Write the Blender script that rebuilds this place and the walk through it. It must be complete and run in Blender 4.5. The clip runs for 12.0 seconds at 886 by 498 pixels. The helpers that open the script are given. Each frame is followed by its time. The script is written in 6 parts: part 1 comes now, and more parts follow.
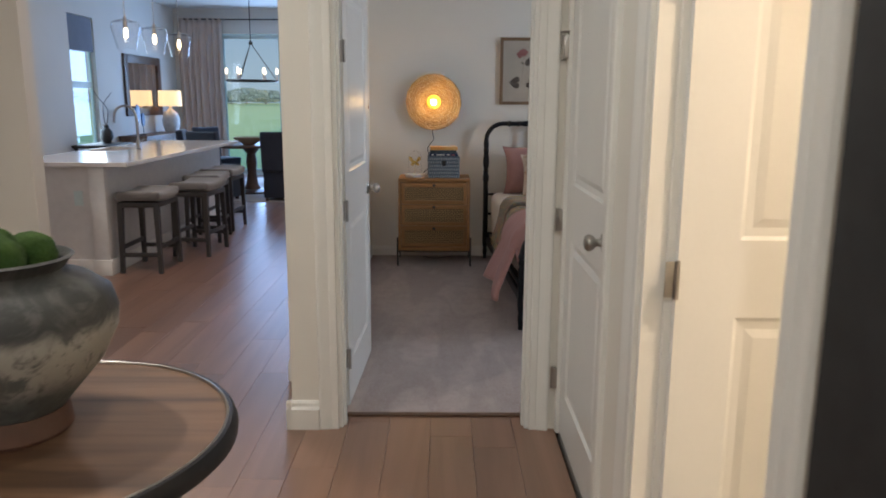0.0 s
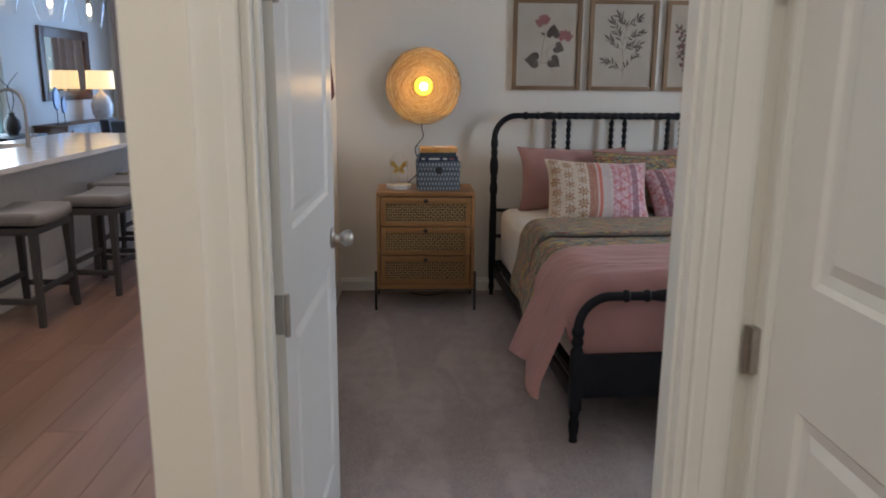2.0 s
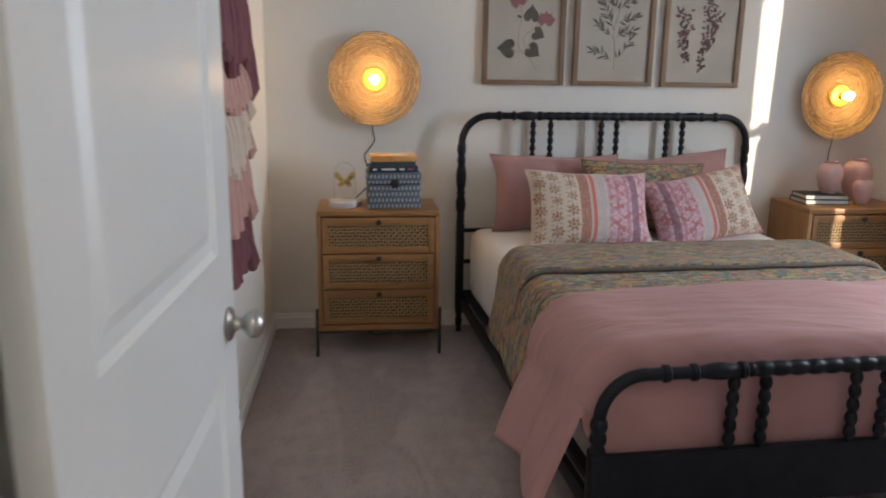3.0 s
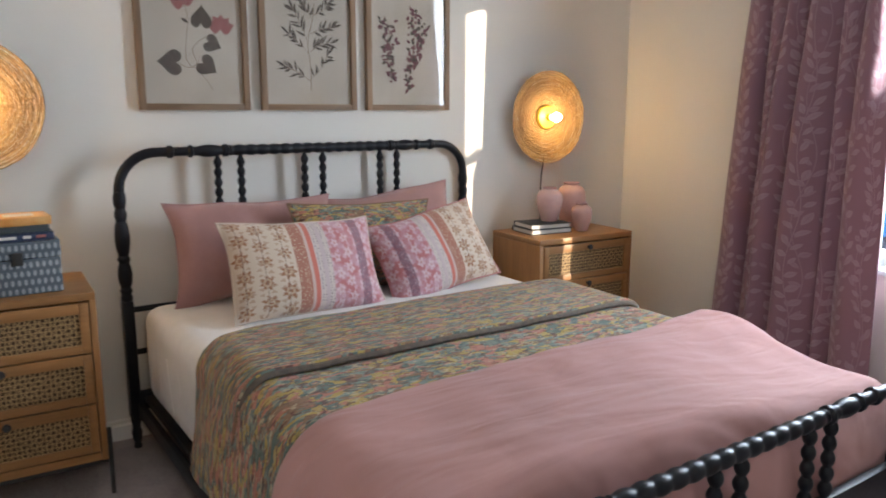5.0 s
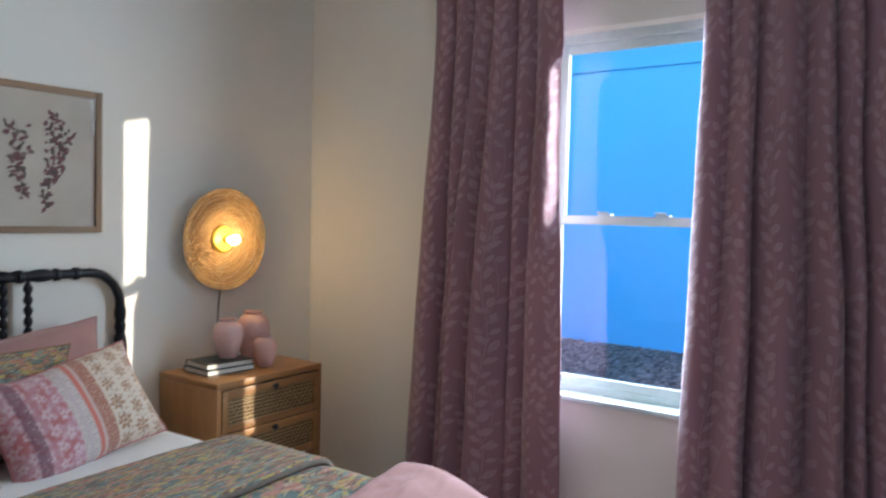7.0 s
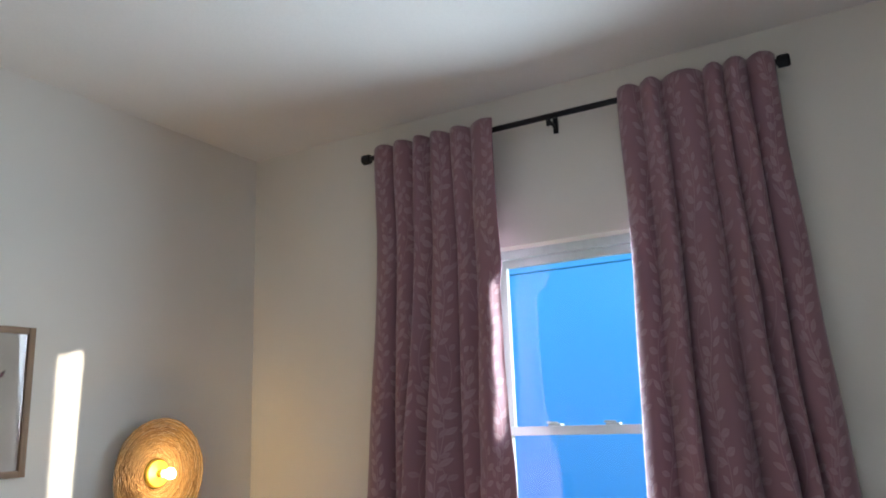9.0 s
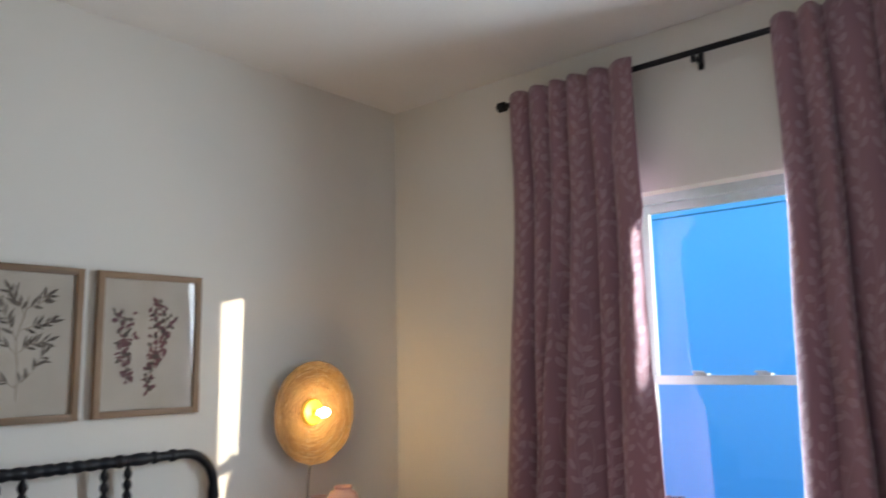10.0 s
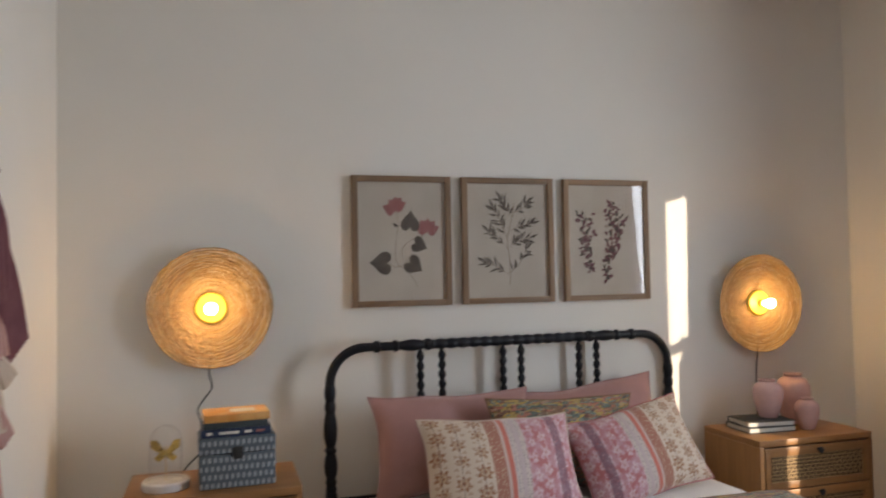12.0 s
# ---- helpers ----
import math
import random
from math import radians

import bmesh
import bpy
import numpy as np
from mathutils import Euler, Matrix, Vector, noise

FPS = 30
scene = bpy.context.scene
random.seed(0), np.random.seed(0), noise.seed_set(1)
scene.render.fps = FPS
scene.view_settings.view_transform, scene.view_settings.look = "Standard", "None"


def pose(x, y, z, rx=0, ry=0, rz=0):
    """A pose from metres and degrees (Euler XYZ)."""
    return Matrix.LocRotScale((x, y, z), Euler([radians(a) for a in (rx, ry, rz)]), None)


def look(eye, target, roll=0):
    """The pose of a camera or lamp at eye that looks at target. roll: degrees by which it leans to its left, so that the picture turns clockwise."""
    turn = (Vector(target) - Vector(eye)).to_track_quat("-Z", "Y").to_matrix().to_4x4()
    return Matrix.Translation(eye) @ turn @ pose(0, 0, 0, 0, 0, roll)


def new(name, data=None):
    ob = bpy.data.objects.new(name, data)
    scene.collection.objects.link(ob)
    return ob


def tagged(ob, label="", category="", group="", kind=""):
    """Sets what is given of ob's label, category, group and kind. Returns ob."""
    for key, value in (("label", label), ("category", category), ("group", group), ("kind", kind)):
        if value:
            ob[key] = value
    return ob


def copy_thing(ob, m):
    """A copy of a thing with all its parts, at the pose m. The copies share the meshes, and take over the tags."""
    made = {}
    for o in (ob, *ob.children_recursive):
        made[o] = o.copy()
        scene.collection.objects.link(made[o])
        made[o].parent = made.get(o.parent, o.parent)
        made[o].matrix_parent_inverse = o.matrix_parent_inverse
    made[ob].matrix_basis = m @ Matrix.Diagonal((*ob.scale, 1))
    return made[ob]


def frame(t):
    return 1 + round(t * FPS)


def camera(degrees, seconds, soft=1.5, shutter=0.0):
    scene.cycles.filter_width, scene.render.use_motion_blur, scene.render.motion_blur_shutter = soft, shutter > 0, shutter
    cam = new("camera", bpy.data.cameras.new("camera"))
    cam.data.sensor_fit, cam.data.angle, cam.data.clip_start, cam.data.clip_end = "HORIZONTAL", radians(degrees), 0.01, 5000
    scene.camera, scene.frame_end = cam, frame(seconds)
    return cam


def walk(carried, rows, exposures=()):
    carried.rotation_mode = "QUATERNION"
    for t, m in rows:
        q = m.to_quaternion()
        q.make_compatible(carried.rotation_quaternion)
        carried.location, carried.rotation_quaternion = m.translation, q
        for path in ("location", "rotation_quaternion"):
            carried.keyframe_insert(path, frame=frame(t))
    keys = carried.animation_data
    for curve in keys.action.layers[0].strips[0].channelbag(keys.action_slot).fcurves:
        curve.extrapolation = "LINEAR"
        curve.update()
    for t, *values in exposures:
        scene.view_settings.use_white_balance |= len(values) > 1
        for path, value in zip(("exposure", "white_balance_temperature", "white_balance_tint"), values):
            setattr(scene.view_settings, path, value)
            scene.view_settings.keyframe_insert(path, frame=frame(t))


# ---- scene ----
cam = camera(61.1, 12.0, 1.8, 0.4)
PATH = [
    (0, (0.198, 0.252, 1.442), (0.2, 2.213, 1.052), 0.3),
    (0.5, (0.147, 0.674, 1.44), (0.184, 2.632, 1.031), 0.7),
    (1, (0.104, 1.112, 1.446), (0.157, 3.067, 1.027), 0.7),
    (1.5, (0.091, 1.567, 1.452), (0.154, 3.52, 1.026), 0.7),
    (2, (0.04, 2.029, 1.446), (0.122, 3.979, 1.013), 0.5),
    (2.5, (0.055, 2.489, 1.435), (0.172, 4.437, 0.996), 0.5),
    (2.7, (0.042, 2.688, 1.423), (0.179, 4.634, 0.982), 0.6),
    (4.3, (0.06, 3.67, 1.427), (0.887, 5.451, 1.048), 0.4),
    (4.5, (0.077, 3.729, 1.427), (0.973, 5.48, 1.061), -0.1),
    (5, (0.131, 3.87, 1.409), (1.162, 5.544, 1.042), 0.1),
    (5.5, (0.23, 3.985, 1.416), (1.353, 5.597, 1.041), 0.7),
    (6, (0.298, 4.021, 1.438), (1.575, 5.527, 1.12), 1.5),
    (6.5, (0.384, 4.109, 1.455), (1.88, 5.421, 1.251), 1.1),
    (7, (0.409, 4.144, 1.516), (2.047, 5.288, 1.421), 1.3),
    (7.5, (0.395, 4.181, 1.531), (2.114, 5.2, 1.615), 0.8),
    (9.3, (0.373, 4.177, 1.6), (2.049, 5.171, 2.052), -1.5),
    (9.5, (0.373, 4.176, 1.6), (2.016, 5.24, 2.013), -1.3),
    (10, (0.372, 4.174, 1.6), (1.871, 5.463, 1.896), -1.1),
    (10.5, (0.348, 4.157, 1.589), (1.656, 5.653, 1.814), -0.9),
    (11, (0.287, 4.115, 1.563), (1.342, 5.805, 1.745), -0.8),
    (11.5, (0.201, 4.055, 1.528), (0.999, 5.883, 1.672), -1.0),
    (12, (0.153, 3.883, 1.532), (0.722, 5.799, 1.605), -1.1),
]
EXPOSURES = [(0.0, 0.06, 6500, 10), (0.5, -0.17, 6600, 11), (1.5, -0.06, 6500, 10), (2.5, 0.20, 6500, 10), (4.5, 0.76, 6500, 9), (5.5, 0.70, 6400, 8), (6.5, 0.48, 6050, 5), (7.5, 0.38, 5950, 4),
             (9.5, 0.34, 6350, 6), (10.5, 0.36, 6600, 8), (11.2, 0.32, 6800, 10), (12.0, 0.25, 6950, 12)]
walk(cam, [(t, look(eye, target, roll)) for t, eye, target, roll in PATH], EXPOSURES)

# ---------------------------------------------------------------- world and light
SUN_ELEVATION, SUN_SIDE = 8.3, math.atan2(0.586, -1.0)   # towards the sun: (0.586, -1)
world = bpy.data.worlds.new("world")
scene.world = world
world.use_nodes = True
wn = world.node_tree.nodes
sky = wn.new("ShaderNodeTexSky")
sky.sky_type, sky.sun_disc = "NISHITA", False
sky.sun_elevation, sky.sun_rotation = radians(SUN_ELEVATION), SUN_SIDE
sky.dust_density, sky.ozone_density = 0.3, 4.0
wn["Background"].inputs["Strength"].default_value = 0.85
world.node_tree.links.new(sky.outputs["Color"], wn["Background"].inputs["Color"])

sun = new("sun", bpy.data.lights.new("sun", "SUN"))
sun.data.energy, sun.data.angle, sun.data.color = 5.0, radians(0.5), (1.0, 0.86, 0.68)
se = radians(SUN_ELEVATION)
sd = Vector((0.586, -1.0, 0)).normalized() * math.cos(se) + Vector((0, 0, math.sin(se)))
sun.matrix_world = look(sd * 30, (0, 0, 0))


def area(name, eye, target, w, h, watts, color, spread=165):
    """Daylight or lamp light through an opening."""
    ob = new(name, bpy.data.lights.new(name, "AREA"))
    ob.data.shape, ob.data.size, ob.data.size_y, ob.data.energy, ob.data.color = "RECTANGLE", w, h, watts, color
    ob.data.spread = radians(spread)
    ob.matrix_world = look(eye, target)
    return ob


area("bedroom_window_daylight", (3.485, 5.325, 1.53), (0, 5.325, 1.24), 0.78, 1.50, 52, (0.76, 0.87, 1.0), 158)
area("patio_door_daylight", (-2.6, 14.50, 1.35), (-2.6, 0, 1.0), 1.8, 2.4, 88, (0.34, 0.55, 1.0))
area("side_window_daylight", (-4.70, 10.92, 1.5), (0, 10.92, 1.2), 0.7, 1.6, 16, (0.65, 0.82, 1.0))


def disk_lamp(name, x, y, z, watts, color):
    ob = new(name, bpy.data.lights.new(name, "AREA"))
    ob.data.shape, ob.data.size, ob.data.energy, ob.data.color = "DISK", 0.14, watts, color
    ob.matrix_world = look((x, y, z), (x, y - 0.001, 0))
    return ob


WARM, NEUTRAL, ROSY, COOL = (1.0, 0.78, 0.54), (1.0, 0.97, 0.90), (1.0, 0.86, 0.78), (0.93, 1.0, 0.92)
# Unseen ceiling lamps added as fill; only the warm side-room one is inferred.
ADDED_LAMPS = [(-0.05, -0.9, 33), (0.0, 1.6, 9), (-1.6, 2.2, 27), (1.7, 1.0, 47), (-2.0, 6.0, 26), (-1.4, 9.0, 11)]
for lx, ly, lw in ADDED_LAMPS:
    disk_lamp("added_downlight", lx, ly, 3.045, lw, WARM if lx > 0.8 else ROSY if ly > 5 else COOL if 1 < ly < 2 else NEUTRAL)

# ---------------------------------------------------------------- materials
MATS = {}


class Nodes:
    """Short hand for building a material's node tree."""

    def __init__(self, name):
        self.mat = bpy.data.materials.new(name)
        self.mat.use_nodes = True
        self.t = self.mat.node_tree
        self.b = self.t.nodes["Principled BSDF"]
        MATS[name] = self.mat

    def n(self, kind, **kw):
        node = self.t.nodes.new("ShaderNode" + kind)
        for k, v in kw.items():
            if k in node.inputs:
                self.put(node.inputs[k], v)
        return node

    def put(self, socket, v):
        if isinstance(v, bpy.types.NodeSocket):
            self.t.links.new(v, socket)
        else:
            socket.default_value = v

    def math(self, op, a, b=0.0, clamp=False):
        node = self.t.nodes.new("ShaderNodeMath")
        node.operation, node.use_clamp = op, clamp
        self.put(node.inputs[0], a)
        self.put(node.inputs[1], b)
        return node.outputs[0]

    def coords(self, kind="Object", scale=(1, 1, 1), turn=(0, 0, 0), shift=(0, 0, 0)):
        c = self.t.nodes.new("ShaderNodeTexCoord")
        m = self.t.nodes.new("ShaderNodeMapping")
        m.inputs["Scale"].default_value, m.inputs["Rotation"].default_value = scale, [radians(a) for a in turn]
        m.inputs["Location"].default_value = shift
        self.t.links.new(c.outputs[kind], m.inputs["Vector"])
        return m.outputs[0]

    def noise(self, v, scale, detail=3.0, rough=0.55, distortion=0.0):
        node = self.t.nodes.new("ShaderNodeTexNoise")
        self.put(node.inputs["Vector"], v)
        for k, x in (("Scale", scale), ("Detail", detail), ("Roughness", rough), ("Distortion", distortion)):
            node.inputs[k].default_value = x
        return node.outputs["Fac"]

    def voronoi(self, v, scale, out="Distance", random_=1.0):
        node = self.t.nodes.new("ShaderNodeTexVoronoi")
        self.put(node.inputs["Vector"], v)
        node.inputs["Scale"].default_value, node.inputs["Randomness"].default_value = scale, random_
        return node.outputs[out]

    def ramp(self, fac, lo, hi):
        """0 below lo, 1 above hi, smooth between."""
        node = self.t.nodes.new("ShaderNodeMapRange")
        node.interpolation_type = "SMOOTHSTEP"
        self.put(node.inputs["Value"], fac)
        node.inputs["From Min"].default_value, node.inputs["From Max"].default_value = lo, hi
        return node.outputs["Result"]

    def mix(self, fac, a, b):
        node = self.t.nodes.new("ShaderNodeMix")
        node.data_type = "RGBA"
        self.put(node.inputs[0], fac)
        self.put(node.inputs[6], a if not isinstance(a, tuple) else (*a, 1.0))
        self.put(node.inputs[7], b if not isinstance(b, tuple) else (*b, 1.0))
        return node.outputs[2]

    def axis(self, v, which):
        node = self.t.nodes.new("ShaderNodeSeparateXYZ")
        self.put(node.inputs[0], v)
        return node.outputs[which]

    def bump(self, height, strength, distance):
        node = self.t.nodes.new("ShaderNodeBump")
        node.inputs["Strength"].default_value, node.inputs["Distance"].default_value = strength, distance
        self.put(node.inputs["Height"], height)
        self.t.links.new(node.outputs[0], self.b.inputs["Normal"])

    def end(self, color=None, rough=0.5, metal=0.0, sheen=0.0, spec=None):
        if color is not None:
            self.put(self.b.inputs["Base Color"], color if not isinstance(color, tuple) else (*color, 1.0))
        self.put(self.b.inputs["Roughness"], rough)
        self.b.inputs["Metallic"].default_value = metal
        self.b.inputs["Sheen Weight"].default_value = sheen
        if spec is not None:
            self.b.inputs["Specular IOR Level"].default_value = spec
        return self.mat


def plain(name, a, b, scale, rough, bump=0.15, depth=0.002, fine=8.0, metal=0.0, sheen=0.0, stretch=(1, 1, 1), spec=None, stain=0.35):
    """A surface of two near tones at two scales, with fine relief."""
    q = Nodes(name)
    v = q.coords("Object", stretch)
    big, small = q.noise(v, scale, 3), q.noise(v, scale * fine, 4)
    c = q.mix(q.ramp(big, 0.3, 0.7), a, b)
    c = q.mix(q.math("MULTIPLY", q.ramp(small, 0.35, 0.75), stain), c, tuple(x * 0.82 for x in a))
    q.bump(small, bump, depth)
    r = q.math("ADD", q.math("MULTIPLY", small, 0.12), rough - 0.06)
    return q.end(c, r, metal, sheen, spec)


WALL = plain("wall_paint", (0.765, 0.738, 0.685), (0.735, 0.71, 0.66), 1.2, 0.75, 0.12, 0.0015, 120, stain=0.08)
CEILING = plain("ceiling_paint", (0.80, 0.79, 0.77), (0.77, 0.76, 0.74), 1.5, 0.85, 0.3, 0.003, 60, stain=0.15)
TRIM = plain("trim_paint", (0.80, 0.79, 0.76), (0.77, 0.76, 0.73), 2.0, 0.38, 0.06, 0.001, 40, stain=0.08)
DOOR = plain("door_paint", (0.78, 0.77, 0.75), (0.75, 0.745, 0.725), 2.0, 0.30, 0.05, 0.001, 40, stain=0.08)
NICKEL = plain("brushed_nickel", (0.50, 0.48, 0.45), (0.42, 0.40, 0.38), 20, 0.32, 0.1, 0.0005, 6, metal=1.0)
BLACK = plain("black_iron_paint", (0.007, 0.008, 0.012), (0.012, 0.013, 0.017), 12, 0.40, 0.2, 0.001, 5, spec=0.24)
DARKROD = plain("matte_black_metal", (0.02, 0.02, 0.02), (0.03, 0.03, 0.03), 20, 0.5)
SHEET = plain("white_cotton", (0.78, 0.74, 0.70), (0.74, 0.71, 0.67), 3, 0.85, 0.25, 0.004, 5, sheen=0.2)
PINKSHAM = plain("rose_linen", (0.40, 0.212, 0.197), (0.345, 0.180, 0.168), 9, 0.85, 0.3, 0.003, 30, sheen=0.3)
GRANITE = plain("white_quartz", (0.74, 0.72, 0.70), (0.68, 0.66, 0.64), 6, 0.12, 0.0, 0.001, 12)
CABINET = plain("white_island_paint", (0.68, 0.67, 0.66), (0.65, 0.64, 0.63), 2, 0.5)
SIDING = plain("blue_painted_stucco", (0.17, 0.55, 0.93), (0.16, 0.53, 0.90), 0.8, 0.85, 0.25, 0.004, 60)
GREYWOOD = plain("grey_stained_wood", (0.048, 0.043, 0.042), (0.034, 0.031, 0.030), 9, 0.5, 0.2, 0.001, 5, stretch=(1, 1, 0.15))
GREYCLOTH = plain("grey_linen_upholstery", (0.165, 0.155, 0.15), (0.14, 0.132, 0.128), 6, 0.9, 0.4, 0.002, 40, sheen=0.3)
NAVY = plain("navy_slipcover", (0.014, 0.018, 0.032), (0.02, 0.025, 0.04), 6, 0.85, 0.3, 0.002, 20, sheen=0.2)
DRAPE = plain("beige_linen_drape", (0.63, 0.52, 0.45), (0.58, 0.48, 0.42), 4, 0.9, 0.3, 0.002, 40)
VASEPINK = plain("glazed_pink_ceramic", (0.68, 0.45, 0.42), (0.62, 0.39, 0.365), 8, 0.25, 0.15, 0.001, 4)
BRASSCUP = plain("satin_brass_cup", (0.80, 0.64, 0.12), (0.72, 0.56, 0.10), 10, 0.42, 0.1, 0.0005, 6, metal=0.25)
BRASS = plain("brass", (0.75, 0.55, 0.18), (0.68, 0.48, 0.15), 10, 0.28, 0.1, 0.0005, 6, metal=1.0)
PAPER = plain("book_pages", (0.72, 0.70, 0.64), (0.66, 0.63, 0.57), 5, 0.8, 0.4, 0.001, 80, stretch=(1, 1, 30))
BOOKDARK = plain("charcoal_book_cloth", (0.03, 0.035, 0.035), (0.04, 0.045, 0.045), 9, 0.6)
BOOKNAVY = plain("navy_book_cover", (0.015, 0.03, 0.075), (0.02, 0.035, 0.085), 9, 0.4)
BOOKTEAL = plain("slate_book_cover", (0.04, 0.06, 0.07), (0.05, 0.07, 0.08), 9, 0.4)
BOOKTAN = plain("orange_book_cover", (0.62, 0.27, 0.06), (0.70, 0.42, 0.16), 14, 0.45)
MARBLE = plain("white_marble", (0.76, 0.75, 0.73), (0.62, 0.61, 0.60), 14, 0.25, 0.02, 0.001, 4)
GRASS = plain("lawn", (0.44, 0.42, 0.12), (0.48, 0.46, 0.16), 0.12, 0.9, 0.5, 0.03, 40)
# Leaf tones greyed and lightened: distance haze is painted into the colour.
LEAFY = plain("hazed_tree_leaves", (0.16, 0.21, 0.19), (0.19, 0.24, 0.21), 3, 1.0, spec=0.0)
BARK = plain("bark", (0.08, 0.06, 0.045), (0.05, 0.04, 0.03), 6, 0.9, 0.5, 0.01, 6)
MULCHA = plain("bark_mulch", (0.10, 0.075, 0.065), (0.05, 0.036, 0.032), 12, 0.9, 0.5, 0.004, 5)
MOSS = plain("green_moss", (0.022, 0.058, 0.007), (0.042, 0.088, 0.012), 25, 0.95, 0.9, 0.006, 5)
CLAYRED = plain("unglazed_terracotta_foot", (0.17, 0.075, 0.05), (0.10, 0.06, 0.045), 9, 0.8)
PANELDARK = plain("charcoal_canvas", (0.010, 0.011, 0.012), (0.026, 0.026, 0.028), 3, 0.75, 0.2, 0.002, 6)
TUFT = plain("plum_yarn", (0.17, 0.06, 0.075), (0.20, 0.08, 0.09), 20, 0.95, 0.6, 0.002, 8)
TUFT2 = plain("blush_yarn", (0.50, 0.27, 0.23), (0.55, 0.33, 0.29), 20, 0.95, 0.6, 0.002, 8)
TUFT3 = plain("cream_yarn", (0.62, 0.52, 0.42), (0.58, 0.47, 0.38), 20, 0.95, 0.6, 0.002, 8)
BLACKCORD = plain("black_cord", (0.015, 0.015, 0.015), (0.02, 0.02, 0.02), 20, 0.5)
PLASTIC = plain("white_vinyl", (0.60, 0.72, 0.71), (0.57, 0.69, 0.68), 4, 0.35, 0.03, 0.001)


def wood(name, a, b, rough, grain_axis, scale=1.0, bump=0.15, grain=0.5, uneven=0.15):
    q = Nodes(name)
    st = [16.0 * scale] * 3
    st[grain_axis] = 0.9 * scale
    v = q.coords("Object", tuple(st))
    info = q.t.nodes.new("ShaderNodeObjectInfo")
    shift = q.t.nodes.new("ShaderNodeVectorMath")
    shift.operation = "ADD"
    q.put(shift.inputs[0], v)
    comb = q.t.nodes.new("ShaderNodeCombineXYZ")
    for k in range(3):
        q.put(comb.inputs[k], q.math("MULTIPLY", info.outputs["Random"], 37.0 + 11 * k))
    q.put(shift.inputs[1], comb.outputs[0])
    big = q.noise(shift.outputs[0], 0.6, 4, 0.6, 1.2)
    fine = q.noise(shift.outputs[0], 4.0, 5, 0.65, 0.4)
    c = q.mix(q.ramp(big, 0.3, 0.7), a, b)
    c = q.mix(q.math("MULTIPLY", q.ramp(fine, 0.45, 0.75), grain), c, tuple(x * 0.6 for x in a))
    tone = q.math("ADD", q.math("MULTIPLY", info.outputs["Random"], 0.35), 0.82)
    hsv = q.t.nodes.new("ShaderNodeHueSaturation")
    q.put(hsv.inputs["Color"], c)
    q.put(hsv.inputs["Value"], tone)
    q.bump(fine, bump, 0.001)
    return q.end(hsv.outputs[0], q.math("ADD", q.math("MULTIPLY", fine, uneven), rough - uneven / 2))


PLANK = wood("brown_floor_planks", (0.265, 0.145, 0.098), (0.175, 0.094, 0.062), 0.33, 1, 0.45, 0.0, 0.16, 0.02)
PLANK.node_tree.nodes["Principled BSDF"].inputs["Coat Weight"].default_value = 0.6
PLANK.node_tree.nodes["Principled BSDF"].inputs["Coat Roughness"].default_value = 0.36
OAK = wood("honey_oak", (0.36, 0.172, 0.060), (0.29, 0.135, 0.046), 0.42, 0, 1.6)
OAKSIDE = wood("honey_oak_side", (0.36, 0.172, 0.060), (0.29, 0.135, 0.046), 0.42, 2, 1.6)
FRAMEWOOD = wood("light_walnut_frame", (0.28, 0.178, 0.105), (0.18, 0.112, 0.064), 0.55, 2, 2.5)
FRAMEWOODX = wood("light_walnut_frame_cross", (0.28, 0.178, 0.105), (0.18, 0.112, 0.064), 0.55, 0, 2.5)
TABLEWOOD = wood("weathered_table_top", (0.165, 0.090, 0.052), (0.050, 0.026, 0.015), 0.55, 0, 1.1, 0.25, 0.6)
DARKWOOD = wood("dark_walnut", (0.11, 0.055, 0.03), (0.075, 0.036, 0.02), 0.4, 2, 1.5)


def carpet_material():
    q = Nodes("taupe_carpet")
    v = q.coords("Object")
    patch = q.noise(q.coords("Object", (1.6, 0.45, 1.0), (0, 0, 12)), 2.6, 3, 0.55, 0.8)
    mid = q.noise(v, 11, 4, 0.6)
    fine = q.noise(v, 130, 3, 0.75)
    c = q.mix(q.ramp(patch, 0.42, 0.60), (0.310, 0.241, 0.232), (0.415, 0.333, 0.320))
    c = q.mix(q.math("MULTIPLY", q.ramp(mid, 0.38, 0.66), 0.45), c, (0.25, 0.198, 0.190))
    c = q.mix(q.math("MULTIPLY", q.ramp(fine, 0.42, 0.62), 0.55), c, (0.52, 0.45, 0.43))
    q.bump(q.math("ADD", fine, q.math("MULTIPLY", mid, 0.6)), 0.9, 0.006)
    return q.end(c, 0.97, 0.0, 0.25, 0.1)


CARPET = carpet_material()


def duvet_material():
    q = Nodes("dusty_pink_cotton")
    v = q.coords("Object")
    big = q.noise(v, 3, 2)
    c = q.mix(q.ramp(big, 0.3, 0.7), (0.47, 0.250, 0.234), (0.43, 0.228, 0.215))
    pull = q.noise(q.coords("Object", (1.6, 5.0, 1.6), (0, 0, 24)), 1.25, 2, 0.5, 0.9)
    soft = q.noise(v, 5, 2, 0.5, 0.6)
    fine = q.noise(v, 300, 2)
    h = q.math("ADD", q.math("ADD", q.math("MULTIPLY", pull, 1.0), q.math("MULTIPLY", soft, 0.25)), q.math("MULTIPLY", fine, 0.012))
    crease = q.noise(q.coords("Object", (1.4, 6.5, 1.4), (0, 0, -22)), 1.9, 2, 0.45, 0.7)
    h = q.math("ADD", h, q.math("MULTIPLY", crease, 0.55))
    q.bump(h, 0.62, 0.045)
    return q.end(c, 0.9, 0.0, 0.1, 0.2)


DUVET = duvet_material()


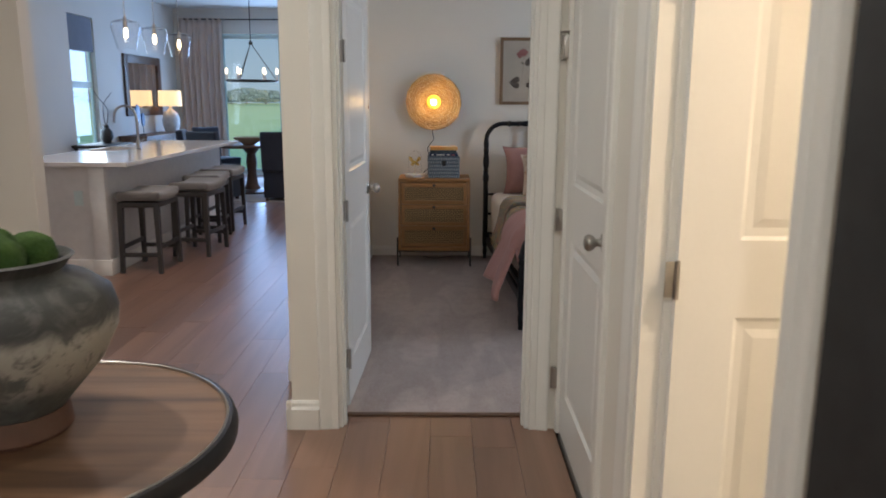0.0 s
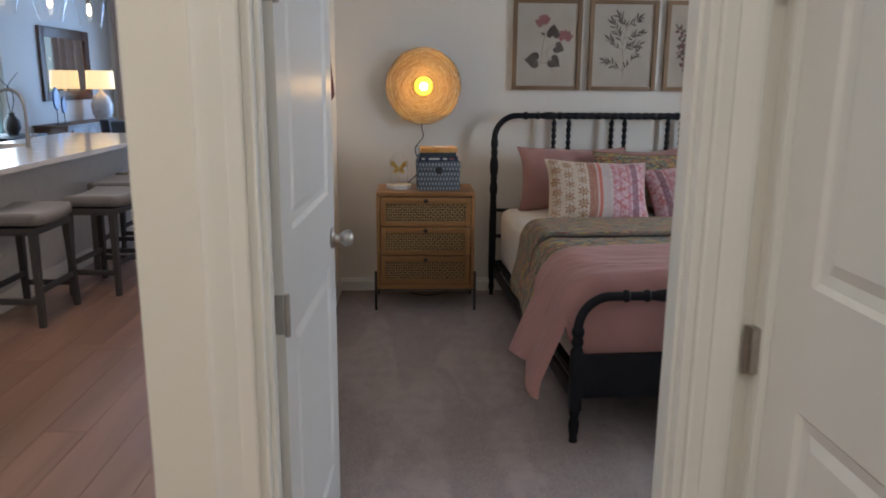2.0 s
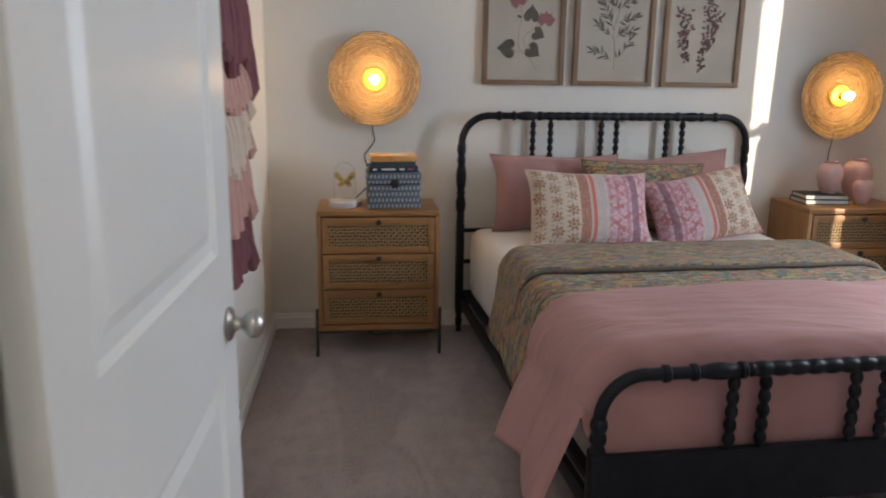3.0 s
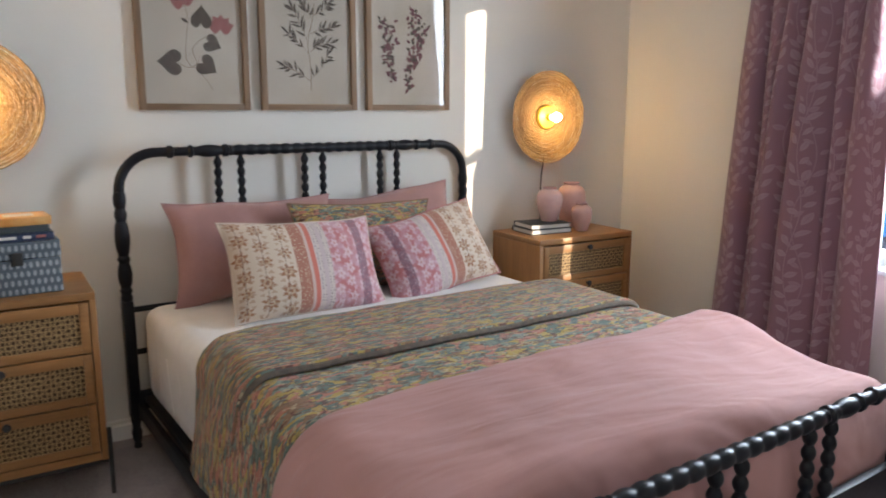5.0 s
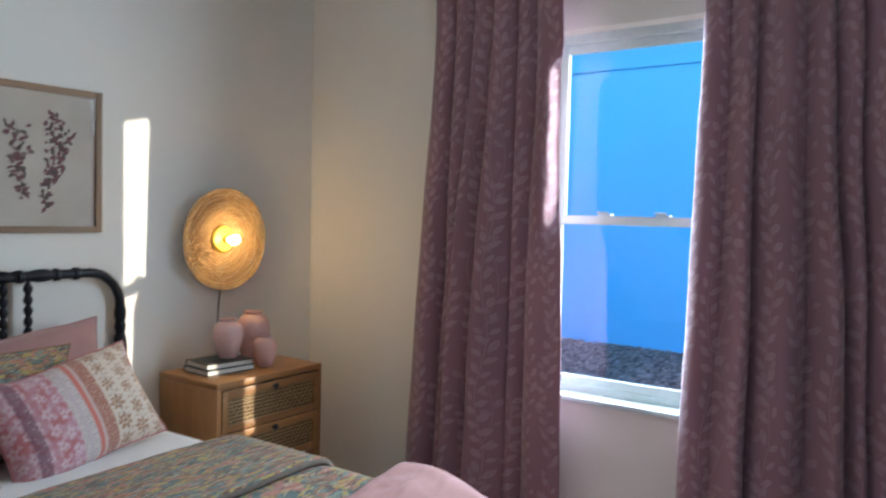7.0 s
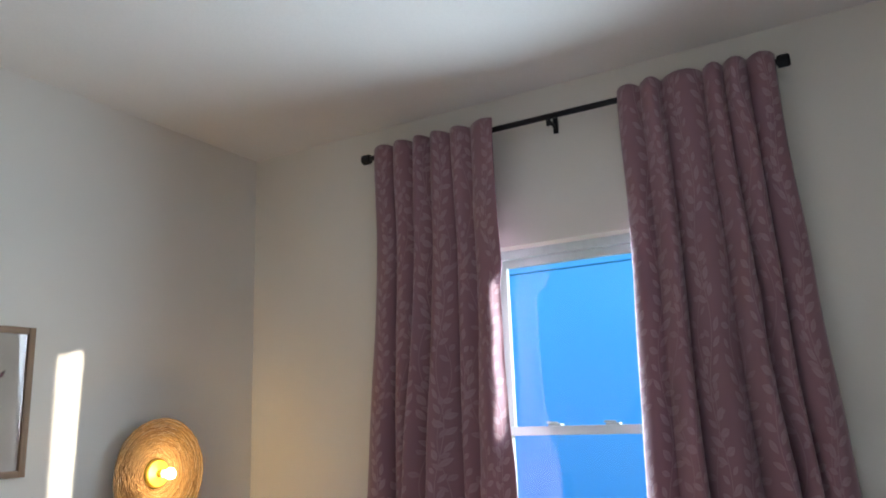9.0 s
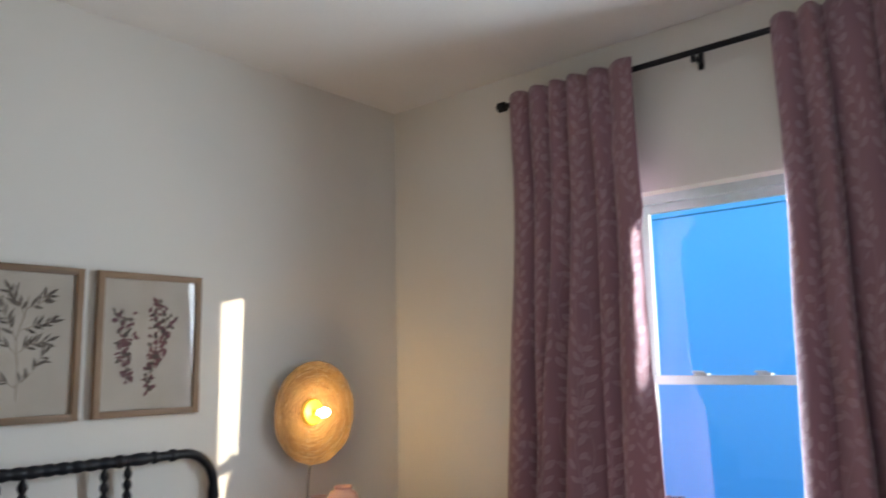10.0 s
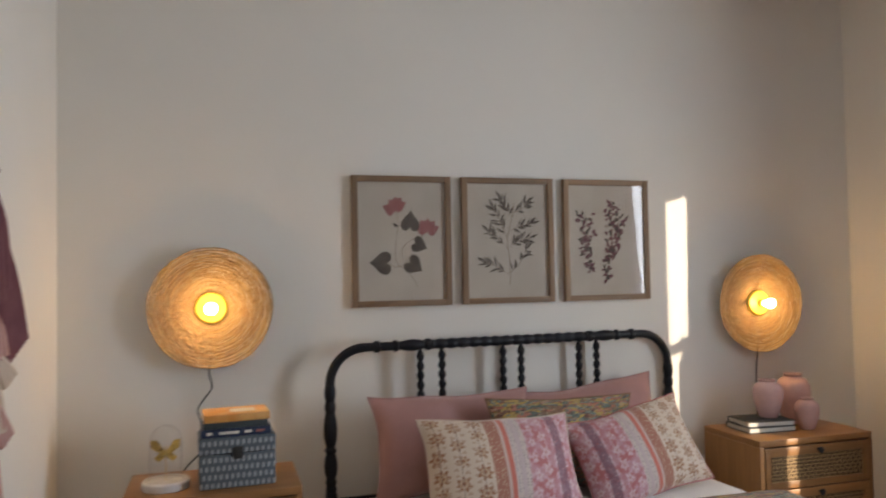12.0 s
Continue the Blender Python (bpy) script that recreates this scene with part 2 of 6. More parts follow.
def curtain_material():
    """Dusty rose cloth woven with paler wandering vines, leaves in turn to each side."""
    q = Nodes("rose_leaf_curtain")
    v = q.coords("UV")
    warp = q.noise(v, 3.0, 2)

    def vines(col, pitch, shift, sway, long, wide):
        x = q.math("ADD", q.axis(v, 0), shift)
        y = q.math("ADD", q.axis(v, 1), shift * 1.7)
        column = q.math("FLOOR", q.math("DIVIDE", x, col))
        bend = q.math("MULTIPLY", q.math("SINE", q.math("ADD", q.math("MULTIPLY", y, 11.0), q.math("MULTIPLY", column, 2.3))), sway)
        bx = q.math("SUBTRACT", q.math("SUBTRACT", x, q.math("MULTIPLY", q.math("ADD", column, 0.5), col)), bend)
        side = q.math("SIGN", bx)
        ax = q.math("ABSOLUTE", bx)
        k = q.math("ADD", q.math("DIVIDE", y, pitch), q.math("ADD", q.math("MULTIPLY", side, 0.25), q.math("MULTIPLY", column, 0.37)))
        row = q.math("FLOOR", k)
        ly = q.math("MULTIPLY", q.math("SUBTRACT", q.math("SUBTRACT", k, row), 0.5), pitch)
        cell = q.t.nodes.new("ShaderNodeCombineXYZ")
        for m, w in enumerate((column, row, side)):
            q.put(cell.inputs[m], w)
        wn_ = q.t.nodes.new("ShaderNodeTexWhiteNoise")
        q.put(wn_.inputs["Vector"], cell.outputs[0])
        r0, r1 = q.axis(wn_.outputs["Color"], 0), q.axis(wn_.outputs["Color"], 1)
        ang = q.math("ADD", q.math("MULTIPLY", r0, 0.9), 0.25)
        size = q.math("ADD", q.math("MULTIPLY", r1, 0.45), 0.65)
        px = q.math("DIVIDE", q.math("SUBTRACT", ax, long * 0.85), size)
        py = q.math("DIVIDE", ly, size)
        c, sn = q.math("COSINE", ang), q.math("SINE", ang)
        along = q.math("ADD", q.math("MULTIPLY", px, c), q.math("MULTIPLY", py, sn))
        across = q.math("SUBTRACT", q.math("MULTIPLY", py, c), q.math("MULTIPLY", px, sn))
        half = q.math("MULTIPLY", q.math("SUBTRACT", 1.0, q.math("POWER", q.math("ABSOLUTE", q.math("DIVIDE", along, long)), 1.8)), wide)
        body = q.ramp(q.math("SUBTRACT", half, q.math("ABSOLUTE", across)), 0.0, 0.003)
        vein = q.ramp(q.math("ABSOLUTE", across), 0.0008, 0.0025)
        leaf = q.math("MULTIPLY", body, q.math("ADD", q.math("MULTIPLY", vein, 0.35), 0.65))
        leaf = q.math("MULTIPLY", leaf, q.ramp(r1, 0.06, 0.10))
        line_ = q.math("SUBTRACT", 1.0, q.ramp(ax, 0.0012, 0.0030))
        return q.math("MAXIMUM", leaf, q.math("MULTIPLY", line_, 0.8))

    both = q.math("MAXIMUM", vines(0.152, 0.066, 0.0, 0.022, 0.034, 0.0165), q.math("MULTIPLY", vines(0.205, 0.094, 0.413, 0.030, 0.028, 0.0135), 0.75))
    worn = q.math("ADD", q.math("MULTIPLY", q.noise(v, 26, 3, 0.6), 0.5), 0.62)
    weave = q.noise(q.coords("UV", (1, 0.2, 1)), 420, 2, 0.7)
    base = q.mix(q.ramp(warp, 0.3, 0.7), (0.300, 0.165, 0.206), (0.270, 0.150, 0.192))
    c = q.mix(q.math("MULTIPLY", both, q.math("MULTIPLY", worn, 0.74)), base, (0.46, 0.33, 0.36))
    c = q.mix(q.math("MULTIPLY", weave, 0.22), c, (0.20, 0.09, 0.10))
    q.bump(q.math("ADD", weave, q.math("MULTIPLY", both, 0.5)), 0.25, 0.001)
    # the cloth lets a little daylight through
    through_ = q.t.nodes.new("ShaderNodeBsdfTranslucent")
    q.put(through_.inputs["Color"], c)
    m = q.t.nodes.new("ShaderNodeMixShader")
    m.inputs[0].default_value = 0.10
    q.put(m.inputs[1], q.b.outputs[0])
    q.put(m.inputs[2], through_.outputs[0])
    q.t.links.new(m.outputs[0], q.t.nodes["Material Output"].inputs["Surface"])
    return q.end(c, 0.8, 0.0, 0.3)


CURTAIN = curtain_material()


def quilt_material():
    """Brushed blossoms in teal, mustard and coral with dark outlines, crowded."""
    q = Nodes("floral_quilt")
    v0 = q.coords("UV")
    v = q.coords("UV", (0.95, 1.25, 1.0), (0, 0, 9))
    tone = q.noise(v, 13, 2, 0.5, 0.8)
    c = q.mix(q.ramp(tone, 0.38, 0.62), (0.105, 0.150, 0.135), (0.215, 0.270, 0.230))

    def strokes(scale, shift, lo, color, amount, c, soft=0.02):
        w = q.coords("UV", (0.90, 1.30, 1.0), (0, 0, shift * 9.0 - 40.0), (shift, shift * 0.3, 0))
        return q.mix(q.math("MULTIPLY", q.ramp(q.noise(w, scale, 3, 0.5, 1.1), lo, lo + soft), amount), c, color)

    c = strokes(11, 1.3, 0.535, (0.27, 0.145, 0.085), 0.9, c)
    c = strokes(13, 3.1, 0.550, (0.47, 0.33, 0.095), 0.95, c)
    c = strokes(14, 5.7, 0.560, (0.46, 0.185, 0.135), 0.95, c)
    c = strokes(30, 8.2, 0.600, (0.50, 0.41, 0.27), 0.8, c)
    c = strokes(26, 9.9, 0.585, (0.13, 0.055, 0.050), 0.85, c)
    edge = q.math("ABSOLUTE", q.math("SUBTRACT", q.noise(v, 17, 2, 0.5, 1.0), 0.5))
    c = q.mix(q.math("MULTIPLY", q.math("SUBTRACT", 1.0, q.ramp(edge, 0.006, 0.020)), 0.6), c, (0.055, 0.045, 0.040))
    fine = q.noise(v0, 220, 3, 0.7)
    c = q.mix(q.math("MULTIPLY", fine, 0.2), c, (0.12, 0.10, 0.08))
    stitch = q.math("ABSOLUTE", q.math("SINE", q.math("MULTIPLY", q.axis(v0, 1), 62.0)))
    q.bump(q.math("ADD", q.math("MULTIPLY", q.math("POWER", stitch, 0.5), 0.6), q.noise(v0, 22, 3)), 0.6, 0.007)
    return q.end(c, 0.9, 0.0, 0.1, 0.2)


QUILT = quilt_material()
BINDING = plain("dark_quilt_binding", (0.10, 0.085, 0.07), (0.16, 0.12, 0.09), 40, 0.9)


def print_pillow_material(name, flip):
    """Block printed cotton: cream with ochre flowers, a coral band, a pale band, then rose with white blossoms."""
    q = Nodes(name)
    g = q.coords("UV")
    x = q.axis(g, 0)
    y = q.axis(g, 1)
    x = q.math("SUBTRACT", 1.0, x) if flip else x
    uv = q.t.nodes.new("ShaderNodeCombineXYZ")
    q.put(uv.inputs[0], q.math("MULTIPLY", x, 1.5))
    q.put(uv.inputs[1], y)
    v = uv.outputs[0]

    def blossoms(nx, ny, petals, size, seed):
        """One flower to a cell, rows staggered: full inside its petals; also the distance from its heart."""
        cx = q.math("MULTIPLY", x, nx)
        col = q.math("FLOOR", cx)
        cy = q.math("ADD", q.math("MULTIPLY", y, ny), q.math("ADD", q.math("MULTIPLY", col, 0.5), q.math("MULTIPLY", q.noise(v, 3.0, 1), 0.5)))
        row = q.math("FLOOR", cy)
        cell = q.t.nodes.new("ShaderNodeCombineXYZ")
        for m, w in enumerate((col, row, seed)):
            q.put(cell.inputs[m], w)
        wn_ = q.t.nodes.new("ShaderNodeTexWhiteNoise")
        q.put(wn_.inputs["Vector"], cell.outputs[0])
        r0, r1 = q.axis(wn_.outputs["Color"], 0), q.axis(wn_.outputs["Color"], 1)
        fx = q.math("ADD", q.math("SUBTRACT", q.math("SUBTRACT", cx, col), 0.5), q.math("MULTIPLY", q.math("SUBTRACT", r0, 0.5), 0.22))
        fy = q.math("ADD", q.math("SUBTRACT", q.math("SUBTRACT", cy, row), 0.5), q.math("MULTIPLY", q.math("SUBTRACT", r1, 0.5), 0.22))
        d = q.math("SQRT", q.math("ADD", q.math("MULTIPLY", fx, fx), q.math("MULTIPLY", fy, fy)))
        a = q.math("ARCTAN2", fy, fx)
        rim = q.math("MULTIPLY", q.math("ADD", q.math("MULTIPLY", q.math("SINE", q.math("ADD", q.math("MULTIPLY", a, petals), q.math("MULTIPLY", r0, 6.0))), 0.22), 0.8), q.math("MULTIPLY", q.math("ADD", q.math("MULTIPLY", r1, 0.35), 0.75), size))
        return q.ramp(q.math("SUBTRACT", rim, d), -0.01, 0.025), d

    # cream end with columns of flowers on stems
    worn = q.ramp(q.noise(v, 48, 3, 0.6), 0.36, 0.48)
    flower, heart = blossoms(8.0, 5.5, 7.0, 0.42, 1.0)
    inner = q.math("MULTIPLY", q.ramp(heart, 0.10, 0.13), q.math("SUBTRACT", 1.0, q.ramp(heart, 0.18, 0.21)))
    small, heart2 = blossoms(16.0, 16.0, 3.0, 0.30, 4.0)
    cream = q.mix(q.math("MULTIPLY", small, 0.55), (0.60, 0.49, 0.39), (0.36, 0.20, 0.13))
    cream = q.mix(q.math("MULTIPLY", flower, worn), cream, (0.32, 0.150, 0.080))
    cream = q.mix(q.math("MULTIPLY", inner, 0.85), cream, (0.56, 0.42, 0.29))
    stem = q.math("SUBTRACT", 1.0, q.ramp(q.math("ABSOLUTE", q.math("SINE", q.math("ADD", q.math("MULTIPLY", x, 25.13), 1.5708))), 0.04, 0.10))
    cream = q.mix(q.math("MULTIPLY", q.math("MULTIPLY", stem, worn), 0.7), cream, (0.20, 0.13, 0.12))
    # speckled coral band with two plain lines
    speck = q.ramp(q.voronoi(v, 46.0, "Distance"), 0.25, 0.35)
    coral = q.mix(speck, (0.55, 0.40, 0.27), (0.37, 0.155, 0.110))
    # pale band with dark dashes
    dash = q.math("SUBTRACT", 1.0, q.ramp(q.voronoi(q.coords("UV", (52, 36, 1)), 1.0, "Distance", 0.3), 0.24, 0.32))
    pale = q.mix(q.math("MULTIPLY", dash, 0.85), (0.56, 0.47, 0.43), (0.20, 0.16, 0.17))
    # rose field with white blossoms
    cloud = q.ramp(q.noise(v, 7, 3, 0.6), 0.38, 0.62)
    rose = q.mix(cloud, (0.45, 0.155, 0.155), (0.49, 0.270, 0.300))
    bl, heart3 = blossoms(13.0, 6.5, 5.0, 0.40, 7.0)
    bl2, heart4 = blossoms(22.0, 11.0, 5.0, 0.36, 9.0)
    rose = q.mix(q.math("MULTIPLY", q.math("MULTIPLY", bl2, worn), 0.7), rose, (0.60, 0.42, 0.46))
    rose = q.mix(q.math("MULTIPLY", q.math("MULTIPLY", bl, q.math("ADD", q.math("MULTIPLY", worn, 0.4), 0.6)), 0.72), rose, (0.64, 0.50, 0.53))
    rose = q.mix(q.math("MULTIPLY", q.math("SUBTRACT", 1.0, q.ramp(heart3, 0.07, 0.11)), 0.8), rose, (0.45, 0.17, 0.18))
    band = q.math("MULTIPLY", q.ramp(x, 0.80, 0.81), q.math("SUBTRACT", 1.0, q.ramp(x, 0.87, 0.88)))
    grit = q.ramp(q.voronoi(v, 52.0, "Distance"), 0.24, 0.32)
    rose = q.mix(q.math("MULTIPLY", q.math("MULTIPLY", band, grit), 0.75), rose, (0.17, 0.085, 0.12))
    c = q.mix(q.ramp(x, 0.375, 0.38), cream, coral)
    c = q.mix(q.ramp(x, 0.455, 0.458), c, (0.54, 0.40, 0.35))
    c = q.mix(q.ramp(x, 0.475, 0.478), c, (0.55, 0.16, 0.12))
    c = q.mix(q.ramp(x, 0.505, 0.508), c, pale)
    c = q.mix(q.math("MULTIPLY", q.ramp(x, 0.545, 0.548), q.math("SUBTRACT", 1.0, q.ramp(x, 0.572, 0.575))), c, (0.50, 0.40, 0.40))
    c = q.mix(q.ramp(x, 0.605, 0.61), c, rose)
    weave = q.noise(v, 300, 2)
    q.bump(weave, 0.3, 0.001)
    return q.end(c, 0.88, 0.0, 0.2)


PILLOWA = print_pillow_material("block_print_cotton", False)
PILLOWB = print_pillow_material("block_print_cotton_turned", True)


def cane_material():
    """A backing sheet coloured dark for the shade behind the cane's strands."""
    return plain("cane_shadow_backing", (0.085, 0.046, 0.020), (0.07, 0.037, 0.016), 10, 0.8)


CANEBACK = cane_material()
CANE = plain("woven_cane", (0.46, 0.30, 0.14), (0.40, 0.25, 0.11), 30, 0.55)


def rope_material():
    """Dry seagrass: pale straw and brown strands side by side."""
    q = Nodes("seagrass_rope")
    g = q.t.nodes.new("ShaderNodeNewGeometry")
    v = q.coords("Object")
    c = q.mix(q.ramp(g.outputs["Random Per Island"], 0.1, 0.9), (0.19, 0.110, 0.048), (0.56, 0.41, 0.23))
    c = q.mix(q.math("MULTIPLY", q.ramp(q.noise(v, 150, 3, 0.65), 0.45, 0.62), 0.5), c, (0.12, 0.066, 0.026))
    q.bump(q.noise(v, 260, 3), 0.5, 0.001)
    return q.end(c, 0.72)


ROPE = rope_material()


def pane_material():
    """Thin window glass: see-through with a gloss that grows at a slant."""
    q = Nodes("window_glass")
    t = q.t.nodes.new("ShaderNodeBsdfTransparent")
    g = q.t.nodes.new("ShaderNodeBsdfGlossy")
    g.inputs["Roughness"].default_value = 0.0
    lw = q.t.nodes.new("ShaderNodeLayerWeight")
    gain = q.math("ADD", q.math("MULTIPLY", q.math("POWER", lw.outputs["Facing"], 4.0), 0.9), 0.03)
    m = q.t.nodes.new("ShaderNodeMixShader")
    q.put(m.inputs[0], gain)
    q.put(m.inputs[1], t.outputs[0])
    q.put(m.inputs[2], g.outputs[0])
    out = q.t.nodes["Material Output"]
    q.t.links.new(m.outputs[0], out.inputs["Surface"])
    return q.mat


PANE = pane_material()


def picture_glass_material():
    """Plain picture glass: both faces give back a part of the room."""
    q = Nodes("picture_glass")
    t = q.t.nodes.new("ShaderNodeBsdfTransparent")
    g = q.t.nodes.new("ShaderNodeBsdfGlossy")
    g.inputs["Roughness"].default_value = 0.0
    fr_ = q.t.nodes.new("ShaderNodeFresnel")
    fr_.inputs["IOR"].default_value = 1.45
    m = q.t.nodes.new("ShaderNodeMixShader")
    q.put(m.inputs[0], q.math("MULTIPLY", fr_.outputs[0], 0.62, True))
    q.put(m.inputs[1], t.outputs[0])
    q.put(m.inputs[2], g.outputs[0])
    q.t.links.new(m.outputs[0], q.t.nodes["Material Output"].inputs["Surface"])
    return q.mat


PICGLASS = picture_glass_material()
MIRROR = Nodes("mirror_silver").end((0.85, 0.85, 0.85), 0.02, 1.0)


def glow(name, color, strength):
    q = Nodes(name)
    q.b.inputs["Emission Color"].default_value = (*color, 1)
    q.b.inputs["Emission Strength"].default_value = strength
    return q.end(color, 0.5)


BULB = glow("lit_sconce_bulb", (1.0, 0.61, 0.245), 150)
PENDBULB = glow("lit_filament_bulb", (1.0, 0.74, 0.46), 9)
SHADEGLOW = glow("lit_lamp_shade", (1.0, 0.72, 0.38), 1.0)
CANDLE = glow("lit_candle_bulb", (1.0, 0.85, 0.6), 3)


def far_sky_material():
    q = Nodes("hazy_far_sky")
    z = q.axis(q.coords("Object"), 2)
    c = q.mix(q.ramp(z, 0, 60), (0.50, 0.70, 0.86), (0.26, 0.50, 0.85))
    cloud = q.noise(q.coords("Object", (1, 1, 3.0)), 0.03, 4)
    c = q.mix(q.math("MULTIPLY", q.ramp(cloud, 0.5, 0.75), 0.35), c, (0.72, 0.80, 0.88))
    q.put(q.b.inputs["Emission Color"], c)
    q.b.inputs["Emission Strength"].default_value = 0.62
    q.mat.cycles.emission_sampling = "NONE"
    return q.end((0.0, 0.0, 0.0), 1.0)


FARSKY = far_sky_material()
# Lens glow of the unseen lamps added overhead.
ADDED_LENS = glow("added_lamp_lens", (1.0, 0.80, 0.58), 30)


# ---------------------------------------------------------------- building helpers
def finish(bm, smooth=True):
    bmesh.ops.recalc_face_normals(bm, faces=bm.faces)
    me = bpy.data.meshes.new("mesh")
    bm.to_mesh(me)
    bm.free()
    if smooth:
        for p in me.polygons:
            p.use_smooth = True
        me.set_sharp_from_angle(angle=radians(38))
    return me


def part(name, bm, material, parent=None, label="", smooth=True):
    ob = new(name, finish(bm, smooth) if isinstance(bm, bmesh.types.BMesh) else bm)
    ob.data.name = name
    if not ob.data.materials:
        ob.data.materials.append(material)
    if parent is not None:
        ob.parent = parent
    if label:
        ob["label"] = label
    return ob


def thing(name, m, label, category, group="", kind=""):
    ob = new(name)
    ob.empty_display_size = 0.05
    ob.matrix_world = m
    return tagged(ob, label, category, group, kind)


def box(lo, hi, bevel=0.0, bm=None, seg=2):
    own = bmesh.new()
    r = bmesh.ops.create_cube(own, size=1.0)
    c, d = (Vector(lo) + Vector(hi)) / 2, Vector(hi) - Vector(lo)
    for v in r["verts"]:
        v.co = Vector((v.co.x * d.x, v.co.y * d.y, v.co.z * d.z)) + c
    if bevel:
        bmesh.ops.bevel(own, geom=own.edges[:], offset=min(bevel, min(d) * 0.45), segments=seg, affect="EDGES", profile=0.6)
    return join(bm, own) if bm else own


def join(bm, other):
    me = bpy.data.meshes.new("tmp")
    other.to_mesh(me)
    other.free()
    bm.from_mesh(me)
    bpy.data.meshes.remove(me)
    return bm


def lathe(profile, seg=28, bm=None, centre=(0, 0, 0), cap=True):
    """Turns (radius, height) rows about z."""
    bm = bm or bmesh.new()
    rings = []
    for r, z in profile:
        rings.append([bm.verts.new((centre[0] + r * math.cos(2 * math.pi * k / seg), centre[1] + r * math.sin(2 * math.pi * k / seg), centre[2] + z)) for k in range(seg)])
    for a, b in zip(rings, rings[1:]):
        for k in range(seg):
            bm.faces.new((a[k], a[(k + 1) % seg], b[(k + 1) % seg], b[k]))
    for ring, r in ((rings[0], profile[0][0]), (rings[-1], profile[-1][0])):
        if cap and r > 1e-4:
            bm.faces.new(ring)
    return bm


def tube(points, radius, seg=10, bm=None, closed=False):
    """A tube along points; radius is a number or a function of the share along it."""
    bm = bm or bmesh.new()
    pts = [Vector(p) for p in points]
    n = len(pts)
    rings, up = [], None
    for i, p in enumerate(pts):
        if closed:
            d = (pts[(i + 1) % n] - pts[i - 1]).normalized()
        else:
            d = (pts[min(i + 1, n - 1)] - pts[max(i - 1, 0)]).normalized()
        if up is None:
            up = Vector((0, 0, 1)) if abs(d.z) < 0.9 else Vector((1, 0, 0))
        side = d.cross(up).normalized()
        up = side.cross(d).normalized()
        r = radius(i / (n - 1)) if callable(radius) else radius
        rings.append([bm.verts.new(p + (side * math.cos(2 * math.pi * k / seg) + up * math.sin(2 * math.pi * k / seg)) * r) for k in range(seg)])
    last = n if closed else n - 1
    for i in range(last):
        a, b = rings[i], rings[(i + 1) % n]
        for k in range(seg):
            bm.faces.new((a[k], a[(k + 1) % seg], b[(k + 1) % seg], b[k]))
    if not closed:
        bm.faces.new(rings[0])
        bm.faces.new(rings[-1])
    return bm


def grid(nu, nv, fn, bm=None, uv=None):
    """A sheet of nu by nv cells; fn(u, v) gives the place, uv(u, v) the cloth's own coordinates."""
    bm = bm or bmesh.new()
    layer = bm.loops.layers.uv.verify()
    vs = [[bm.verts.new(fn(i / nu, j / nv)) for j in range(nv + 1)] for i in range(nu + 1)]
    for i in range(nu):
        for j in range(nv):
            f = bm.faces.new((vs[i][j], vs[i + 1][j], vs[i + 1][j + 1], vs[i][j + 1]))
            for loop, (a, b) in zip(f.loops, ((i, j), (i + 1, j), (i + 1, j + 1), (i, j + 1))):
                loop[layer].uv = uv(a / nu, b / nv) if uv else (a / nu, b / nv)
    return bm


def line(a, b, n):
    return [Vector(a).lerp(Vector(b), k / n) for k in range(n + 1)]


def thick(ob, t, offset=-1.0):
    m = ob.modifiers.new("thickness", "SOLIDIFY")
    m.thickness, m.offset = t, offset
    return ob


def structure(name, bm, material, label=""):
    ob = part(name, bm, material, None, label, smooth=False)
    return tagged(ob, label or name.replace("_", " "), "", "", "structure")


def wall_with_hole(name, axis, at, depth, span, height, holes, material=None, label=""):
    """A wall of the given depth from `at`, along x (axis 'y') or along y (axis 'x'), with openings (a, b, z0, z1) cut through."""
    bm = bmesh.new()
    cuts = sorted({span[0], span[1], *[h[0] for h in holes], *[h[1] for h in holes]})
    for a, b in zip(cuts, cuts[1:]):
        mid = (a + b) / 2
        zs = [(0.0, height)]
        for h in holes:
            if h[0] < mid < h[1]:
                zs = [(0.0, h[2]), (h[3], height)]
        for z0, z1 in zs:
            if z1 - z0 < 1e-4:
                continue
            if axis == "y":
                box((a, at, z0), (b, at + depth, z1), 0, bm)
            else:
                box((at, a, z0), (at + depth, b, z1), 0, bm)
    bmesh.ops.remove_doubles(bm, verts=bm.verts, dist=1e-5)
    return structure(name, bm, material or WALL, label)

# ---------------------------------------------------------------- the large structure
H = 3.06                                   # ceiling height
YB, XW, XL, YF = 7.18, 3.45, -0.47, 3.51   # bedroom: back wall, window wall, side wall, door wall (inner faces)
WY0, WY1, WZ0, WZ1 = 4.91, 5.74, 0.72, 2.33   # bedroom window opening

wall_with_hole("wall_north", "y", YB, 0.12, (-0.59, 3.62), H, [], None, "off-white painted bedroom wall behind the bed")
wall_with_hole("wall_east", "x", XW, 0.17, (3.39, YB), H, [(WY0, WY1, WZ0, WZ1)], None, "off-white painted bedroom wall with the window")
wall_with_hole("wall_west", "x", -0.585, 0.115, (3.95, YB), H, [], None, "off-white painted wall between bedroom and living room")
structure("wall_west_return", box((-0.465, 3.5105, 0), (-0.352, 3.95, H)), WALL, "short off-white wall return beside the bedroom door")
wall_with_hole("wall_south", "y", 3.39, 0.12, (-0.465, XW), H, [(-0.258, 0.585, 0, 2.05)], None, "off-white wall with the bedroom doorway")
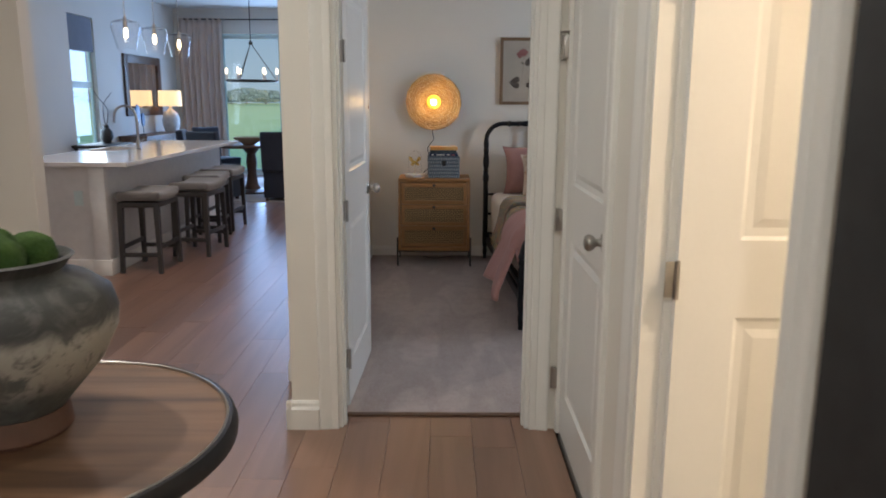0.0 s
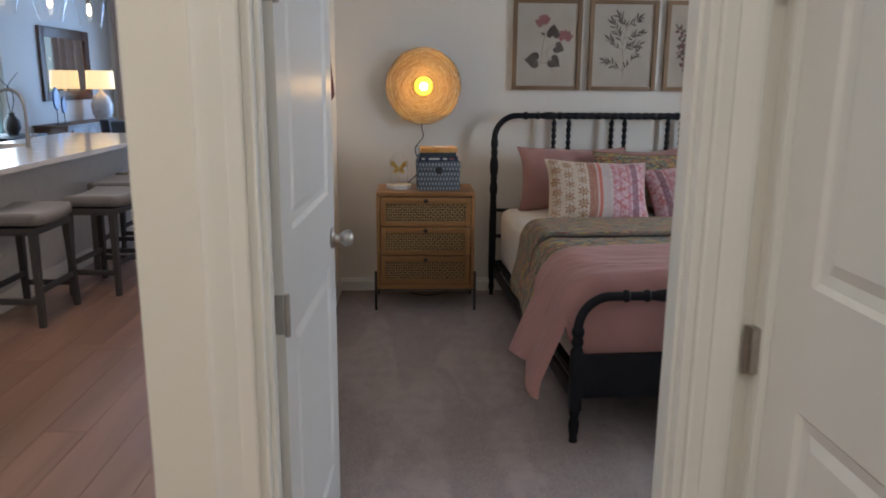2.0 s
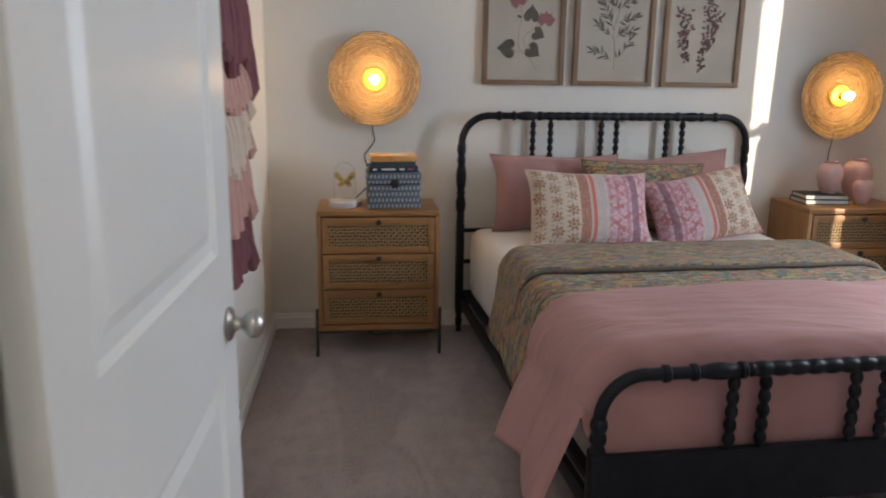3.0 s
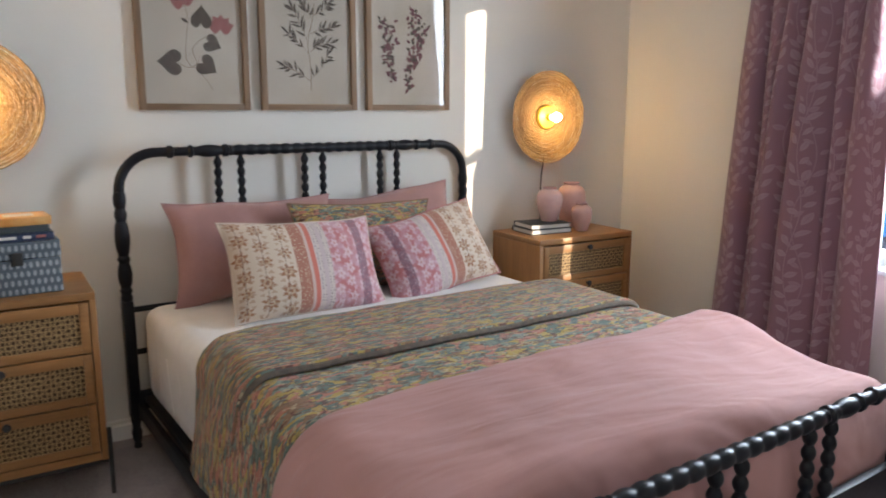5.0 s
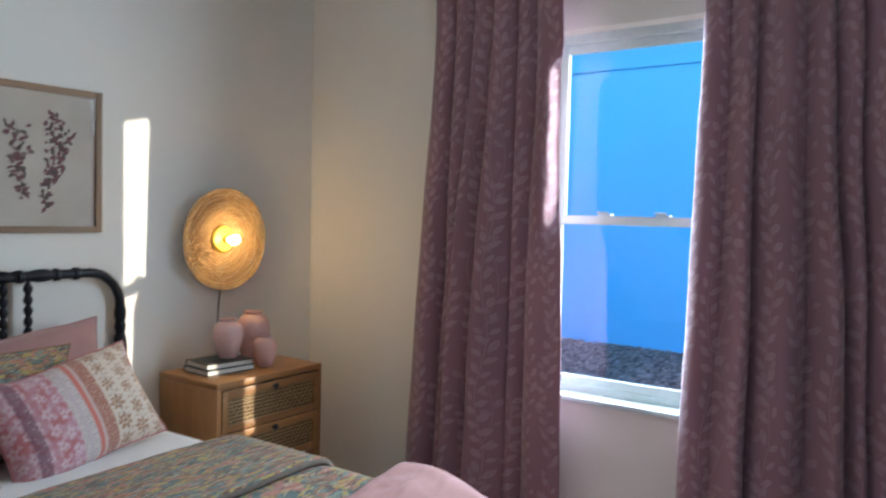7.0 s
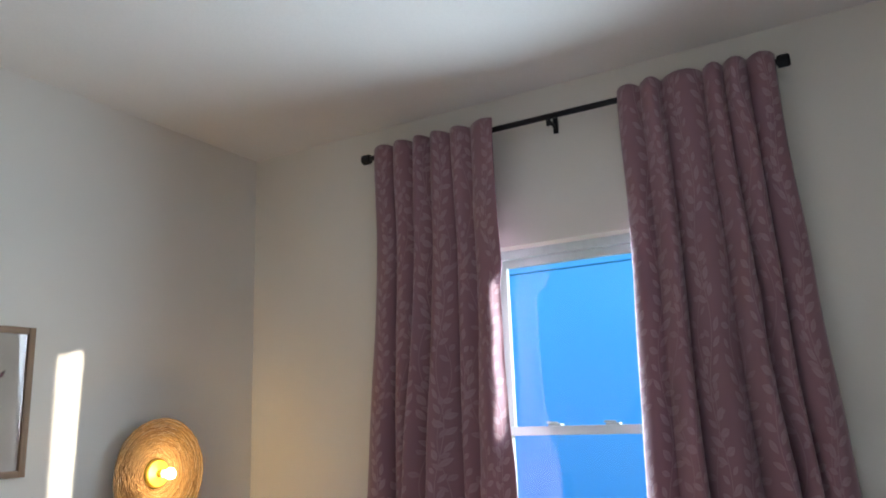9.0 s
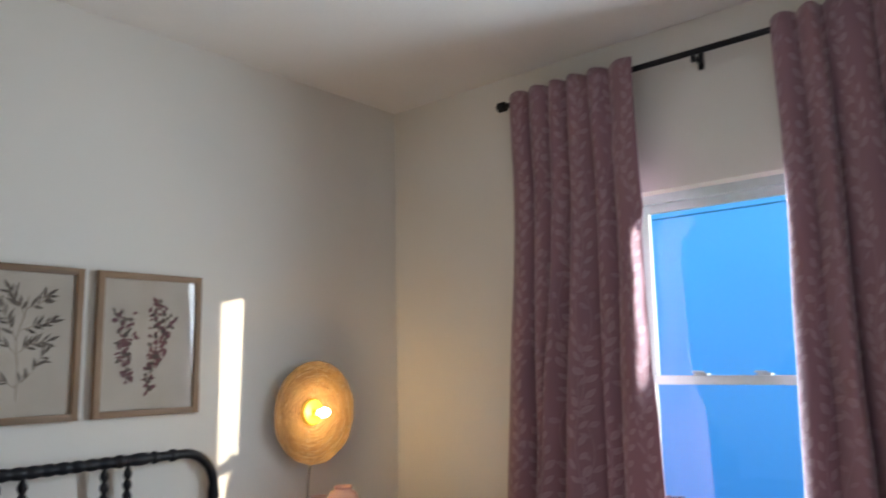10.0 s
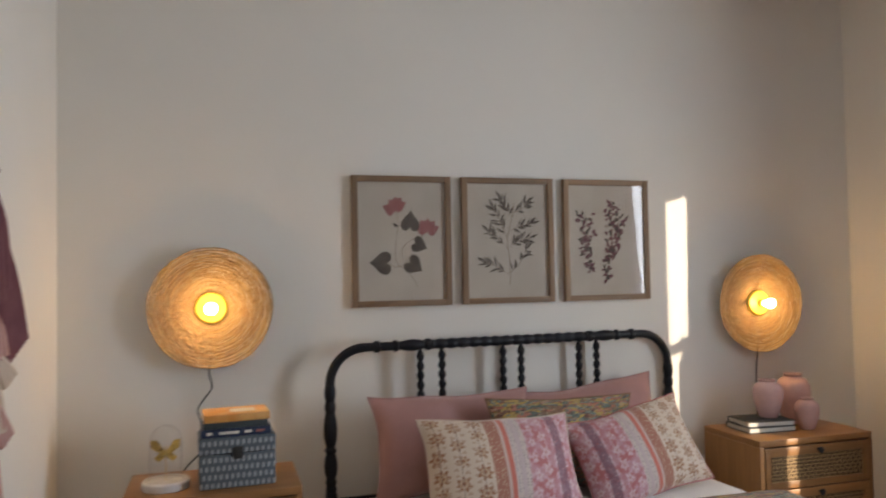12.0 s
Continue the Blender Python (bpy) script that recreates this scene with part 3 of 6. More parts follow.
wall_with_hole("wall_hall", "x", 0.70, 0.12, (-2.5, 3.39), H, [(2.515, 3.365, 0, 2.05), (1.30, 2.10, 0, 2.05)], None, "off-white hallway wall with two doorways")
structure("wall_closet_back", box((1.45, 2.30, 0), (1.55, 3.39, H)), WALL, "closet back wall")
structure("wall_closet_side", box((0.82, 2.20, 0), (1.55, 2.30, H)), WALL, "closet side wall")
structure("wall_bath_back", box((2.6, -0.2, 0), (2.7, 2.20, H)), WALL, "far wall of the side room")
structure("wall_bath_north", box((1.55, 2.20, 0), (2.7, 2.30, H)), WALL, "end wall of the side room")
structure("wall_bath_side", box((0.82, -0.3, 0), (2.7, -0.2, H)), WALL, "side wall of the side room")
structure("wall_hall_back", box((-4.89, -2.62, 0), (0.82, -2.5, H)), WALL, "wall at the hallway's other end")
structure("wall_living_stub", box((-4.77, 4.80, 0), (-2.28, 4.93, H)), WALL, "off-white wall end beside the kitchen")
structure("wall_living_east", box((-0.585, YB + 0.12, 0), (-0.47, 14.6, H)), WALL, "living room side wall")
wall_with_hole("wall_living_west", "x", -4.89, 0.12, (-2.5, 14.6), H, [(10.55, 11.3, 0.75, 2.55)], None, "off-white dining wall with a side window")
wall_with_hole("wall_living_north", "y", 14.6, 0.15, (-4.89, -0.47), H, [(-3.93, -1.68, 0.02, 2.62)], None, "off-white dining wall with the patio door")

structure("floor_bedroom", box((-0.47, 3.535, -0.06), (XW, YB, 0.006)), CARPET, "taupe plush bedroom carpet with vacuum marks")
structure("floor_sub", box((-4.9, -2.6, -0.12), (2.7, 14.75, -0.06)), DARKWOOD, "sub floor")
structure("floor_sideroom", box((0.72, -0.25, -0.05), (2.65, 3.39, -0.004)), plain("grey_tile_floor", (0.4, 0.39, 0.37), (0.36, 0.35, 0.33), 3, 0.4), "pale tile floor of the side room")
structure("ceiling_bedroom", box((-0.59, 3.39, H), (3.62, YB + 0.12, H + 0.1)), CEILING, "white lightly textured bedroom ceiling")
structure("ceiling_living", box((-4.9, -2.62, H), (-0.59, 14.75, H + 0.1)), CEILING, "white living room ceiling")
structure("ceiling_hall", box((-0.59, -2.62, H), (2.7, 3.39, H + 0.1)), CEILING, "white hallway ceiling")
structure("ceiling_living_edge", box((-0.59, YB + 0.12, H), (-0.47, 14.75, H + 0.1)), CEILING, "white living room ceiling edge")
structure("threshold_trim", box((-0.240, 3.512, 0.0), (0.567, 3.548, 0.009), 0.004), DARKWOOD, "brown threshold strip between planks and carpet")


def board_run(name, a, b, normal, height=0.095, depth=0.014, label="white painted baseboard"):
    """A moulded baseboard from a to b on the floor; normal points into the room."""
    a, b, n = Vector(a), Vector(b), Vector(normal)
    prof = [(0, 0), (depth, 0), (depth, height * 0.72), (depth * 0.55, height * 0.80), (depth * 0.5, height * 0.93), (depth * 0.2, height), (0, height)]
    bm = bmesh.new()
    rows = [[bm.verts.new(p + n * d + Vector((0, 0, z))) for d, z in prof] for p in (a, b)]
    for k in range(len(prof)):
        j = (k + 1) % len(prof)
        bm.faces.new((rows[0][k], rows[0][j], rows[1][j], rows[1][k]))
    bm.faces.new(rows[0])
    bm.faces.new(rows[1])
    return structure(name, bm, TRIM, label)


board_run("baseboard", (XL, YB, 0), (XW, YB, 0), (0, -1, 0))
board_run("baseboard", (XW, YF, 0), (XW, YB - 0.014, 0), (-1, 0, 0))
board_run("baseboard", (XL, 3.95, 0), (XL, YB - 0.014, 0), (1, 0, 0))
board_run("baseboard", (-0.465 - 0.024, 3.39, 0), (-0.344, 3.39, 0), (0, -1, 0), 0.13, 0.024)
board_run("baseboard", (-0.465, 3.366, 0), (-0.465, 3.95, 0), (-1, 0, 0), 0.13, 0.024)
board_run("baseboard", (-0.585, 3.95, 0), (-0.585, 14.6, 0), (-1, 0, 0), 0.13)
board_run("baseboard", (0.70, 2.20, 0), (0.70, 2.428, 0), (-1, 0, 0), 0.13)
board_run("baseboard", (-4.77, 4.80, 0), (-2.28 + 0.014, 4.80, 0), (0, -1, 0), 0.13)
board_run("baseboard", (-2.28, 4.80, 0), (-2.28, 4.93, 0), (1, 0, 0), 0.13)
board_run("baseboard", (-4.77, 5.0, 0), (-4.77, 14.6, 0), (1, 0, 0), 0.13)
board_run("baseboard", (0.70, -2.5, 0), (0.70, 1.20, 0), (-1, 0, 0), 0.13)


def casing(name, axis, face, out, a, b, top, width=0.085, left=True, right=True, label="white painted door casing"):
    """Moulded casing round a doorway on one wall face. out: -1 or 1, the side it stands proud on."""
    bm = bmesh.new()
    k = width / 0.085
    prof = [(0, 0), (0, 0.010), (0.004, 0.0125), (0.028, 0.0130), (0.032, 0.0115), (0.036, 0.0125), (0.060, 0.0185), (0.072, 0.0205), (0.081, 0.0195), (0.085, 0.015), (0.085, 0)]

    def put(u, d, z):
        return bm.verts.new((u, face + out * d, z) if axis == "y" else (face + out * d, u, z))

    def run(rows):
        n = len(prof)
        for r0, r1 in zip(rows, rows[1:]):
            for i in range(n):
                bm.faces.new((r0[i], r0[(i + 1) % n], r1[(i + 1) % n], r1[i]))
        bm.faces.new(rows[0])
        bm.faces.new(rows[-1])

    for side, edge, on in ((-1, a, left), (1, b, right)):
        if on:
            run([[put(edge + side * w * k, d, 0.0) for w, d in prof], [put(edge + side * w * k, d, top + w * k) for w, d in prof]])
    run([[put(a - (w * k if left else 0), d, top + w * k) for w, d in prof], [put(b + (w * k if right else 0), d, top + w * k) for w, d in prof]])
    return structure(name, bm, TRIM, label)


casing("trim", "y", 3.39, -1, -0.258, 0.585, 2.05)
casing("trim", "y", 3.51, 1, -0.258, 0.585, 2.05)
casing("trim", "x", 0.70, -1, 2.515, 3.365, 2.05, right=False)
casing("trim", "x", 0.70, -1, 1.30, 2.10, 2.05, width=0.095)
casing("trim", "x", 0.82, 1, 1.30, 2.10, 2.05)


def jambs(name, axis, lo, hi, a, b, top, t=0.018):
    """Boards lining a doorway, with a stop."""
    bm = bmesh.new()
    mid = (lo + hi) / 2
    for u0, u1, s in ((a, a + t, 1), (b - t, b, -1)):
        stop = (u1, u1 + 0.010) if s > 0 else (u0 - 0.010, u0)
        if axis == "y":
            box((u0, lo + 0.001, 0.0), (u1, hi - 0.001, top), 0.002, bm)
            box((stop[0], mid - 0.03, 0.0), (stop[1], mid + 0.005, top), 0.002, bm)
        else:
            box((lo + 0.001, u0, 0.0), (hi - 0.001, u1, top), 0.002, bm)
            box((mid - 0.005, stop[0], 0.0), (mid + 0.03, stop[1], top), 0.002, bm)
    if axis == "y":
        box((a, lo + 0.001, top - t), (b, hi - 0.001, top), 0.002, bm)
    else:
        box((lo + 0.001, a, top - t), (hi - 0.001, b, top), 0.002, bm)
    return structure(name, bm, TRIM, "white painted door jamb lining")


jambs("trim", "y", 3.39, 3.51, -0.258, 0.585, 2.05)
jambs("trim", "x", 0.70, 0.82, 1.30, 2.10, 2.05)
jambs("trim", "x", 0.70, 0.82, 2.515, 3.365, 2.05)


# ---------------------------------------------------------------- doors
def door_leaf(w, h, t=0.035, stile=0.115, rails=(0.875, 1.10), relief=1.0):
    """A moulded two panel leaf, hinge edge at x = 0, width along +x, face towards -y; y from 0 to t."""
    bm = bmesh.new()
    zs = ((0.20, rails[0]), (rails[1], h - 0.125))

    def face(y, out):
        xs = [0, stile, w - stile, w]
        rows = [0, zs[0][0], zs[0][1], zs[1][0], zs[1][1], h]
        for i in range(3):
            for j in range(5):
                if i == 1 and j in (1, 3):
                    continue
                bm.faces.new([bm.verts.new(p) for p in ((xs[i], y, rows[j]), (xs[i + 1], y, rows[j]), (xs[i + 1], y, rows[j + 1]), (xs[i], y, rows[j + 1]))])
        for z0, z1 in zs:
            last = None
            for inset, dep in ((0, 0), (0.010, 0.008 * relief), (0.030, 0.010 * relief), (0.052, 0.003 * relief), (0.058, 0.003 * relief)):
                ring = [bm.verts.new(p) for p in ((stile + inset, y - out * dep, z0 + inset), (w - stile - inset, y - out * dep, z0 + inset),
                                                   (w - stile - inset, y - out * dep, z1 - inset), (stile + inset, y - out * dep, z1 - inset))]
                if last:
                    for k in range(4):
                        bm.faces.new((last[k], last[(k + 1) % 4], ring[(k + 1) % 4], ring[k]))
                last = ring
            bm.faces.new(last)

    face(0.0, -1)
    face(t, 1)
    for p in (((0, 0, 0), (0, t, 0), (0, t, h), (0, 0, h)), ((w, 0, 0), (w, t, 0), (w, t, h), (w, 0, h)),
              ((0, 0, 0), (w, 0, 0), (w, t, 0), (0, t, 0)), ((0, 0, h), (w, 0, h), (w, t, h), (0, t, h))):
        bm.faces.new([bm.verts.new(q) for q in p])
    bmesh.ops.remove_doubles(bm, verts=bm.verts, dist=1e-5)
    return bm


def knob(x, z, y, out):
    """A ball knob on a round rose; out is -1 or 1 along y."""
    prof = [(0.032, 0.0), (0.033, 0.004), (0.029, 0.009), (0.014, 0.013), (0.011, 0.022), (0.013, 0.030), (0.022, 0.037), (0.027, 0.047), (0.0265, 0.056), (0.020, 0.064), (0.008, 0.068), (0.0005, 0.0685)]
    bm = lathe(prof, 24)
    bmesh.ops.rotate(bm, verts=bm.verts, matrix=Matrix.Rotation(radians(90 if out < 0 else -90), 3, "X"))
    bmesh.ops.translate(bm, verts=bm.verts, vec=(x, y, z))
    return bm


def hinge(z, leaf_side=1, h=0.09, y=0.0, w=0.032):
    """Two leaves with rounded corners and a pin, at the hinge edge."""
    bm = box((-0.001, y - 0.004, z - h / 2), (w, y - 0.0012, z + h / 2), 0.0012)
    tube([(-0.003, y - 0.006, z - h / 2 - 0.004), (-0.003, y - 0.006, z + h / 2 + 0.004)], 0.0065, 10, bm)
    return bm


# bedroom door, standing open into the room
leaf_a = 88.0
door = thing("door_1", pose(-0.238, 3.612, 0.012, 0, 0, leaf_a), "white two-panel bedroom door standing open, with nickel knob", "door", kind="structure")
leaf = part("leaf", door_leaf(0.80, 2.02), DOOR, door, smooth=False)
part("knob", knob(0.735, 0.955, 0.0, -1), NICKEL, door, "round brushed nickel knob")
part("knob", knob(0.735, 0.955, 0.035, 1), NICKEL, door, "round brushed nickel knob")
part("latch_plate", box((0.7995, 0.006, 0.92), (0.8015, 0.029, 0.98), 0.001), NICKEL, door)
for z in (0.235, 0.935, 1.635):
    hb = bmesh.new()
    # leaf plates on the hinge edge of the leaf, and the pin on the far side
    box((-0.0025, 0.003, z - 0.045), (0.0, 0.034, z + 0.045), 0.0012, hb)
    tube([(-0.004, -0.006, z - 0.048), (-0.004, -0.006, z + 0.048)], 0.0065, 10, hb)
    part("hinge", hb, NICKEL, door, "brushed nickel hinge")

# closet door, shut, hinged on the far side
door = thing("door_2", pose(0.716, 3.345, 0.012, 0, 0, -90), "white two-panel closet door, shut, with nickel knob", "door", kind="structure")
part("leaf", door_leaf(0.810, 2.015), DOOR, door, smooth=False)
part("knob", knob(0.742, 0.985, 0.0, -1), NICKEL, door, "round brushed nickel knob")
for z in (0.238, 0.938, 1.64):
    hb = box((-0.040, -0.032, z - 0.045), (-0.012, -0.0065, z + 0.045), 0.0012)
    tube([(-0.026, -0.034, z - 0.048), (-0.026, -0.034, z + 0.048)], 0.0065, 10, hb)
    part("hinge", hb, NICKEL, door, "brushed nickel hinge")
part("door_stop_pin", tube([(-0.003, -0.012, 1.70), (-0.03, -0.045, 1.70)], 0.004, 8), NICKEL, door)

# side room door, open into the side room
door = thing("door_3", pose(0.774, 2.044, 0.012, 0, 0, -2), "white two-panel door standing open into a warm-lit side room", "door", kind="structure")
part("leaf", door_leaf(0.76, 2.015, 0.035, 0.145, (0.905, 1.10), 0.6), DOOR, door, smooth=False)
part("knob", knob(0.70, 0.955, 0.0, -1), NICKEL, door, "round brushed nickel knob")
for z in (0.238, 1.00, 1.76):
    hb = box((-0.030, -0.003, z - 0.045), (0.002, 0.001, z + 0.045), 0.001)
    tube([(-0.002, -0.006, z - 0.048), (-0.002, -0.006, z + 0.048)], 0.0065, 10, hb)
    part("hinge", hb, NICKEL, door, "brushed nickel hinge")


# ---------------------------------------------------------------- windows
def sash(name, parent, x, y0, y1, z0, z1, w=0.038, d=0.03):
    bm = bmesh.new()
    box((x, y0, z0), (x + d, y0 + w, z1), 0.003, bm)
    box((x, y1 - w, z0), (x + d, y1, z1), 0.003, bm)
    box((x, y0 + w, z0), (x + d, y1 - w, z0 + w), 0.003, bm)
    box((x, y0 + w, z1 - w), (x + d, y1 - w, z1), 0.003, bm)
    s = part(name, bm, PLASTIC, parent)
    p = part("pane", box((x + d / 2 - 0.002, y0 + w - 0.004, z0 + w - 0.004), (x + d / 2 + 0.002, y1 - w + 0.004, z1 - w + 0.004)), PANE, s, smooth=False)
    p.visible_shadow = False
    return s


win = thing("window_1", pose(0, 0, 0), "white vinyl single-hung window between rose curtains", "window", kind="structure")
fr = bmesh.new()
for lo, hi in (((XW + 0.085, WY0, WZ0), (XW + 0.155, WY0 + 0.03, WZ1)), ((XW + 0.085, WY1 - 0.03, WZ0), (XW + 0.155, WY1, WZ1)),
               ((XW + 0.085, WY0 + 0.03, WZ1 - 0.04), (XW + 0.155, WY1 - 0.03, WZ1)), ((XW + 0.085, WY0 + 0.03, WZ0), (XW + 0.155, WY1 - 0.03, WZ0 + 0.035))):
    box(lo, hi, 0.003, fr)
part("window_frame", fr, PLASTIC, win)
sash("upper_sash", win, XW + 0.118, WY0 + 0.03, WY1 - 0.03, 1.48, WZ1 - 0.04)
sash("lower_sash", win, XW + 0.090, WY0 + 0.03, WY1 - 0.03, WZ0 + 0.035, 1.52)
for y in (5.20, 5.46):
    lk = box((XW + 0.078, y - 0.03, 1.521), (XW + 0.118, y + 0.03, 1.530), 0.003)
    tube([(XW + 0.09, y - 0.012, 1.534), (XW + 0.075, y + 0.035, 1.536)], 0.005, 8, lk)
    part("sash_lock", lk, PLASTIC, win)
part("window_sill", box((XW - 0.022, WY0 - 0.03, WZ0 - 0.022), (XW + 0.085, WY1 + 0.03, WZ0 + 0.002), 0.006), PLASTIC, win, "white painted sill")

win = thing("window_2", pose(0, 0, 0), "tall dining side window with a lowered shade", "window", kind="structure")
sash("sash", win, -4.86, 10.55, 11.3, 0.75, 1.62, 0.045)
sash("sash", win, -4.86, 10.55, 11.3, 1.62, 2.55, 0.045)
part("window_shade", box((-4.80, 10.57, 2.08), (-4.785, 11.28, 2.54), 0.004), plain("grey_roller_shade", (0.22, 0.24, 0.30), (0.2, 0.22, 0.28), 4, 0.9), win, "grey roller shade")
win = thing("window_3", pose(0, 0, 0), "glazed patio door looking on a lawn", "window", kind="structure")
for k in range(2):
    x0 = -3.93 + 1.125 * k
    bm = bmesh.new()
    box((x0, 14.63, 0.03), (x0 + 0.06, 14.68, 2.60), 0.003, bm)
    box((x0 + 1.065, 14.63, 0.03), (x0 + 1.125, 14.68, 2.60), 0.003, bm)
    box((x0 + 0.06, 14.63, 0.03), (x0 + 1.065, 14.68, 0.12), 0.003, bm)
    box((x0 + 0.06, 14.63, 2.53), (x0 + 1.065, 14.68, 2.60), 0.003, bm)
    s = part("door_panel", bm, PLASTIC, win)
    p = part("pane", box((x0 + 0.055, 14.653, 0.115), (x0 + 1.07, 14.657, 2.535)), PANE, s, smooth=False)
    p.visible_shadow = False

# ---------------------------------------------------------------- outdoors
structure("backdrop", box((-420, 300, -1), (160, 300.5, 130)), FARSKY, "pale blue sky with thin cloud beyond the lawn")
structure("ground", box((-400, -400, -0.6), (400, 400, -0.20)), GRASS, "lawn reaching to the horizon")
structure("foundation", box((-4.95, -2.65, -0.3), (3.62, 14.76, -0.121)), plain("concrete", (0.35, 0.34, 0.32), (0.3, 0.29, 0.28), 2, 0.9), "concrete slab")

# ---------------------------------------------------------------- bedroom: the bed
BED = pose(0.59, 7.06, 0, 0, 0, 2.87)      # head left post; x along the headboard, -y to the foot
BW, BL = 1.68, 2.21


def bobbin(r0, r1, beads, ends=0.06):
    """Radius along a turned piece: a string of beads, plain at the ends."""
    def f(s):
        if s < ends or s > 1 - ends:
            return r0
        k = (s - ends) / (1 - 2 * ends)
        return r0 + (r1 - r0) * abs(math.sin(math.pi * beads * k)) ** 0.8
    return f


def post_radius(zs):
    """Rings and swellings of a turned post between heights."""
    def f(z):
        r = 0.019
        for z0, z1, amp in zs:
            if z0 < z < z1:
                r = 0.019 + amp * math.sin(math.pi * (z - z0) / (z1 - z0)) ** 0.7
        return r
    return f


def bow(y, z_top, radius, n=10):
    """The bent top of a head or foot board, from post to post."""
    pts = []
    for k in range(n + 1):
        a = math.pi - k / n * math.pi / 2
        pts.append((radius + radius * math.cos(a), y, z_top - radius + radius * math.sin(a)))
    for k in range(n + 1):
        a = math.pi / 2 - k / n * math.pi / 2
        pts.append((BW - radius + radius * math.cos(a), y, z_top - radius + radius * math.sin(a)))
    return pts


bed = thing("bed_frame", BED, "black spindle bed frame with turned rails and posts", "bed")
hb_pts = bow(0, 1.235, 0.15)
left_bow, right_bow = hb_pts[:11], hb_pts[11:]
part("head_bow", tube(left_bow, 0.020, 14), BLACK, bed)
part("head_bow", tube(right_bow, 0.020, 14), BLACK, bed)


def rail_radius(s):
    r = 0.019
    if 0.12 < s < 0.19 or 0.81 < s < 0.88:
        r += 0.007 * abs(math.sin(math.pi * (s - 0.12) / 0.07))
    if 0.22 < s < 0.78:
        r += 0.005 * abs(math.sin(math.pi * 26 * s))
    for c in (0.04, 0.10, 0.205, 0.795, 0.90, 0.96):
        if abs(s - c) < 0.008:
            r += 0.007
    return r


part("head_rail", tube(line((0.15, 0, 1.235), (BW - 0.15, 0, 1.235), 240), rail_radius, 12), BLACK, bed)
pr = post_radius([(1.02, 1.085, 0.006), (0.97, 1.015, 0.005), (0.83, 0.965, 0.010), (0.80, 0.825, 0.006), (0.70, 0.795, 0.009), (0.67, 0.695, 0.005), (0.64, 0.665, 0.005)])
for x in (0, BW):
    part("head_post", tube(line((x, 0, 0.62), (x, 0, 1.085), 110), lambda s: pr(0.62 + 0.465 * s), 14), BLACK, bed)
    pb = box((x - 0.022, -0.022, 0.14), (x + 0.022, 0.022, 0.64), 0.006)
    lathe([(0.013, 0.0), (0.017, 0.012), (0.013, 0.03), (0.019, 0.05), (0.021, 0.075), (0.015, 0.10), (0.021, 0.125), (0.021, 0.15)], 16, pb, (x, 0, 0))
    part("leg", pb, BLACK, bed)
part("cross_rail", tube(line((0.02, 0, 0.60), (BW - 0.02, 0, 0.60), 4), 0.012, 10), BLACK, bed)
part("cross_rail", tube(line((0.02, 0, 0.42), (BW - 0.02, 0, 0.42), 4), 0.012, 10), BLACK, bed)
part("cross_rail", box((0.02, -0.012, 0.17), (BW - 0.02, 0.012, 0.25), 0.004), BLACK, bed)
for x in (0.40, 0.50, 0.795, 0.885, 1.185, 1.28):
    part("spindle", tube(line((x, 0, 0.60), (x, 0, 1.225), 90), bobbin(0.0085, 0.0175, 14, 0.03), 10), BLACK, bed)
# foot
fb = bow(-BL, 0.625, 0.13)
part("foot_bow", tube(fb[:11], 0.019, 14), BLACK, bed)
part("foot_bow", tube(fb[11:], 0.019, 14), BLACK, bed)
part("foot_rail", tube(line((0.13, -BL, 0.625), (BW - 0.13, -BL, 0.625), 220), rail_radius, 12), BLACK, bed)
pf = post_radius([(0.46, 0.50, 0.007), (0.42, 0.455, 0.006), (0.385, 0.415, 0.004)])
for x in (0, BW):
    part("foot_post", tube(line((x, -BL, 0.37), (x, -BL, 0.50), 50), lambda s: pf(0.37 + 0.13 * s), 14), BLACK, bed)
    pb = box((x - 0.024, -BL - 0.024, 0.15), (x + 0.024, -BL + 0.024, 0.40), 0.006)
    lathe([(0.015, 0.0), (0.019, 0.012), (0.015, 0.03), (0.020, 0.05), (0.023, 0.09), (0.016, 0.115), (0.023, 0.135), (0.023, 0.16)], 16, pb, (x, -BL, 0))
    part("leg", pb, BLACK, bed)
part("foot_panel", box((0.02, -BL - 0.014, 0.20), (BW - 0.02, -BL + 0.014, 0.385), 0.006), BLACK, bed)
for x in (0.40, 0.50, 0.79, 0.89, 1.18, 1.28):
    part("spindle", tube(line((x, -BL, 0.38), (x, -BL, 0.615), 50), bobbin(0.010, 0.019, 5, 0.04), 10), BLACK, bed)
for x in (0.0, BW):
    part("side_rail", box((x - 0.012 + (0.02 if x == 0 else -0.02), -BL + 0.024, 0.145), (x + 0.012 + (0.02 if x == 0 else -0.02), -0.024, 0.205), 0.004), BLACK, bed)
for x, y in ((0.30, -1.5), (0.81, -1.85), (1.3, -1.5)):
    part("support_leg", box((x - 0.014, y - 0.014, 0.0), (x + 0.014, y + 0.014, 0.205), 0.003), BLACK, bed)
part("slat_deck", box((0.035, -BL + 0.03, 0.206), (BW - 0.035, -0.03, 0.234), 0.004), BLACK, bed)


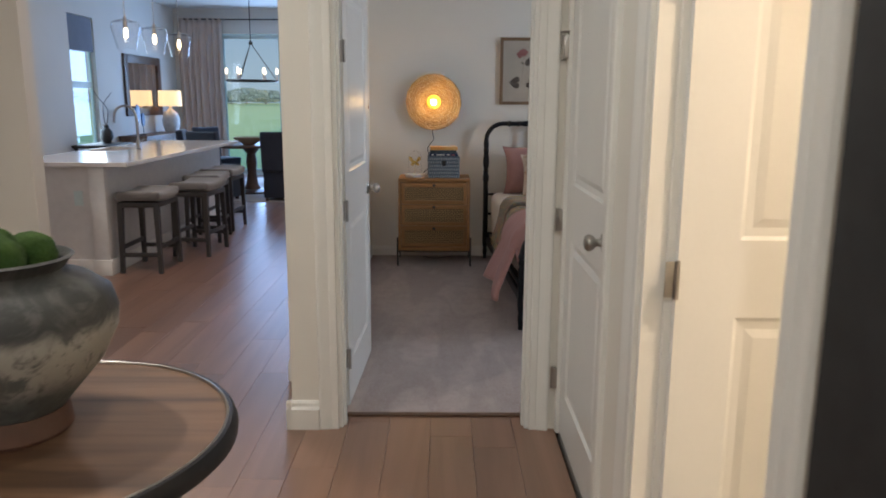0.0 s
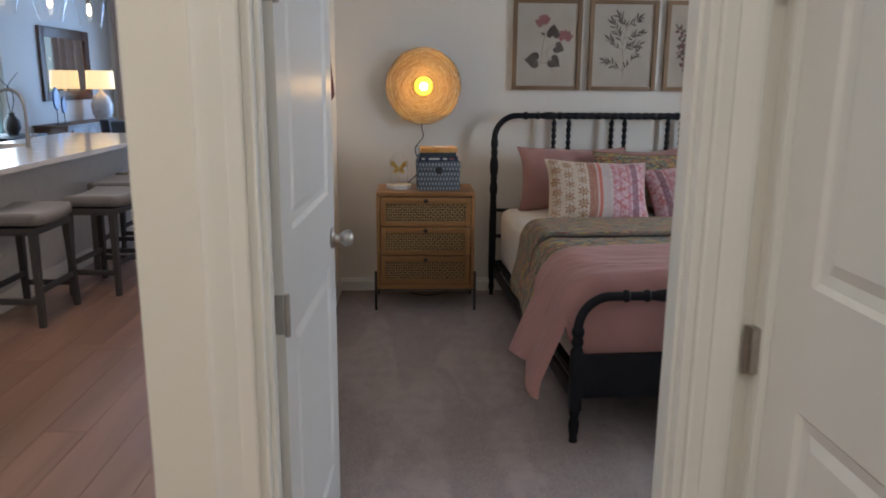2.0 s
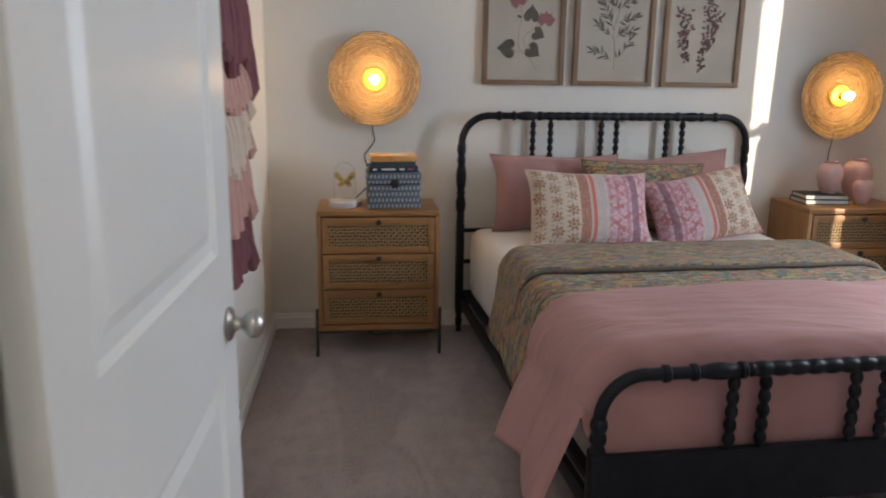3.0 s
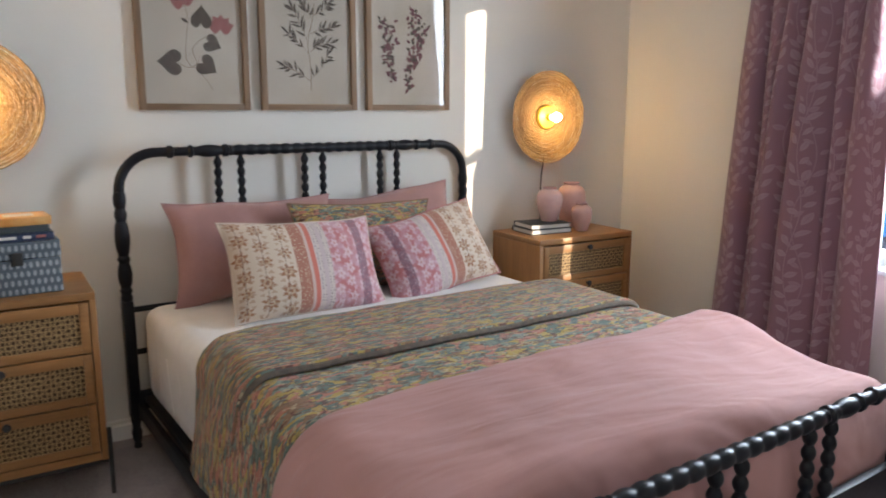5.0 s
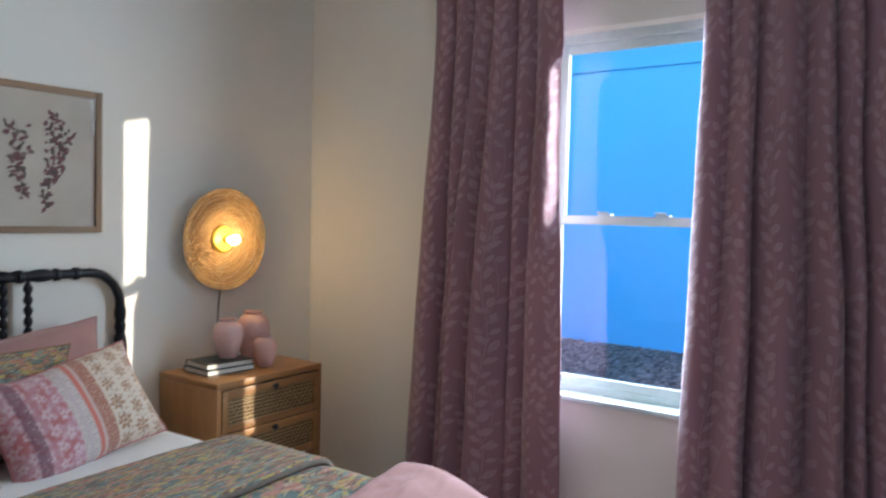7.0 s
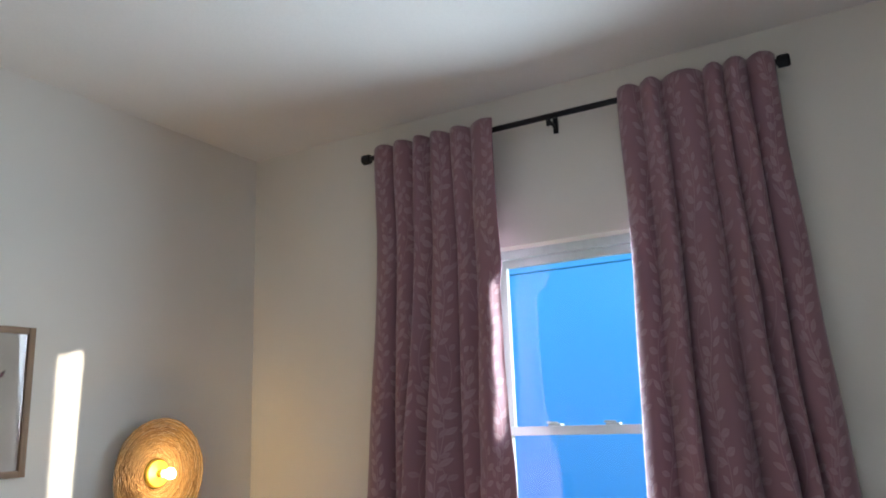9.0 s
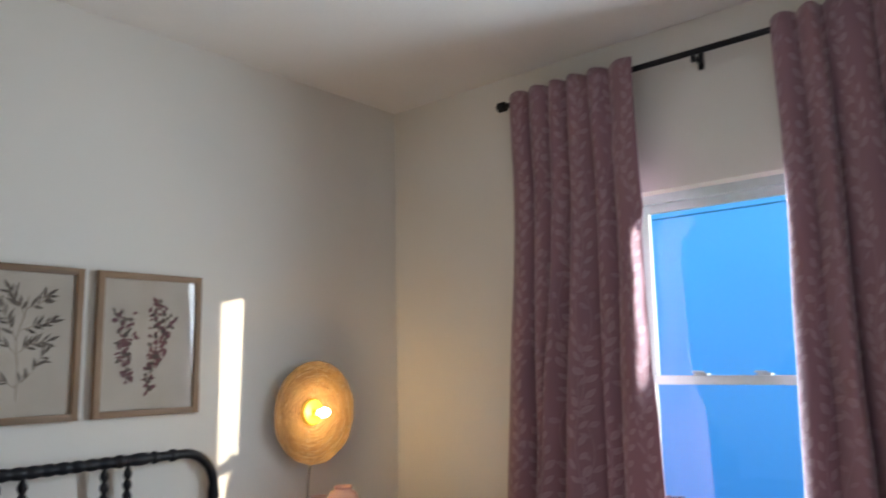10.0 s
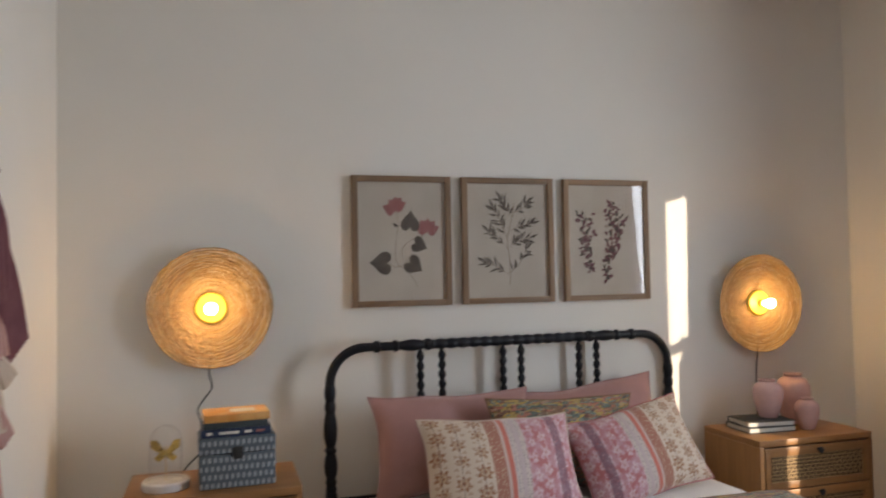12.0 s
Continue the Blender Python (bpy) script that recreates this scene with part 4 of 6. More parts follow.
def soft_block(x0, x1, y0, y1, z0, z1, r, n=14, wob=0.004, seed=1.0):
    """A padded block with rounded edges and a little unevenness."""
    bm = box((x0, y0, z0), (x1, y1, z1), r, None, 5)
    bmesh.ops.subdivide_edges(bm, edges=[e for e in bm.edges if e.calc_length() > 0.2], cuts=8, use_grid_fill=True)
    for v in bm.verts:
        q = noise.noise(v.co * 4.0 + Vector((seed, 0, 0)))
        v.co += Vector((0, 0, 1)) * q * wob if v.co.z > z1 - 0.02 else Vector((q * wob, 0, 0))
    return bm


bm_m = soft_block(0.040, BW - 0.040, -BL + 0.13, -0.05, 0.236, 0.63, 0.085)
for vert in bm_m.verts:
    # worn lower towards the foot on the window side
    if vert.co.z > 0.5:
        vert.co.z -= 0.085 * min(1.0, max(0.0, (vert.co.x - 0.55) / 0.7)) * min(1.0, max(0.0, (-1.15 - vert.co.y) / 0.45))
mattress = part("mattress", bm_m, SHEET)
mattress.matrix_world = BED
for k in range(7):
    y = -0.16 - 0.13 * k
    tuck = tube([(0.0445 + 0.0015 * math.sin(k * 2.1), y + 0.012 * math.sin(k), 0.50), (0.041, y + 0.03 * math.sin(k * 1.7), 0.42), (0.041, y + 0.05 * math.sin(k * 2.3), 0.30)], lambda t: 0.0055 * (1 - 0.5 * t), 6)
    part("sheet_fold", tuck, SHEET, mattress)
tagged(mattress, "thick mattress in a white fitted cotton sheet", "mattress")


def drape(y_top, y_bot, xl, xr, z_top, r, hang_l, hang_r, foot_drop, fold, seed, nu=110, nv=64, lift=0.0, flare=0.12, flare_r=None, sag=0.0, edges=None):
    """A cover laid over the bed: flat on top, rounded over the edges, hanging in folds at the sides and, with foot_drop, at the foot.
    hang_l, hang_r: functions of the share from top edge to foot."""
    flat = xr - xl
    flare_r = flare if flare_r is None else flare_r

    def place(u, v):
        hl, hr = hang_l(v), hang_r(v)
        arc = math.pi / 2 * r
        total = hl + arc + flat + arc + hr
        s = u * total
        yb = y_top(u) + (y_bot - y_top(u)) * v
        out, drop, x, z, on_top = 0.0, 0.0, 0.0, z_top, 1.0
        if s < hl:
            drop = hl - s
            x, z, out, on_top = xl - r, z_top - r - drop, -1, 0.0
        elif s < hl + arc:
            a = (hl + arc - s) / r
            x, z, out = xl - r * math.sin(a), z_top - r + r * math.cos(a), -1
            on_top = math.cos(a)
        elif s < hl + arc + flat:
            x = xl + s - hl - arc
        elif s < hl + 2 * arc + flat:
            a = (s - hl - arc - flat) / r
            x, z, out = xr + r * math.sin(a), z_top - r + r * math.cos(a), 1
            on_top = math.cos(a)
        else:
            drop = s - hl - 2 * arc - flat
            x, z, out, on_top = xr + r, z_top - r - drop, 1, 0.0
        if foot_drop:
            # over the foot edge
            q = max(0.0, (v - 0.86) / 0.14)
            z -= foot_drop * q ** 1.9 * on_top
            yb = y_top(u) + (y_bot - y_top(u)) * min(1.0, v / 0.97)
        k = min(1.0, drop / 0.25)
        wave = math.sin(yb * 9.0 + seed + 1.5 * noise.noise(Vector((yb * 2, seed, 0)))) * fold * k
        x += out * (0.02 * k + (flare if out < 0 else flare_r) * drop * (1 - 0.6 * v) + abs(wave))
        yb += 0.02 * k * math.sin(yb * 7 + seed)
        p = Vector((x, yb, z))
        lump = noise.noise(Vector((x * 2.2, yb * 2.2, seed))) * 0.016 * (lift > 0) + noise.noise(Vector((x * 6, yb * 5, seed + 4))) * 0.007
        ridge = lift * max(0.0, 1 - ((v - 0.14) / 0.24) ** 2) * (0.6 + 0.5 * sm(0.35, 0.80, u)) if lift else 0.0
        if not drop:
            p.z += lump + ridge - sag * sm(BW * 0.42, BW * 1.02, x) * (0.45 + 0.55 * sm(0.1, 0.7, v))
        else:
            p.x += out * (lump * 0.8)
            p.z -= sag * (0.45 + 0.55 * sm(0.1, 0.7, v)) if out > 0 else 0.0
        return p

    def cloth(u, v):
        return (u * (flat + 0.9), v * 1.2)

    if edges is not None:
        edges.extend([place(k / 80, v) for k in range(81)] for v in (0.0, 1.0))
    return grid(nu, nv, place, None, cloth)


def sm(a, b, v):
    k = min(1.0, max(0.0, (v - a) / (b - a)))
    return k * k * (3 - 2 * k)


def quilt_top(u):
    e = abs(u - 0.5) * 2
    return -0.745 - 0.29 * max(0.0, (e - 0.55) / 0.45) ** 1.5


def fold_top(u):
    e = abs(u - 0.5) * 2
    return -0.80 - 0.25 * max(0.0, (e - 0.55) / 0.45) ** 1.5


quilt_edges, fold_edges, duvet_edges = [], [], []
quilt = thick(part("quilt", drape(quilt_top, -1.72, 0.12, BW - 0.12, 0.646, 0.09, lambda v: 0.215 + 0.09 * v, lambda v: 0.25, 0, 0.02, 2.0, flare=0.22, edges=quilt_edges), QUILT), 0.014, 1.0)
quilt.matrix_world = BED
tagged(quilt, "teal and mustard floral quilt folded across the bed", "quilt")
fold = thick(part("quilt_fold", drape(fold_top, -1.24, 0.125, BW - 0.125, 0.674, 0.095, lambda v: 0.20 + 0.06 * v, lambda v: 0.22, 0, 0.02, 2.0, 110, 30, flare=0.24, edges=fold_edges), QUILT), 0.016, 1.0)
fold.parent = quilt
part("binding", tube(quilt_edges[0], 0.009, 8), BINDING, quilt, "dark sewn binding")
part("binding", tube(fold_edges[1], 0.010, 8), BINDING, quilt, "dark sewn binding")


def duvet_top(u):
    return -1.62 + 0.20 * (u - 0.25) + 0.03 * math.sin(u * 9) - 0.30 * max(0.0, (0.30 - u) / 0.30) ** 1.3 * 0.4


duvet = thick(part("duvet", drape(duvet_top, -2.155, 0.13, BW + 0.0, 0.672, 0.17, lambda v: 0.25 + 0.07 * sm(0.3, 0.95, v), lambda v: 0.26, 0.34, 0.045, 5.0, 130, 96, 0.020, 0.30, 0.35, 0.105, duvet_edges), DUVET), 0.030, 1.0)
duvet.matrix_world = BED
part("hem", tube([p + Vector((0, 0, 0.012)) for p in duvet_edges[0]], 0.016, 10), DUVET, duvet)
tagged(duvet, "puffy dusty pink duvet folded back over the bed's foot", "duvet")


def pillow(name, w, h, t, material, m, label, seed, corner=0.10, group=""):
    """A stuffed pillow: w by h, t thick, with drawn-out corners and soft creases. Faces -y, stands on its lower edge."""
    n = 26
    bm = bmesh.new()
    for side in (-1, 1):
        def place(u, v, side=side):
            a, b = u * 2 - 1, v * 2 - 1
            pinch = 1 - corner * (1 - abs(a) ** 2.2) * abs(b) ** 3
            pinch2 = 1 - corner * (1 - abs(b) ** 2.2) * abs(a) ** 3
            x, z = a * w / 2 * pinch2, b * h / 2 * pinch
            d = (max(0.0, 1 - abs(a) ** 2.6) * max(0.0, 1 - abs(b) ** 2.6)) ** 0.55
            y = side * t / 2 * d * (1 - 0.12 * b)
            y += side * 0.012 * d * noise.noise(Vector((x * 6 + seed, z * 6, side)))
            x += 0.008 * noise.noise(Vector((z * 5, seed, 0)))
            z += 0.012 * noise.noise(Vector((x * 4, seed + 7, 0)))
            return Vector((x, y, z + h / 2))
        grid(n, n, place, bm)
    bmesh.ops.remove_doubles(bm, verts=bm.verts, dist=0.0006)
    ob = part(name, bm, material)
    ob.matrix_world = BED @ m
    rim_pts = [place(k / n, 0.0) for k in range(n)] + [place(1.0, k / n) for k in range(n)] + [place(1 - k / n, 1.0) for k in range(n)] + [place(0.0, 1 - k / n) for k in range(n)]
    part("seam", tube(rim_pts, 0.0038, 6, None, True), material, ob)
    return tagged(ob, label, "pillow", group)


pillow("pillow_sham", 0.74, 0.425, 0.17, PINKSHAM, pose(0.505, -0.19, 0.622, -14, 0.5, 2), "rose pink linen pillow sham leaning on the headboard", 1.0, group="rose shams")
pillow("pillow_sham", 0.72, 0.425, 0.17, PINKSHAM, pose(1.19, -0.17, 0.622, -14, -5, -2), "rose pink linen pillow sham leaning on the headboard", 5.0, group="rose shams")
pillow("floral_pillow", 0.70, 0.40, 0.15, QUILT, pose(0.935, -0.345, 0.625, -14, 2, 0), "teal floral pillow behind the printed cushions", 9.0)
pillow("printed_cushion", 0.66, 0.395, 0.17, PILLOWA, pose(0.575, -0.56, 0.622, -28, 3, 3), "cream and rose block-print cotton cushion", 13.0, 0.07, "block-print cushions")
pillow("printed_cushion", 0.58, 0.385, 0.17, PILLOWB, pose(1.235, -0.53, 0.622, -30, -9, 2), "rose and cream block-print cushion, tilted", 17.0, 0.07, "block-print cushions")


# ---------------------------------------------------------------- bedroom: nightstands
def cane_panel(x0, x1, z0, z1, y):
    """Woven cane: upright and level strands with two slanting sets over them."""
    bm = bmesh.new()
    step, w = 0.0150, 0.0036

    def strand(a, b, y0, wid):
        a, b = Vector(a), Vector(b)
        d = (b - a).normalized()
        s = Vector((-d.z, 0, d.x)) * wid / 2
        front = [bm.verts.new(Vector((p.x, y0, p.z))) for p in (a - s, b - s, b + s, a + s)]
        bm.faces.new(front)

    nx, nz = int((x1 - x0) / step), int((z1 - z0) / step)
    for k in range(nx + 1):
        x = x0 + (x1 - x0) * k / nx
        strand((x, 0, z0), (x, 0, z1), y, w)
    for k in range(nz + 1):
        z = z0 + (z1 - z0) * k / nz
        strand((x0, 0, z), (x1, 0, z), y - 0.0008, w)
    hgt = z1 - z0
    k = -hgt
    while k < x1 - x0:
        a, b = max(x0, x0 + k), min(x1, x0 + k + hgt)
        strand((a, 0, z0 + (a - x0 - k)), (b, 0, z0 + (b - x0 - k)), y - 0.0014, w * 0.6)
        strand((a, 0, z1 - (a - x0 - k)), (b, 0, z1 - (b - x0 - k)), y - 0.0014, w * 0.6)
        k += step * 2.0
    return bm


def nightstand(m, label):
    """Three drawers with cane fronts on black iron legs. Front left corner of the floor at the origin, depth along +y."""
    W, D, Z0, Z1 = 0.62, 0.40, 0.145, 0.775
    ns = thing("nightstand", m, label, "nightstand", "rattan nightstands")
    part("top_board", box((0, 0, Z1 - 0.028), (W, D, Z1), 0.003), OAK, ns)
    part("side_board", box((0, 0.0, Z0), (0.022, D, Z1 - 0.0285), 0.002), OAKSIDE, ns)
    part("side_board", box((W - 0.022, 0.0, Z0), (W, D, Z1 - 0.0285), 0.002), OAKSIDE, ns)
    part("bottom_board", box((0.0225, 0.004, Z0), (W - 0.0225, D, Z0 + 0.03), 0.002), OAK, ns)
    part("back_board", box((0.0225, D - 0.012, Z0 + 0.031), (W - 0.0225, D, Z1 - 0.029), 0.001), OAK, ns)
    lo, hi = Z0 + 0.034, Z1 - 0.032
    dh = (hi - lo) / 3
    for k in range(3):
        z0, z1 = lo + dh * k + 0.003, lo + dh * (k + 1) - 0.003
        x0, x1 = 0.026, W - 0.026
        f = bmesh.new()
        s = 0.030
        box((x0, -0.004, z0), (x0 + s, 0.016, z1), 0.002, f)
        box((x1 - s, -0.004, z0), (x1, 0.016, z1), 0.002, f)
        box((x0 + s, -0.004, z0), (x1 - s, 0.016, z0 + s), 0.002, f)
        box((x0 + s, -0.004, z1 - s - 0.008), (x1 - s, 0.016, z1), 0.002, f)
        dr = part("drawer", f, OAK, ns)
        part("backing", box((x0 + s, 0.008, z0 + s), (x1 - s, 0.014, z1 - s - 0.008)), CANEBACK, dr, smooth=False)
        part("cane_panel", cane_panel(x0 + s, x1 - s, z0 + s, z1 - s - 0.008, 0.0035), CANE, dr, "woven cane panel", smooth=False)
        kb = lathe([(0.006, 0), (0.006, 0.010), (0.013, 0.014), (0.014, 0.020), (0.010, 0.024), (0.0005, 0.025)], 14)
        bmesh.ops.rotate(kb, verts=kb.verts, matrix=Matrix.Rotation(radians(90), 3, "X"))
        bmesh.ops.translate(kb, verts=kb.verts, vec=(W / 2, -0.0045, z1 - 0.020))
        part("knob", kb, DARKROD, dr, "dark metal knob")
    for x in (-0.008, W + 0.008):
        for y in (0.012, D - 0.012):
            lg = box((x - 0.008, y - 0.010, 0.0), (x + 0.008, y + 0.010, 0.26), 0.002)
            part("leg", lg, DARKROD, ns, "black iron leg")
    for y in (0.012, D - 0.012):
        part("stretcher", box((0.001, y - 0.008, Z0 - 0.014), (W - 0.001, y + 0.008, Z0 - 0.0005), 0.001), DARKROD, ns)
    return ns


nightstand(pose(-0.185, 6.695, 0, 0, 0, 0), "honey oak nightstand with three cane drawers on black legs")
nightstand(pose(2.430, 6.695, 0, 0, 0, 0), "honey oak nightstand with three cane drawers, beside the window wall")


# ---------------------------------------------------------------- bedroom: sconces
def sconce(x, z, label, seed, cord):
    """A dish of coiled seagrass on the wall with a bare bulb on a brass cup."""
    sc = thing("wall_sconce", pose(x, YB, z), label, "wall lamp", "seagrass sconces")
    rnd = random.Random(seed)
    R, turns = 0.246, 30
    bm = bmesh.new()

    def dish(r):
        return -0.028 - 0.036 * (r / R) ** 1.7

    for k in range(turns):
        r = 0.055 + (R - 0.055) * k / (turns - 1)
        wob, ph = 0.0004 + 0.0012 * k / turns, rnd.random() * 7
        n = 96
        pts = []
        for j in range(n):
            a = 2 * math.pi * j / n
            rr = r + wob * math.sin(a * 5 + ph) + rnd.uniform(-1, 1) * wob * 0.7
            pts.append((rr * math.cos(a), dish(r) + rnd.uniform(-1, 1) * wob * 1.1, rr * math.sin(a)))
        tube(pts, 0.0028 + 0.0005 * (k % 2), 6, bm, True)
    for j in range(420):
        # short binding stitches that run along the coils, thicker towards the rim
        a, r = rnd.random() * 2 * math.pi, 0.075 + (R - 0.072) * rnd.random() ** 0.6
        l = rnd.uniform(0.014, 0.030) / r
        dr = rnd.uniform(-0.0015, 0.0015)
        pts = []
        for m in range(4):
            b, r2 = a + l * m / 3, r + dr * m / 3
            pts.append((r2 * math.cos(b), dish(r2) - 0.0025 - 0.0025 * math.sin(math.pi * m / 3), r2 * math.sin(b)))
        tube(pts, rnd.uniform(0.0012, 0.0020), 4, bm)
    for j in range(64):
        # upright spokes that hold the coils
        a = 2 * math.pi * (j + 0.3 * rnd.random()) / 64
        tube([(r * math.cos(a), dish(r) + 0.0035, r * math.sin(a)) for r in (0.056, 0.12, 0.18, R)], 0.0016, 4, bm)
    part("shade", bm, ROPE, sc, "coiled seagrass dish")
    cup = lathe([(0.066, 0.030), (0.066, 0.042), (0.058, 0.052), (0.030, 0.056), (0.020, 0.060), (0.018, 0.089), (0.0005, 0.0895)], 28)
    bmesh.ops.rotate(cup, verts=cup.verts, matrix=Matrix.Rotation(radians(90), 3, "X"))
    part("backplate", cup, BRASSCUP, sc, "brass backplate and socket")
    wallplate = lathe([(0.05, 0.001), (0.05, 0.030), (0.0005, 0.030)], 24)
    bmesh.ops.rotate(wallplate, verts=wallplate.verts, matrix=Matrix.Rotation(radians(90), 3, "X"))
    part("wall_plate", wallplate, BRASS, sc)
    bl = lathe([(0.010, 0.090), (0.013, 0.100), (0.020, 0.114), (0.0235, 0.128), (0.021, 0.141), (0.011, 0.150), (0.0005, 0.153)], 18)
    bmesh.ops.rotate(bl, verts=bl.verts, matrix=Matrix.Rotation(radians(90), 3, "X"))
    part("bulb", bl, BULB, sc, "lit bulb")
    part("cord", tube([Vector(p) for p in cord], 0.0035, 8), BLACKCORD, sc, "black cord")
    return sc


def smooth_path(points, n=8):
    """Catmull-Rom through points."""
    p = [Vector(q) for q in points]
    p = [p[0], *p, p[-1]]
    out = []
    for i in range(1, len(p) - 2):
        for k in range(n):
            t = k / n
            a, b, c, d = p[i - 1], p[i], p[i + 1], p[i + 2]
            out.append(0.5 * ((2 * b) + (c - a) * t + (2 * a - 5 * b + 4 * c - d) * t * t + (3 * b - a - 3 * c + d) * t ** 3))
    out.append(p[-2])
    return out


cordL = smooth_path([(0, -0.03, -0.20), (-0.01, -0.02, -0.27), (0.0, -0.02, -0.33), (-0.035, -0.03, -0.38), (-0.055, -0.03, -0.42), (-0.035, -0.025, -0.50), (-0.04, -0.03, -0.58), (-0.10, -0.03, -0.645), (-0.13, -0.02, -0.70)])
cordR = smooth_path([(0, -0.03, -0.20), (0.0, -0.02, -0.27), (-0.01, -0.02, -0.36), (-0.012, -0.02, -0.62)])
part("floor_cord", tube(smooth_path([(0.02, 7.10, 0.012), (0.12, 7.02, 0.010), (0.22, 7.06, 0.011), (0.30, 7.13, 0.012)], 6), 0.0035, 6), BLACKCORD)
tagged(bpy.data.objects["floor_cord"], "black lamp cord lying on the carpet beneath the nightstand", "cord")
sconce(0.115, 1.42, "round seagrass wall sconce, lit, with black cord", 3, cordL)
sconce(2.81, 1.365, "round seagrass wall sconce, lit, beside the window", 8, cordR)


# ---------------------------------------------------------------- bedroom: pictures
def print_paper(name):
    q = Nodes(name)
    v = q.coords("Object")
    c = q.mix(q.ramp(q.noise(v, 6, 4), 0.3, 0.75), (0.52, 0.46, 0.39), (0.46, 0.40, 0.33))
    c = q.mix(q.math("MULTIPLY", q.ramp(q.noise(v, 3, 2), 0.55, 0.75), 0.4), c, (0.42, 0.33, 0.24))
    return q.end(c, 0.7)


ART_PAPER = print_paper("aged_print_paper")
INK = plain("sepia_leaf_ink", (0.080, 0.062, 0.050), (0.125, 0.095, 0.075), 30, 0.8)
INKROSE = plain("rose_petal_ink", (0.36, 0.14, 0.13), (0.28, 0.10, 0.10), 30, 0.8)
INKPLUM = plain("plum_petal_ink", (0.14, 0.06, 0.07), (0.20, 0.09, 0.09), 30, 0.8)
INKSTEM = plain("brown_stem_ink", (0.20, 0.13, 0.09), (0.24, 0.16, 0.11), 30, 0.8)


def leaf_shape(bm, x, z, l, w, ang, y=0.0, tip=1.0, heart=False, n=9):
    """A flat leaf printed on the sheet: base at (x, z), length l, leaning by ang from up."""
    ring = []
    if heart:
        for k in range(26):
            t = 2 * math.pi * k / 26
            hx = 16 * math.sin(t) ** 3
            hz = 13 * math.cos(t) - 5 * math.cos(2 * t) - 2 * math.cos(3 * t) - math.cos(4 * t)
            ring.append((w / 2 * hx / 16, l * (5.0 - hz) / 22))
    else:
        for side in (1, -1):
            for k in (range(n + 1) if side > 0 else range(n - 1, 0, -1)):
                s = k / n
                ring.append((side * w / 2 * math.sin(math.pi * s ** tip), s * l))
    c, sn = math.cos(ang), math.sin(ang)
    bm.faces.new([bm.verts.new((x + a * c + b * sn, y, z - a * sn + b * c)) for a, b in ring])


def stem(bm, pts, w=0.0022, y=0.0):
    p = smooth_path([(a, 0, b) for a, b in pts], 6)
    for a, b in zip(p, p[1:]):
        d = (b - a).normalized()
        s = Vector((-d.z, 0, d.x)) * w / 2
        bm.faces.new([bm.verts.new((q.x, y, q.z)) for q in (a - s, b - s, b + s, a + s)])


def picture(x0, draw, label):
    """A framed print with glass; lower left corner at x0 on the back wall."""
    PW, PH, f = 0.458, 0.585, 0.027
    pic = thing("picture_frame", pose(x0, YB - 0.0015, 1.402), label, "picture", "botanical prints")
    for lo, hi, mt in (((0, -0.030, 0), (f, 0, PH), FRAMEWOOD), ((PW - f, -0.030, 0), (PW, 0, PH), FRAMEWOOD),
                       ((f + 0.0005, -0.0295, 0), (PW - f - 0.0005, 0, f), FRAMEWOODX), ((f + 0.0005, -0.0295, PH - f), (PW - f - 0.0005, 0, PH), FRAMEWOODX)):
        part("frame_side", box(lo, hi, 0.002), mt, pic)
    sheet = part("print", box((f, -0.014, f), (PW - f, -0.004, PH - f)), ART_PAPER, pic, "aged cream botanical print", smooth=False)
    draw(sheet)
    g = part("glazing", box((f, -0.0235, f), (PW - f, -0.0210, PH - f)), PICGLASS, pic, "clear glass", smooth=False)
    g.visible_shadow = False
    return pic


def art_hearts(sheet):
    st, lf, fl = bmesh.new(), bmesh.new(), bmesh.new()
    stem(st, [(0.20, 0.43), (0.212, 0.37), (0.20, 0.28), (0.197, 0.21), (0.225, 0.175), (0.268, 0.192)], y=-0.0145)
    stem(st, [(0.165, 0.195), (0.20, 0.175), (0.24, 0.19), (0.255, 0.225)], y=-0.0145)
    stem(st, [(0.245, 0.19), (0.225, 0.25), (0.27, 0.295), (0.32, 0.315), (0.345, 0.345)], y=-0.0145)
    stem(st, [(0.255, 0.15), (0.28, 0.12), (0.30, 0.085)], y=-0.0145)
    leaf_shape(lf, 0.153, 0.194, 0.078, 0.105, radians(-88), -0.015, heart=True)
    leaf_shape(lf, 0.268, 0.192, 0.068, 0.090, radians(125), -0.015, heart=True)
    leaf_shape(lf, 0.266, 0.360, 0.074, 0.088, radians(4), -0.0152, heart=True)
    leaf_shape(lf, 0.295, 0.280, 0.058, 0.076, radians(115), -0.0154, heart=True)
    leaf_shape(lf, 0.215, 0.355, 0.035, 0.014, radians(-60), -0.015)
    for k in range(5):
        leaf_shape(fl, 0.198 + 0.006 * math.sin(k * 1.3), 0.425 + 0.004 * k, 0.062, 0.056, radians(-66 + 33 * k), -0.0146 - 0.0002 * k, 0.55)
        leaf_shape(fl, 0.345, 0.335, 0.062, 0.054, radians(-62 + 33 * k), -0.0146 - 0.0002 * k, 0.55)
    part("stem_print", st, INKSTEM, sheet, smooth=False)["kind"] = "stuff"
    part("leaf_print", lf, INK, sheet, smooth=False)["kind"] = "stuff"
    part("blossom_print", fl, INKROSE, sheet, smooth=False)["kind"] = "stuff"


